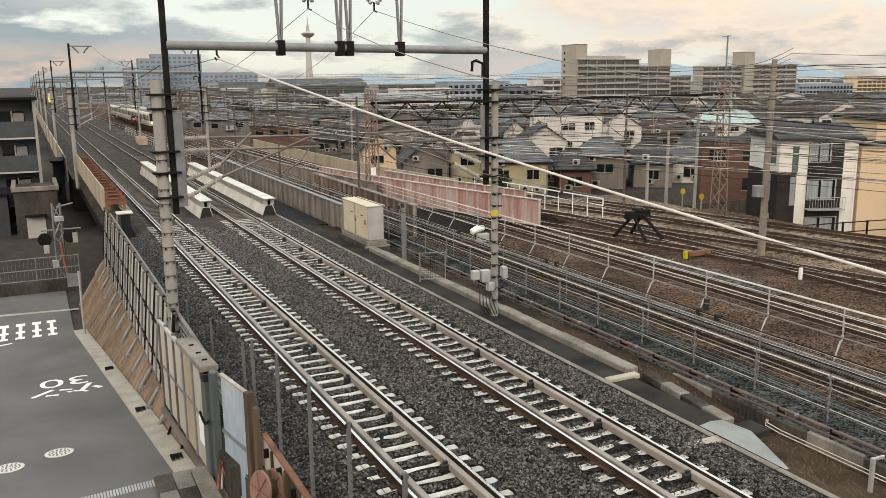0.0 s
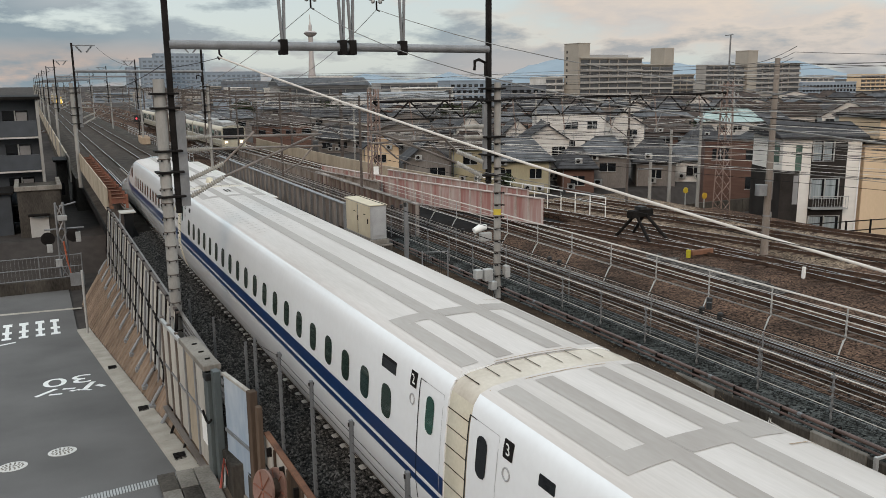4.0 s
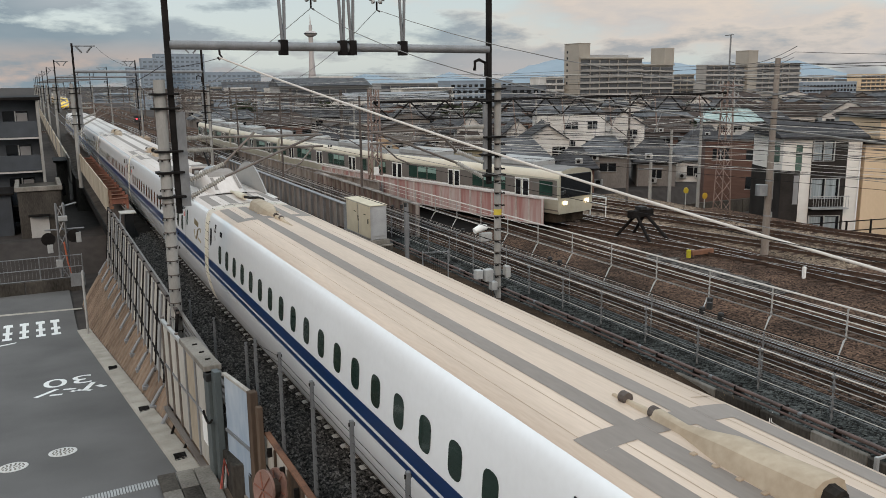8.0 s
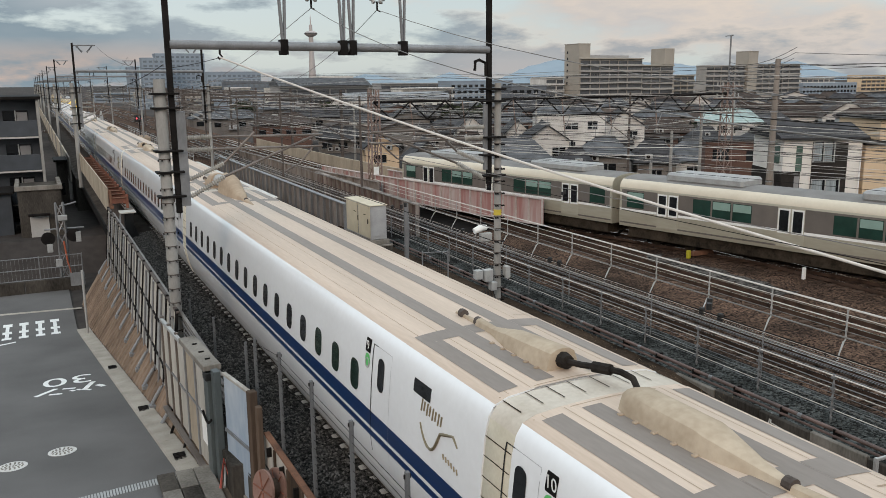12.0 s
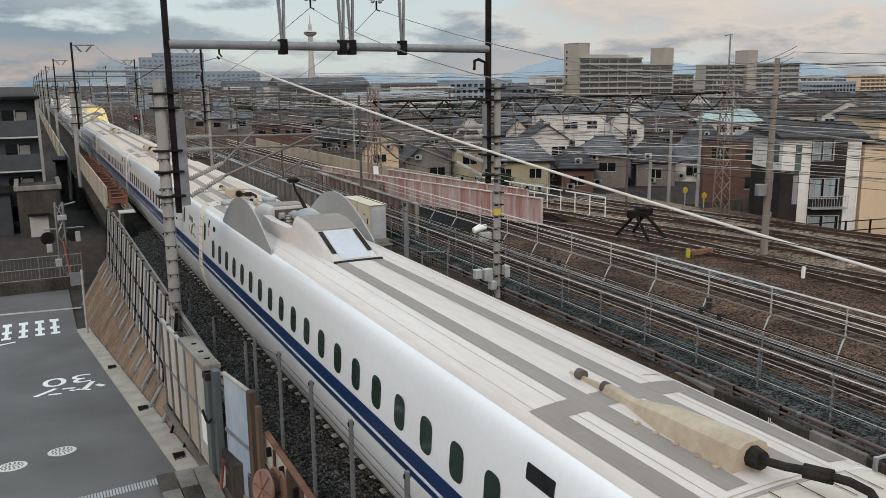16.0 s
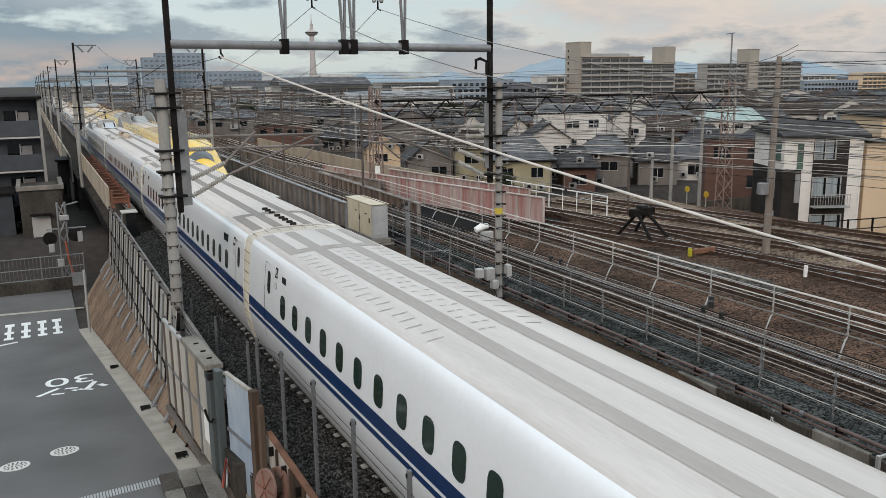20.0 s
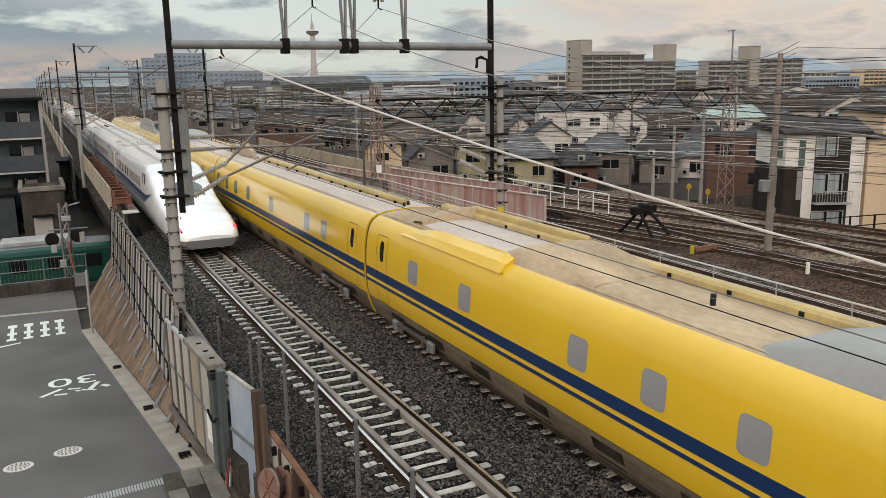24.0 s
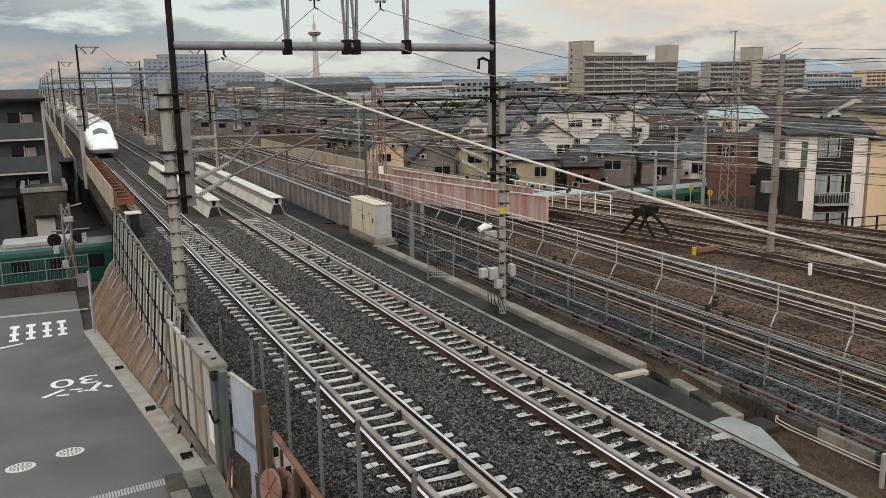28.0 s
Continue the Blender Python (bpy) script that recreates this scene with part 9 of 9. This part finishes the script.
# ---- larger buildings ----
def block(name, label, x0, x1, y, top, wallm, floors, depth=14.0, balcony=False, cols=0, floor_h=2.8, group="city blocks", far=False, balm=None):
    balm = balm or wallm
    bl = thing(name, label, "building", (x0, y, 0), group=group)
    w = x1 - x0
    part("wall", Mesh().box(0, w, 0.9 if balcony else 0, depth, GROUND, top), wallm, bl)
    part("parapet", Mesh().box(-0.2, w + 0.2, -0.1, depth + 0.2, top, top + 0.6, 0.05), wallm, bl)
    for k in range(floors):
        z = top - 0.7 - (k + 1) * floor_h + 0.9
        if z < GROUND:
            break
        if balcony:
            part("window_band", Mesh().box(0.3, w - 0.3, 0.8, 0.89, z + 0.4, z + 1.95), DIM_GLASS, bl)
            part("balcony", Mesh().box(0, w, -0.15, 0.05, z - 0.55, z + 0.4), balm, bl)
            part("balcony_slab", Mesh().box(0, w, 0.06, 0.88, z - 0.55, z - 0.4), balm, bl)
            for j in range(1, 1 if far else max(2, int(w / 5.5))):
                part("divider", Mesh().box(j * 5.5, j * 5.5 + 0.12, 0.06, 0.88, z - 0.38, z + 2.2), balm, bl)
        else:
            n = cols or max(2, int(w / 3.2))
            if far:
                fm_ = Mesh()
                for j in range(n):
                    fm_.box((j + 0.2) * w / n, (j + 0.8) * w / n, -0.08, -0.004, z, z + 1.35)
                # far rows take the pane colour with haze painted in
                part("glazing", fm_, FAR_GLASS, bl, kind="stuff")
                continue
            for j in range(n):
                a = (j + 0.2) * w / n
                part("window", Mesh().box(a, a + 0.6 * w / n, -0.08, -0.004, z, z + 1.35), GLASS_BLACK, bl)
    return bl


DIM_GLASS = mat("dim_far_window", (0.075, 0.08, 0.088), (0.045, 0.048, 0.053), 0.4, scale=0.4, bump=0.0)
# far panes paled towards blue-grey, haze put into the colour
FAR_GLASS = mat("haze_paled_window", (0.13, 0.155, 0.18), (0.10, 0.12, 0.14), 0.4, bump=0.0)
BEIGE = mat("beige_apartment_wall", (0.36, 0.325, 0.28), (0.29, 0.262, 0.225), 0.75, scale=0.15, fine=3)
GREY_APT = mat("grey_apartment_wall", (0.34, 0.335, 0.325), (0.26, 0.255, 0.25), 0.75, scale=0.15, fine=3)
DARK_APT = mat("dark_office_wall", (0.12, 0.13, 0.145), (0.09, 0.095, 0.105), 0.6, scale=0.15, fine=3)
BLUE_APT = mat("blue_grey_office_wall", (0.24, 0.285, 0.33), (0.19, 0.225, 0.265), 0.6, scale=0.1, fine=3)
BALCONY = mat("grey_beige_balcony", (0.36, 0.34, 0.315), (0.28, 0.262, 0.24), 0.75, scale=0.15, fine=3)
a1 = block("apartment_block", "beige apartment block with long stacked balconies", 229.0, 265.9, 330, 17.3, BEIGE, 8, 13, True, balm=BALCONY)
a2 = block("apartment_block", "beige apartment wing with long balconies", 266.7, 286.6, 331, 14.1, BEIGE, 7, 13, True, balm=BALCONY)
part("lift_tower", Mesh().box(14.6, 20.8, 1.5, 12.0, 14.8, 22.8, 0.1), BEIGE, a2, "beige lift tower on the roof")
part("roof_room", Mesh().box(5, 30, 3.0, 8.0, 17.91, 19.2, 0.05), GREY_APT, a1)
st = thing("stair_tower", "tall beige stair tower with few windows", "building", (229.0, 331.5, 0), group="stair towers")
part("wall", Mesh().box(-0.4, 6.0, 0, 12, GROUND, 24.3), BEIGE, st)
part("coping", Mesh().box(-0.55, 6.15, -0.15, 12.1, 24.3, 24.6, 0.05), BEIGE, st)
for k in range(6):
    part("window", Mesh().box(-0.48, -0.404, 9.0, 10.0, 20.0 - k * 2.9, 21.2 - k * 2.9), GLASS_BLACK, st)
block("apartment_block", "grey apartment block with long stacked balconies", 345.6, 375.5, 370, 14.6, BALCONY, 7, 9, True)
block("apartment_block", "grey apartment wing with long stacked balconies", 384.4, 421.7, 370, 15.6, BALCONY, 7, 9, True)
st = thing("stair_tower", "beige stair tower between apartment wings", "building", (376.2, 369, 0), group="stair towers")
part("wall", Mesh().box(0, 7.6, 0, 10, GROUND, 23.0), BEIGE, st)
part("coping", Mesh().box(-0.2, 7.8, -0.2, 10.2, 23.0, 23.4, 0.05), BEIGE, st)
la_ = block("apartment_block", "long grey apartment block with a dark pitched roof", 65.1, 95.2, 262, 6.2, GREY_APT, 5, 12, True)
part("roof", Mesh().prism([(-0.8, 6.8), (6, 9.2), (12.8, 6.8)], -0.6, 30.7, axis="x"), TILE, la_)
hl = thing("white_hall", "white hall with a low curved roof", "hall", (69.1, 210, 0))
part("wall", Mesh().box(0, 30, 0, 14, GROUND, 3.0), WHITEW, hl)
part("roof", Mesh().prism([(-0.4, 3.0)] + [(7 - 7.4 * math.cos(math.pi * k / 10), 3.05 + 1.9 * math.sin(math.pi * k / 10)) for k in range(11)], -0.4, 30.4, axis="x"), STEEL, hl)
for k in range(8):
    part("window", Mesh().box(2 + k * 3.4, 4 + k * 3.4, -0.06, -0.004, 0.6, 1.8), GLASS_BLACK, hl)
rb = random.Random(5)
for x0, x1, y, top, mtl, bal in ((163.8, 205.1, 420, 6.3, GREY_APT, True), (184.9, 221.3, 380, 7.3, BLUE_APT, False), (190.7, 209.6, 330, 4.8, DARK_APT, False), (216.4, 226.5, 340, 8.6, WHITEW, True),
                                 (481.4, 514.7, 420, 7.1, WHITEW, True), (459.0, 512.0, 400, 3.6, BLUE_APT, False), (583.0, 640.0, 450, 8.7, TANW, True), (366.0, 383.0, 420, 9.4, BEIGE, True), (266.0, 279.0, 420, 8.1, WHITEW, False), (73.3, 80.0, 300, 5.3, WHITEW, True), (161.8, 184.7, 520, 10.9, WHITEW, False),
                                 (66.7, 81.7, 620, 25.0, BLUE_APT, False), (79.0, 113.9, 645, 28.8, BLUE_APT, False), (59.0, 66.5, 640, 18.9, BLUE_APT, False), (98.8, 134.2, 560, 14.5, BLUE_APT, False), (102.7, 133.0, 520, 8.2, DARK_APT, False)):
    # the sunlit tan block has its low sunlight put into the wall colour
    block("city_block", {"grey_apartment_wall": "grey", "blue_grey_office_wall": "blue-grey", "dark_office_wall": "dark grey", "white_render": "white", "beige_apartment_wall": "beige", "tan_render": "sunlit tan"}[mtl.name] + (" apartment block with balconies" if bal else " office block with window rows"), x0, x1, y, top, mtl, 7, 14, bal, 0, 3.0, "city blocks", y > 500)
for k in range(46):
    y = rb.uniform(270, 620)
    x = rb.uniform(20, 620) if k % 3 else rb.uniform(30, 160)
    w = rb.uniform(10, 26)
    if any(abs(y - yy) < 22 and x < b1 and x + w > b0 for b0, b1, yy in ((215, 300, 335), (330, 430, 375), (60, 100, 262))) or (y < 370 and 130 < x < 430):
        continue
    block("city_block", "distant city block with window rows", x, x + w, y, rb.uniform(-0.5, 5.5), rb.choice((WHITEW, GREY_APT, BEIGE, GREY_APT, BLUE_APT)), 3, 12, k % 2 == 0, 0, 3.0, "city blocks", True)

tower = thing("observation_tower", "slim white observation tower with a disc-shaped deck", "tower", (479, 1540, GROUND))
tw_ = mat("white_tower", (0.44, 0.40, 0.385), (0.36, 0.325, 0.31), 0.6, scale=0.05)
part("shaft", Mesh().tube([(0, 0, 0), (0, 0, 30), (0, 0, 62), (0, 0, 96)], [9.5, 6.2, 4.6, 4.2], 20), tw_, tower, smooth=True)
rows = [[(r * math.cos(a), r * math.sin(a), z) for a in (k * math.tau / 28 for k in range(28))] for r, z in ((4.2, 94), (9.0, 96.5), (12.0, 99.5), (12.0, 101.5), (8.5, 104.0), (4.5, 105.0))]
dk = part("deck", Mesh().grid(rows, closed=True, caps=True), tw_, tower, "disc-shaped viewing deck", True)
part("window_band", Mesh().grid([[(12.1 * math.cos(a), 12.1 * math.sin(a), z) for a in (k * math.tau / 28 for k in range(28))] for z in (99.7, 101.3)], closed=True), GLASS_BLACK, dk)
part("upper_drum", Mesh().tube([(0, 0, 105), (0, 0, 116)], [3.4, 2.8], 16), tw_, tower, "pale upper drum", True)
part("spire", Mesh().tube([(0, 0, 116), (0, 0, 122), (0, 0, 134)], [1.6, 1.0, 0.4], 8), tw_, tower)

# mountains
mt = Mesh()
ridge = ((-193, -23), (928, -22), (1230, 18), (1335, 39), (1402, 34), (1497, 6), (1638, 15), (1754, 45), (1872, 10), (2025, 17), (2183, 75), (2362, 107), (2690, 103), (3101, 86), (3300, 68), (3675, 89), (4078, 102))
nr = random.Random(2)
top_, mid_, low_ = [], [], []
for (xa, za), (xc, zc) in zip(ridge[:-1], ridge[1:]):
    for k in range(6):
        f = k / 6
        x, z = (xa + (xc - xa) * f) * 0.82, (8 + (za + (zc - za) * f - 8) * 0.82) + nr.uniform(-2, 2)
        y = 2870
        top_.append((x, y, z))
        mid_.append((x, y - 250, z * 0.45 - 10 + nr.uniform(-4, 4)))
        low_.append((x, y - 480, -20))
mt.grid([low_, mid_, top_])
# distance haze is mixed into the base colour of the woods
thing("mountains", "wooded mountain range on the horizon, tinted blue for haze", "mountains", kind="structure", mesh=mt, material=mat("haze_tinted_woods", (0.27, 0.33, 0.375), (0.22, 0.275, 0.32), 1.0, scale=0.004, fine=0.03, bump=0.0), smooth=True)

# trees: small evergreen clumps between houses and by the apartment block
LEAF = mat("dark_foliage", (0.05, 0.06, 0.03), (0.025, 0.032, 0.018), 0.85, scale=1.2, fine=8)
BARE = mat("bare_twig", (0.13, 0.085, 0.07), (0.08, 0.055, 0.045), 0.9, scale=2)


def tree(x, y, h, r, seed, evergreen=True):
    g_ = random.Random(seed)
    t = thing("tree", "dark evergreen tree with a ragged crown" if evergreen else "bare reddish-brown winter tree", "tree", (x, y, ground_z(x, y)), group="trees")
    part("trunk", Mesh().tube([(0, 0, 0), (0.1, 0, h * 0.4), (0, 0.1, h * 0.8)], [0.22, 0.15, 0.05], 7), BARE, t)
    m = Mesh()
    for k in range(9):
        a, e = g_.uniform(0, 6.28), g_.uniform(0.35, 0.8)
        m.tube([(0, 0, h * e * 0.8), (r * 0.7 * math.cos(a), r * 0.7 * math.sin(a), h * e + r * 0.3)], [0.07, 0.02], 4)
        if not evergreen:
            for q in range(9):
                a2 = a + g_.uniform(-0.6, 0.6)
                b0_ = (r * 0.5 * math.cos(a), r * 0.5 * math.sin(a), h * e + r * 0.1)
                m.tube([b0_, (r * math.cos(a2), r * math.sin(a2), h * e + r * g_.uniform(0.2, 0.9))], [0.035, 0.01], 3)
    part("branchwork", m, BARE, t)
    if evergreen:
        m = Mesh()
        for k in range(420):
            a, u, q = g_.uniform(0, 6.28), g_.uniform(-1, 1), g_.uniform(0.45, 1.0) * (0.75 + 0.3 * math.sin(k * 0.37))
            c = Vector((r * q * math.sqrt(1 - u * u) * math.cos(a), r * q * math.sqrt(1 - u * u) * math.sin(a), h * 0.68 + h * 0.34 * q * u))
            d1 = Vector((g_.uniform(-1, 1), g_.uniform(-1, 1), g_.uniform(-0.6, 0.6))).normalized() * r * 0.16
            d2 = Vector((g_.uniform(-1, 1), g_.uniform(-1, 1), g_.uniform(-0.6, 0.6))).normalized() * r * 0.13
            m.poly([c - d1, c - d2, c + d1, c + d2])
        part("crown", m, LEAF, t, kind="stuff")


for i, (x, y, h, r, ev) in enumerate(((34.2, 69.5, 2.6, 1.1, True), (74, 150, 6, 3, True), (84, 180, 6.5, 3.4, True), (64, 205, 6, 3.5, True), (46, 230, 7, 4, True), (56, 240, 7, 4, False), (32, 260, 9, 5, False), (40, 270, 9, 5, False), (98, 190, 6, 3, True), (70, 235, 6, 3.4, True), (120, 230, 6, 3.2, True), (-20, 150, 13, 5, False), (150, 170, 5.5, 2.6, True), (105, 118, 5, 2, True))):
    tree(x, y, h, r, 60 + i, ev)

# ---- many small pieces of the main tracks ----
for i, tr in enumerate(tracks):
    for k in range(77):
        y = 4.2 + k * 0.5958 + 0.2 * i
        part("sleeper", SLEEPER_ME, None, tr, at=(0, y, 0))
    cm = Mesh()
    for k in range(160):
        y = 4.2 + k * 0.5958 + 0.2 * i
        if y > 48:
            break
        for s in (-1, 1):
            for o in (-0.115, 0.115):
                x = s * 0.75 + o
                cm.box(x - 0.055, x + 0.055, y - 0.07, y + 0.07, -0.173, -0.125)
    part("rail_fastening", cm, RAIL_RUST, tr, kind="stuff")

BRIDGE_SLEEPER_ME = Mesh().box(-1.15, 1.15, -0.11, 0.11, -0.3, -0.172).data("sleeper", mat("oily_bridge_sleeper", (0.15, 0.128, 0.11), (0.065, 0.052, 0.044), 0.85, scale=2.0, fine=12))
for tr in tracks:
    for k in range(85):
        part("sleeper", BRIDGE_SLEEPER_ME, None, tr, "dark oily bridge sleeper", at=(0, 50.1 + k * 0.6, 0))
    gl = Mesh()
    for s in (-0.75, 0.75):
        gs = s - math.copysign(0.2, s)
        gl.prism([(gs - 0.05, -0.17), (gs - 0.05, -0.02), (gs + 0.05, -0.02), (gs + 0.05, -0.17)], 47.5, 85)
    part("bridge_guard_rail", gl, GUARD_PALE, tr)

st_rng = np.random.RandomState(4)
N = 150000
sx = st_rng.uniform(-3.0, 6.6, N)
sy = 7 + 41 * st_rng.uniform(0, 1, N) ** 1.5
xs_ = np.array([p[0] for p in bed(0)])
zs_ = np.array([p[1] for p in bed(0)])
sz = np.interp(sx, xs_, zs_) + 0.012
keep = np.ones(N, bool)
for tx in TRACK_X:
    near = np.abs(sx - tx) < 1.28
    ph = ((sy - 4.2) / 0.5958) % 1.0
    keep &= ~(near & ((ph < 0.26) | (ph > 0.74)))
    for rx in (-0.75, 0.75):
        keep &= np.abs(sx - tx - rx) > 0.09
sx, sy, sz = sx[keep], sy[keep], sz[keep]
n_s = len(sx)
octa = np.array([(1, 0, 0), (-1, 0, 0), (0, 1, 0), (0, -1, 0), (0, 0, 0.8), (0, 0, -0.8)])
size = st_rng.uniform(0.016, 0.036, (n_s, 1, 1)) * (0.85 + 0.02 * sy[:, None, None]) * st_rng.uniform(0.7, 1.3, (n_s, 1, 3))
ang = st_rng.uniform(0, 6.283, n_s)
ca, sa = np.cos(ang)[:, None], np.sin(ang)[:, None]
vv = octa[None] * size + st_rng.uniform(-0.006, 0.006, (n_s, 6, 3))
vv = np.stack([vv[..., 0] * ca - vv[..., 1] * sa, vv[..., 0] * sa + vv[..., 1] * ca, vv[..., 2]], -1) + np.stack([sx, sy, sz], -1)[:, None]
tri = np.array([(0, 2, 4), (2, 1, 4), (1, 3, 4), (3, 0, 4), (2, 0, 5), (1, 2, 5), (3, 1, 5), (0, 3, 5)])
ff = (tri[None] + (np.arange(n_s) * 6)[:, None, None]).reshape(-1, 3)
me = bpy.data.meshes.new("ballast_stones")
me.from_pydata(vv.reshape(-1, 3).tolist(), [], ff.tolist())
STONE = mat("ballast_stone", (0.11, 0.102, 0.095), (0.04, 0.037, 0.034), 0.9, scale=9, fine=40, contrast=0.2)
sn, sk_ = STONE.node_tree.nodes, STONE.node_tree.links
s_geo, s_rng, s_mul = sn.new("ShaderNodeNewGeometry"), sn.new("ShaderNodeMapRange"), sn.new("ShaderNodeVectorMath")
s_rng.inputs["To Min"].default_value, s_rng.inputs["To Max"].default_value = 0.3, 1.9
s_mul.operation = "SCALE"
s_base = sn["Principled BSDF"].inputs["Base Color"]
sk_.new(s_geo.outputs["Random Per Island"], s_rng.inputs["Value"])
sk_.new(s_base.links[0].from_socket, s_mul.inputs[0])
sk_.new(s_rng.outputs["Result"], s_mul.inputs["Scale"])
sk_.new(s_mul.outputs["Vector"], s_base)
me.materials.append(STONE)
part("ballast_stones", me, None, ballast, "loose grey ballast stones", kind="stuff")


# ---- movement ----
def yard_at(a):
    """Place and heading on the commuter track, a metres of track beyond y = 21."""
    y, s, step = 21.0, 0.0, (0.5 if a >= 0 else -0.5)
    while abs(s) < abs(a) and -58 < y < 690:
        s += math.hypot(smooth_x(y + step, 0) - smooth_x(y, 0), step) * (1 if a >= 0 else -1)
        y += step
    return Vector((smooth_x(y, 0), y + (a - s), JR_Z))


def motions():
    walk(white_train, [(t, pose(TRACK_X[0], y, 0)) for t, y in (
        (0, -45.64), (1, -17.02), (2, 10.57), (2.5, 23.95), (3, 37.07), (4, 62.5), (5, 87.1), (6, 110.96), (7.1, 136.35), (8.6, 169.72),
        (9.5, 188.25), (11, 217.95), (12, 236.35), (12.5, 245.5), (14.9, 288.26), (16.6, 318.17), (18.1, 343.92), (19.6, 369.22), (21, 392.56),
        (22, 409.35), (23, 426.25), (24, 443.1), (25, 460.0), (26, 476.1), (27, 491.3), (28, 505.8),
    )])
    walk(yellow_train, [(t, pose(TRACK_X[1], -52.35 + -29.523 * (t - 24) + -0.4255 * (t - 24) ** 2, 0)) for t in range(0, 29)])
    for k, car in enumerate(commuter_cars):
        rows = []
        for t in range(0, 29):
            a = 16.0 * (9.25 - t) + 20.0 * k
            p, q = yard_at(a), yard_at(a + 20.0)
            rows.append((t, pose(*((p + q) / 2), 0, 0, math.degrees(math.atan2(-(q.x - p.x), q.y - p.y)))))
        walk(car, rows)
    walk(green_train, [(t, pose(-9.0 + 15.0 * (t - 23.2), 60.0, -5.85)) for t in (0, 7, 14, 21, 28)])


motions()
